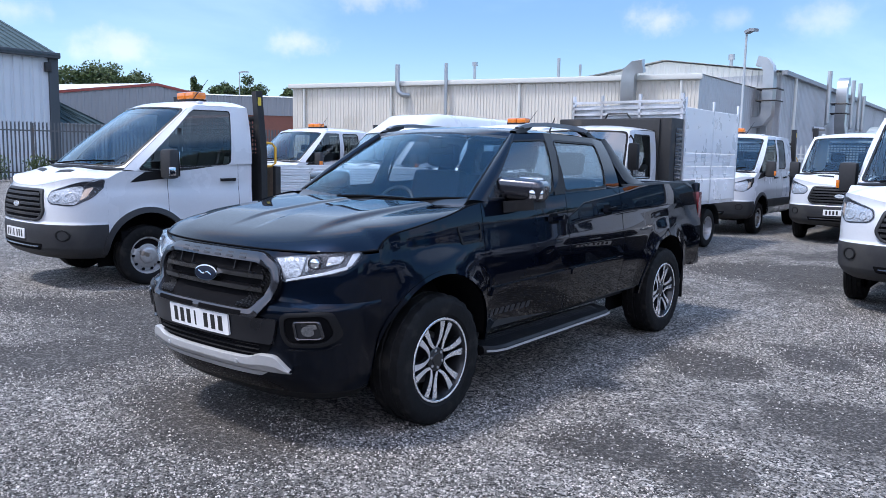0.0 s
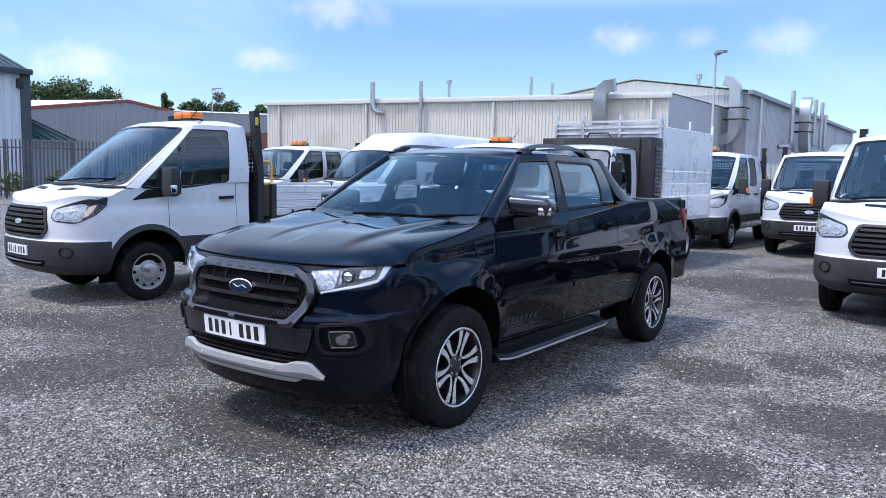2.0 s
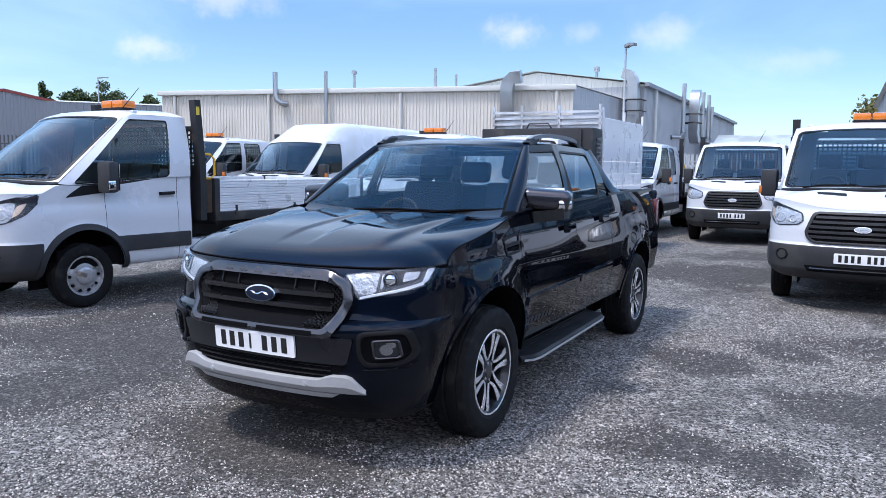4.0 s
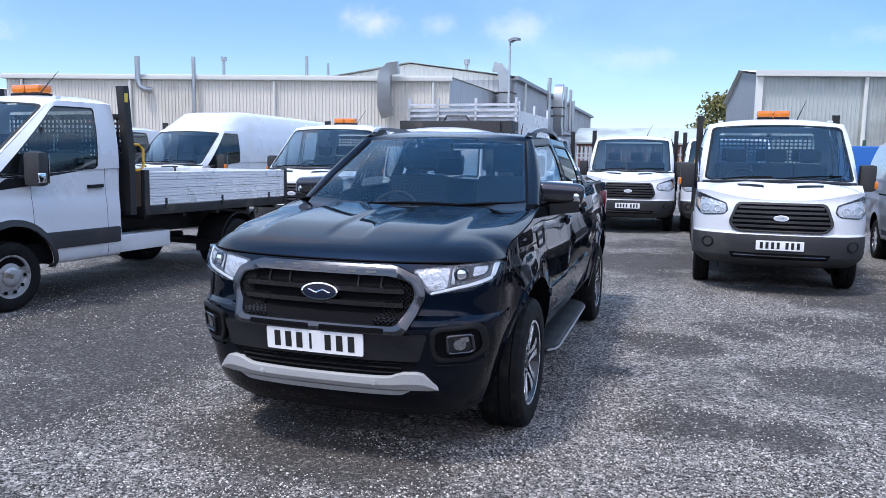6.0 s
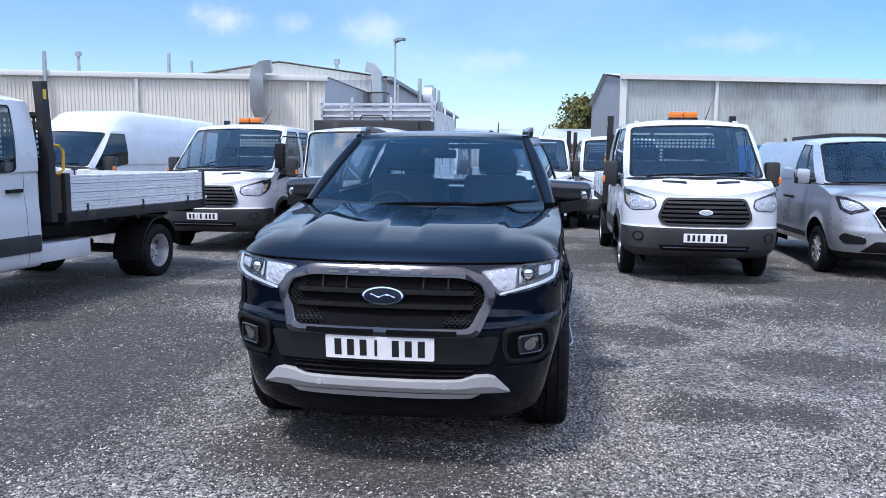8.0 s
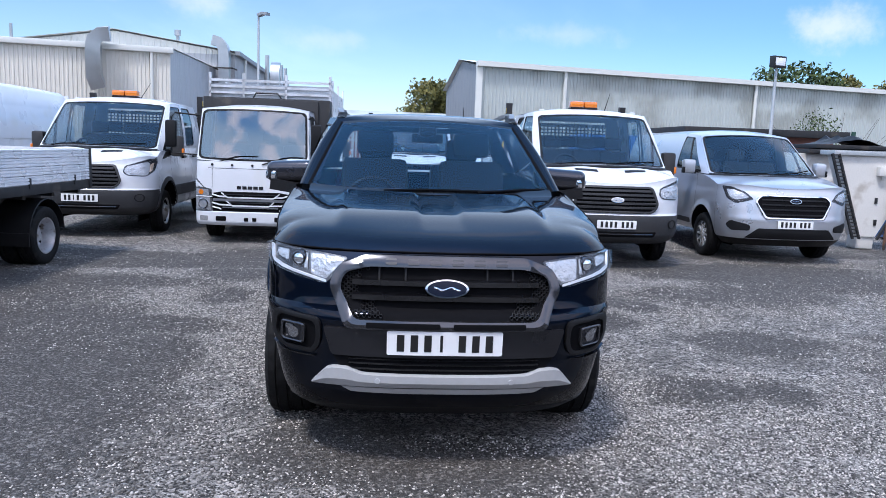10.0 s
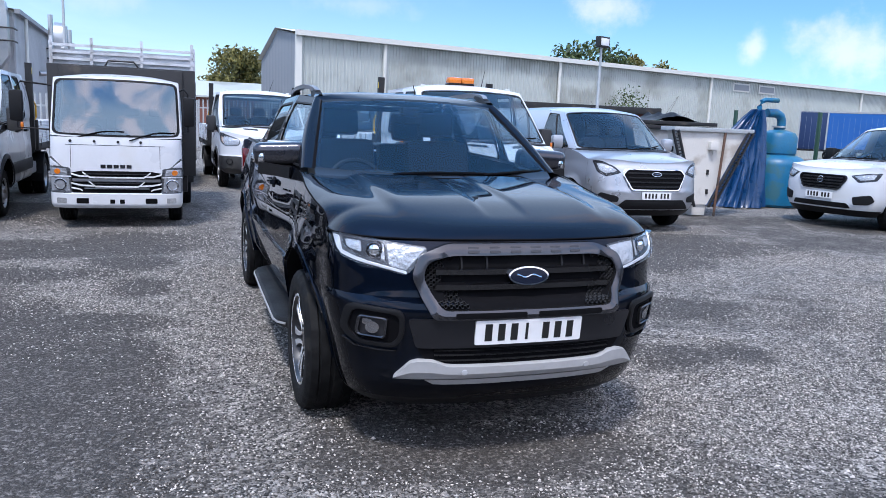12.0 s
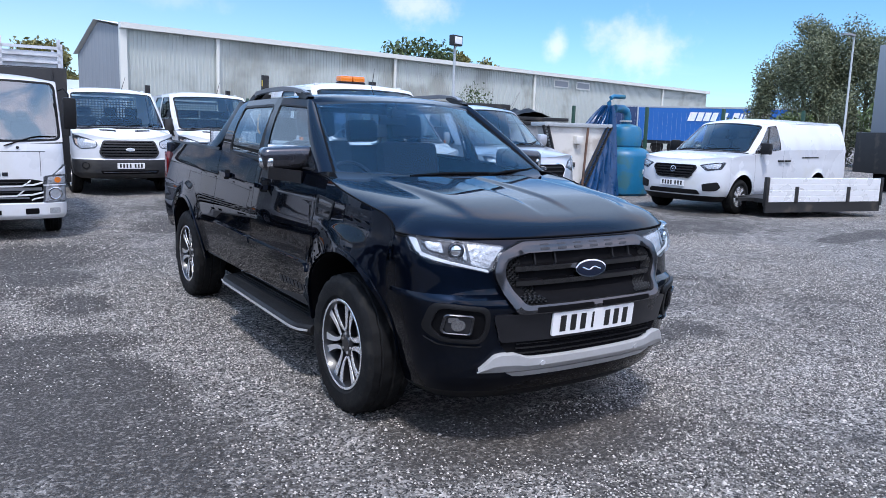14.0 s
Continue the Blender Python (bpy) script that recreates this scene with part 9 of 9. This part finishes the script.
def tree(name, label, x, y, h, spread, mat, seed, count=5000, size=0.16, low=0.3, droop=0.0):
    rng = random.Random(seed)
    ob = thing(name, label, "tree", pose(x, y, 0))
    bm = bmesh.new()
    tube(bm, [(0, 0, 0), (0.05, 0.02, h * 0.25), (-0.05, 0.06, h * 0.55), (0.02, 0, h * 0.85)], [0.035 * h * 0.7, 0.028 * h * 0.7, 0.018 * h * 0.7, 0.01], 8)
    blobs = []
    for k in range(24):
        a = rng.uniform(0, 6.28)
        z = h * rng.uniform(low + 0.08, 0.9)
        f = spread * (1.0 - 0.65 * abs(z / h - (low + 0.3)) / (0.9 - low)) * rng.uniform(0.35, 0.85)
        q = spread * rng.uniform(0.30, 0.48)
        squat = rng.uniform(0.6, 0.9)
        blobs.append((f * math.cos(a), f * math.sin(a), z, q * 0.62, q * 0.62, q * squat * 1.2) if droop else (f * math.cos(a), f * math.sin(a), z, q, q, q * squat))
        tube(bm, [(0, 0.04, z * 0.6), (f * 0.5 * math.cos(a), f * 0.5 * math.sin(a), z * 0.85), (f * math.cos(a), f * math.sin(a), z)], [0.012 * h * 0.6, 0.006 * h * 0.6, 0.004], 5)
    blobs.append((0, 0, h * 0.93, spread * 0.3, spread * 0.3, h * 0.07))
    part("trunk", bm, bark, ob)
    me = leaves(blobs, count, size, seed, droop)
    me.materials.append(mat)
    crown = new("crown", me)
    crown.parent = ob


tree("tree", "rounded autumn tree with yellowing leaves beyond the yard", 0.6, 77.8, 8.0, 3.4, leaf_yellow, 3, 7000, 0.22, 0.25)
tree("birch_tree", "tall drooping birch with grey-green leaves", 35.7, 26.7, 8.5, 3.4, leaf_birch, 5, 80000, 0.075, 0.0, 2.0)
tree("birch_tree", "tall drooping birch with grey-green leaves, beside a street lamp", 37.2, 23.9, 7.3, 4.0, leaf_birch, 6, 80000, 0.075, 0.0, 2.0)
tree("tree", "dark green tree behind the long shed", 28.6, 58.1, 9.1, 3.6, leaf_green, 7, 5000, 0.22, 0.4)
tree("tree", "yellowing tree behind the long shed", 33.5, 59.8, 8.5, 2.0, leaf_yellow, 8, 3000, 0.2, 0.4)
tree("tree", "yellowing tree behind the long shed", 40.1, 64.9, 8.7, 2.0, leaf_yellow, 9, 2500, 0.2, 0.5)
for k, (x, y, h, sp) in enumerate(((-94.5, 42.0, 10.8, 4.0), (-92.6, 44.9, 11.2, 3.8), (-91.4, 47.3, 11.5, 3.8), (-90.4, 49.2, 12.0, 4.0), (-89.0, 51.6, 11.2, 3.2), (-85.5, 57.2, 10.8, 1.5), (-83.4, 60.3, 10.3, 2.2), (-81.7, 62.5, 11.3, 2.8), (-78.5, 66.5, 10.0, 2.0))):
    tree("tree", "dark green tree in the distance behind sheds", x, y, h, sp, leaf_green, 20 + k, 8000, 0.19, 0.3)


def bush(x, y, h, w, mat, seed, label, count=1800, size=0.09):
    ob = thing("bush", label, "bush", pose(x, y, 0))
    rng = random.Random(seed)
    me = leaves([(rng.uniform(-w, w) * 0.7, rng.uniform(-0.5, 0.5), h * rng.uniform(0.3, 0.8), w * 0.4, 0.6, h * 0.3) for _ in range(8)], count, size, seed)
    me.materials.append(mat)
    o = new("foliage", me)
    o.parent = ob
    for k in range(9):
        a = rng.uniform(-1, 1)
        bm = bmesh.new()
        tube(bm, [(a * 0.4 * w, 0, 0), (a * 0.7 * w, rng.uniform(-0.2, 0.2), h * 0.6), (a * w, rng.uniform(-0.3, 0.3), h * rng.uniform(0.75, 1.05))], [0.018, 0.011, 0.004], 5)
        part("stem", bm, bark, ob)


bush(11.0, 24.0, 3.0, 2.2, leaf_green, 31, "straggly dark green bush against the shed", 6500, 0.055)
bush(28.0, 24.0, 2.3, 3.5, leaf_green, 32, "dark green hedge under the birches", 6000, 0.12)
bush(31.5, 19.5, 3.0, 3.2, leaf_green, 33, "dark green hedge under the birches", 6000, 0.12)
bush(33.0, 25.0, 2.8, 3.5, leaf_green, 34, "dark green hedge under the birches", 6000, 0.12)
for k, (x, y) in enumerate(((-36.6, 14.3), (-35.9, 16.3), (-35.2, 17.8))):
    bush(x, y, 1.3, 0.7, leaf_green, 41 + k, "dry weeds at the foot of the fence", 500, 0.07)


def distance():
    low = thing("brick_works", "low brick building with a pale green sheet roof, far beyond the fence", "building", pose(-3.0, 69.0, 0), kind="structure")
    bm = bmesh.new()
    box(bm, -9, 9, 0, 8, 0, 3.1)
    part("wall", bm, brick_red, low)
    bm = bmesh.new()
    sheet(bm, [[Vector((x, y, z)) for x in (-9.4, 9.4)] for y, z in ((-0.4, 3.05), (-0.4, 3.2), (4, 4.6), (8.4, 3.1))])
    part("roof", bm, clad_green, low)
    rng = np.random.default_rng(77)
    blobs = []
    for k in range(90):
        a = radians(rng.uniform(38, 105))
        r = rng.uniform(150, 190)
        h = rng.uniform(3.0, 6.0)
        blobs.append((-4 + r * math.sin(a), r * math.cos(a), h * 0.5, 5, 5, h * 0.55))
    for k in range(60):
        a = radians(rng.uniform(-100, -66))
        r = rng.uniform(110, 140)
        h = rng.uniform(4.0, 7.0)
        blobs.append((r * math.sin(a), r * math.cos(a), h * 0.5, 5, 5, h * 0.55))
    me = leaves(blobs, 26000, 0.9, 5)
    me.materials.append(leaf_green)
    tagged(new("far_woods", me), "dark line of far trees on the horizon", "woods", kind="stuff")


distance()
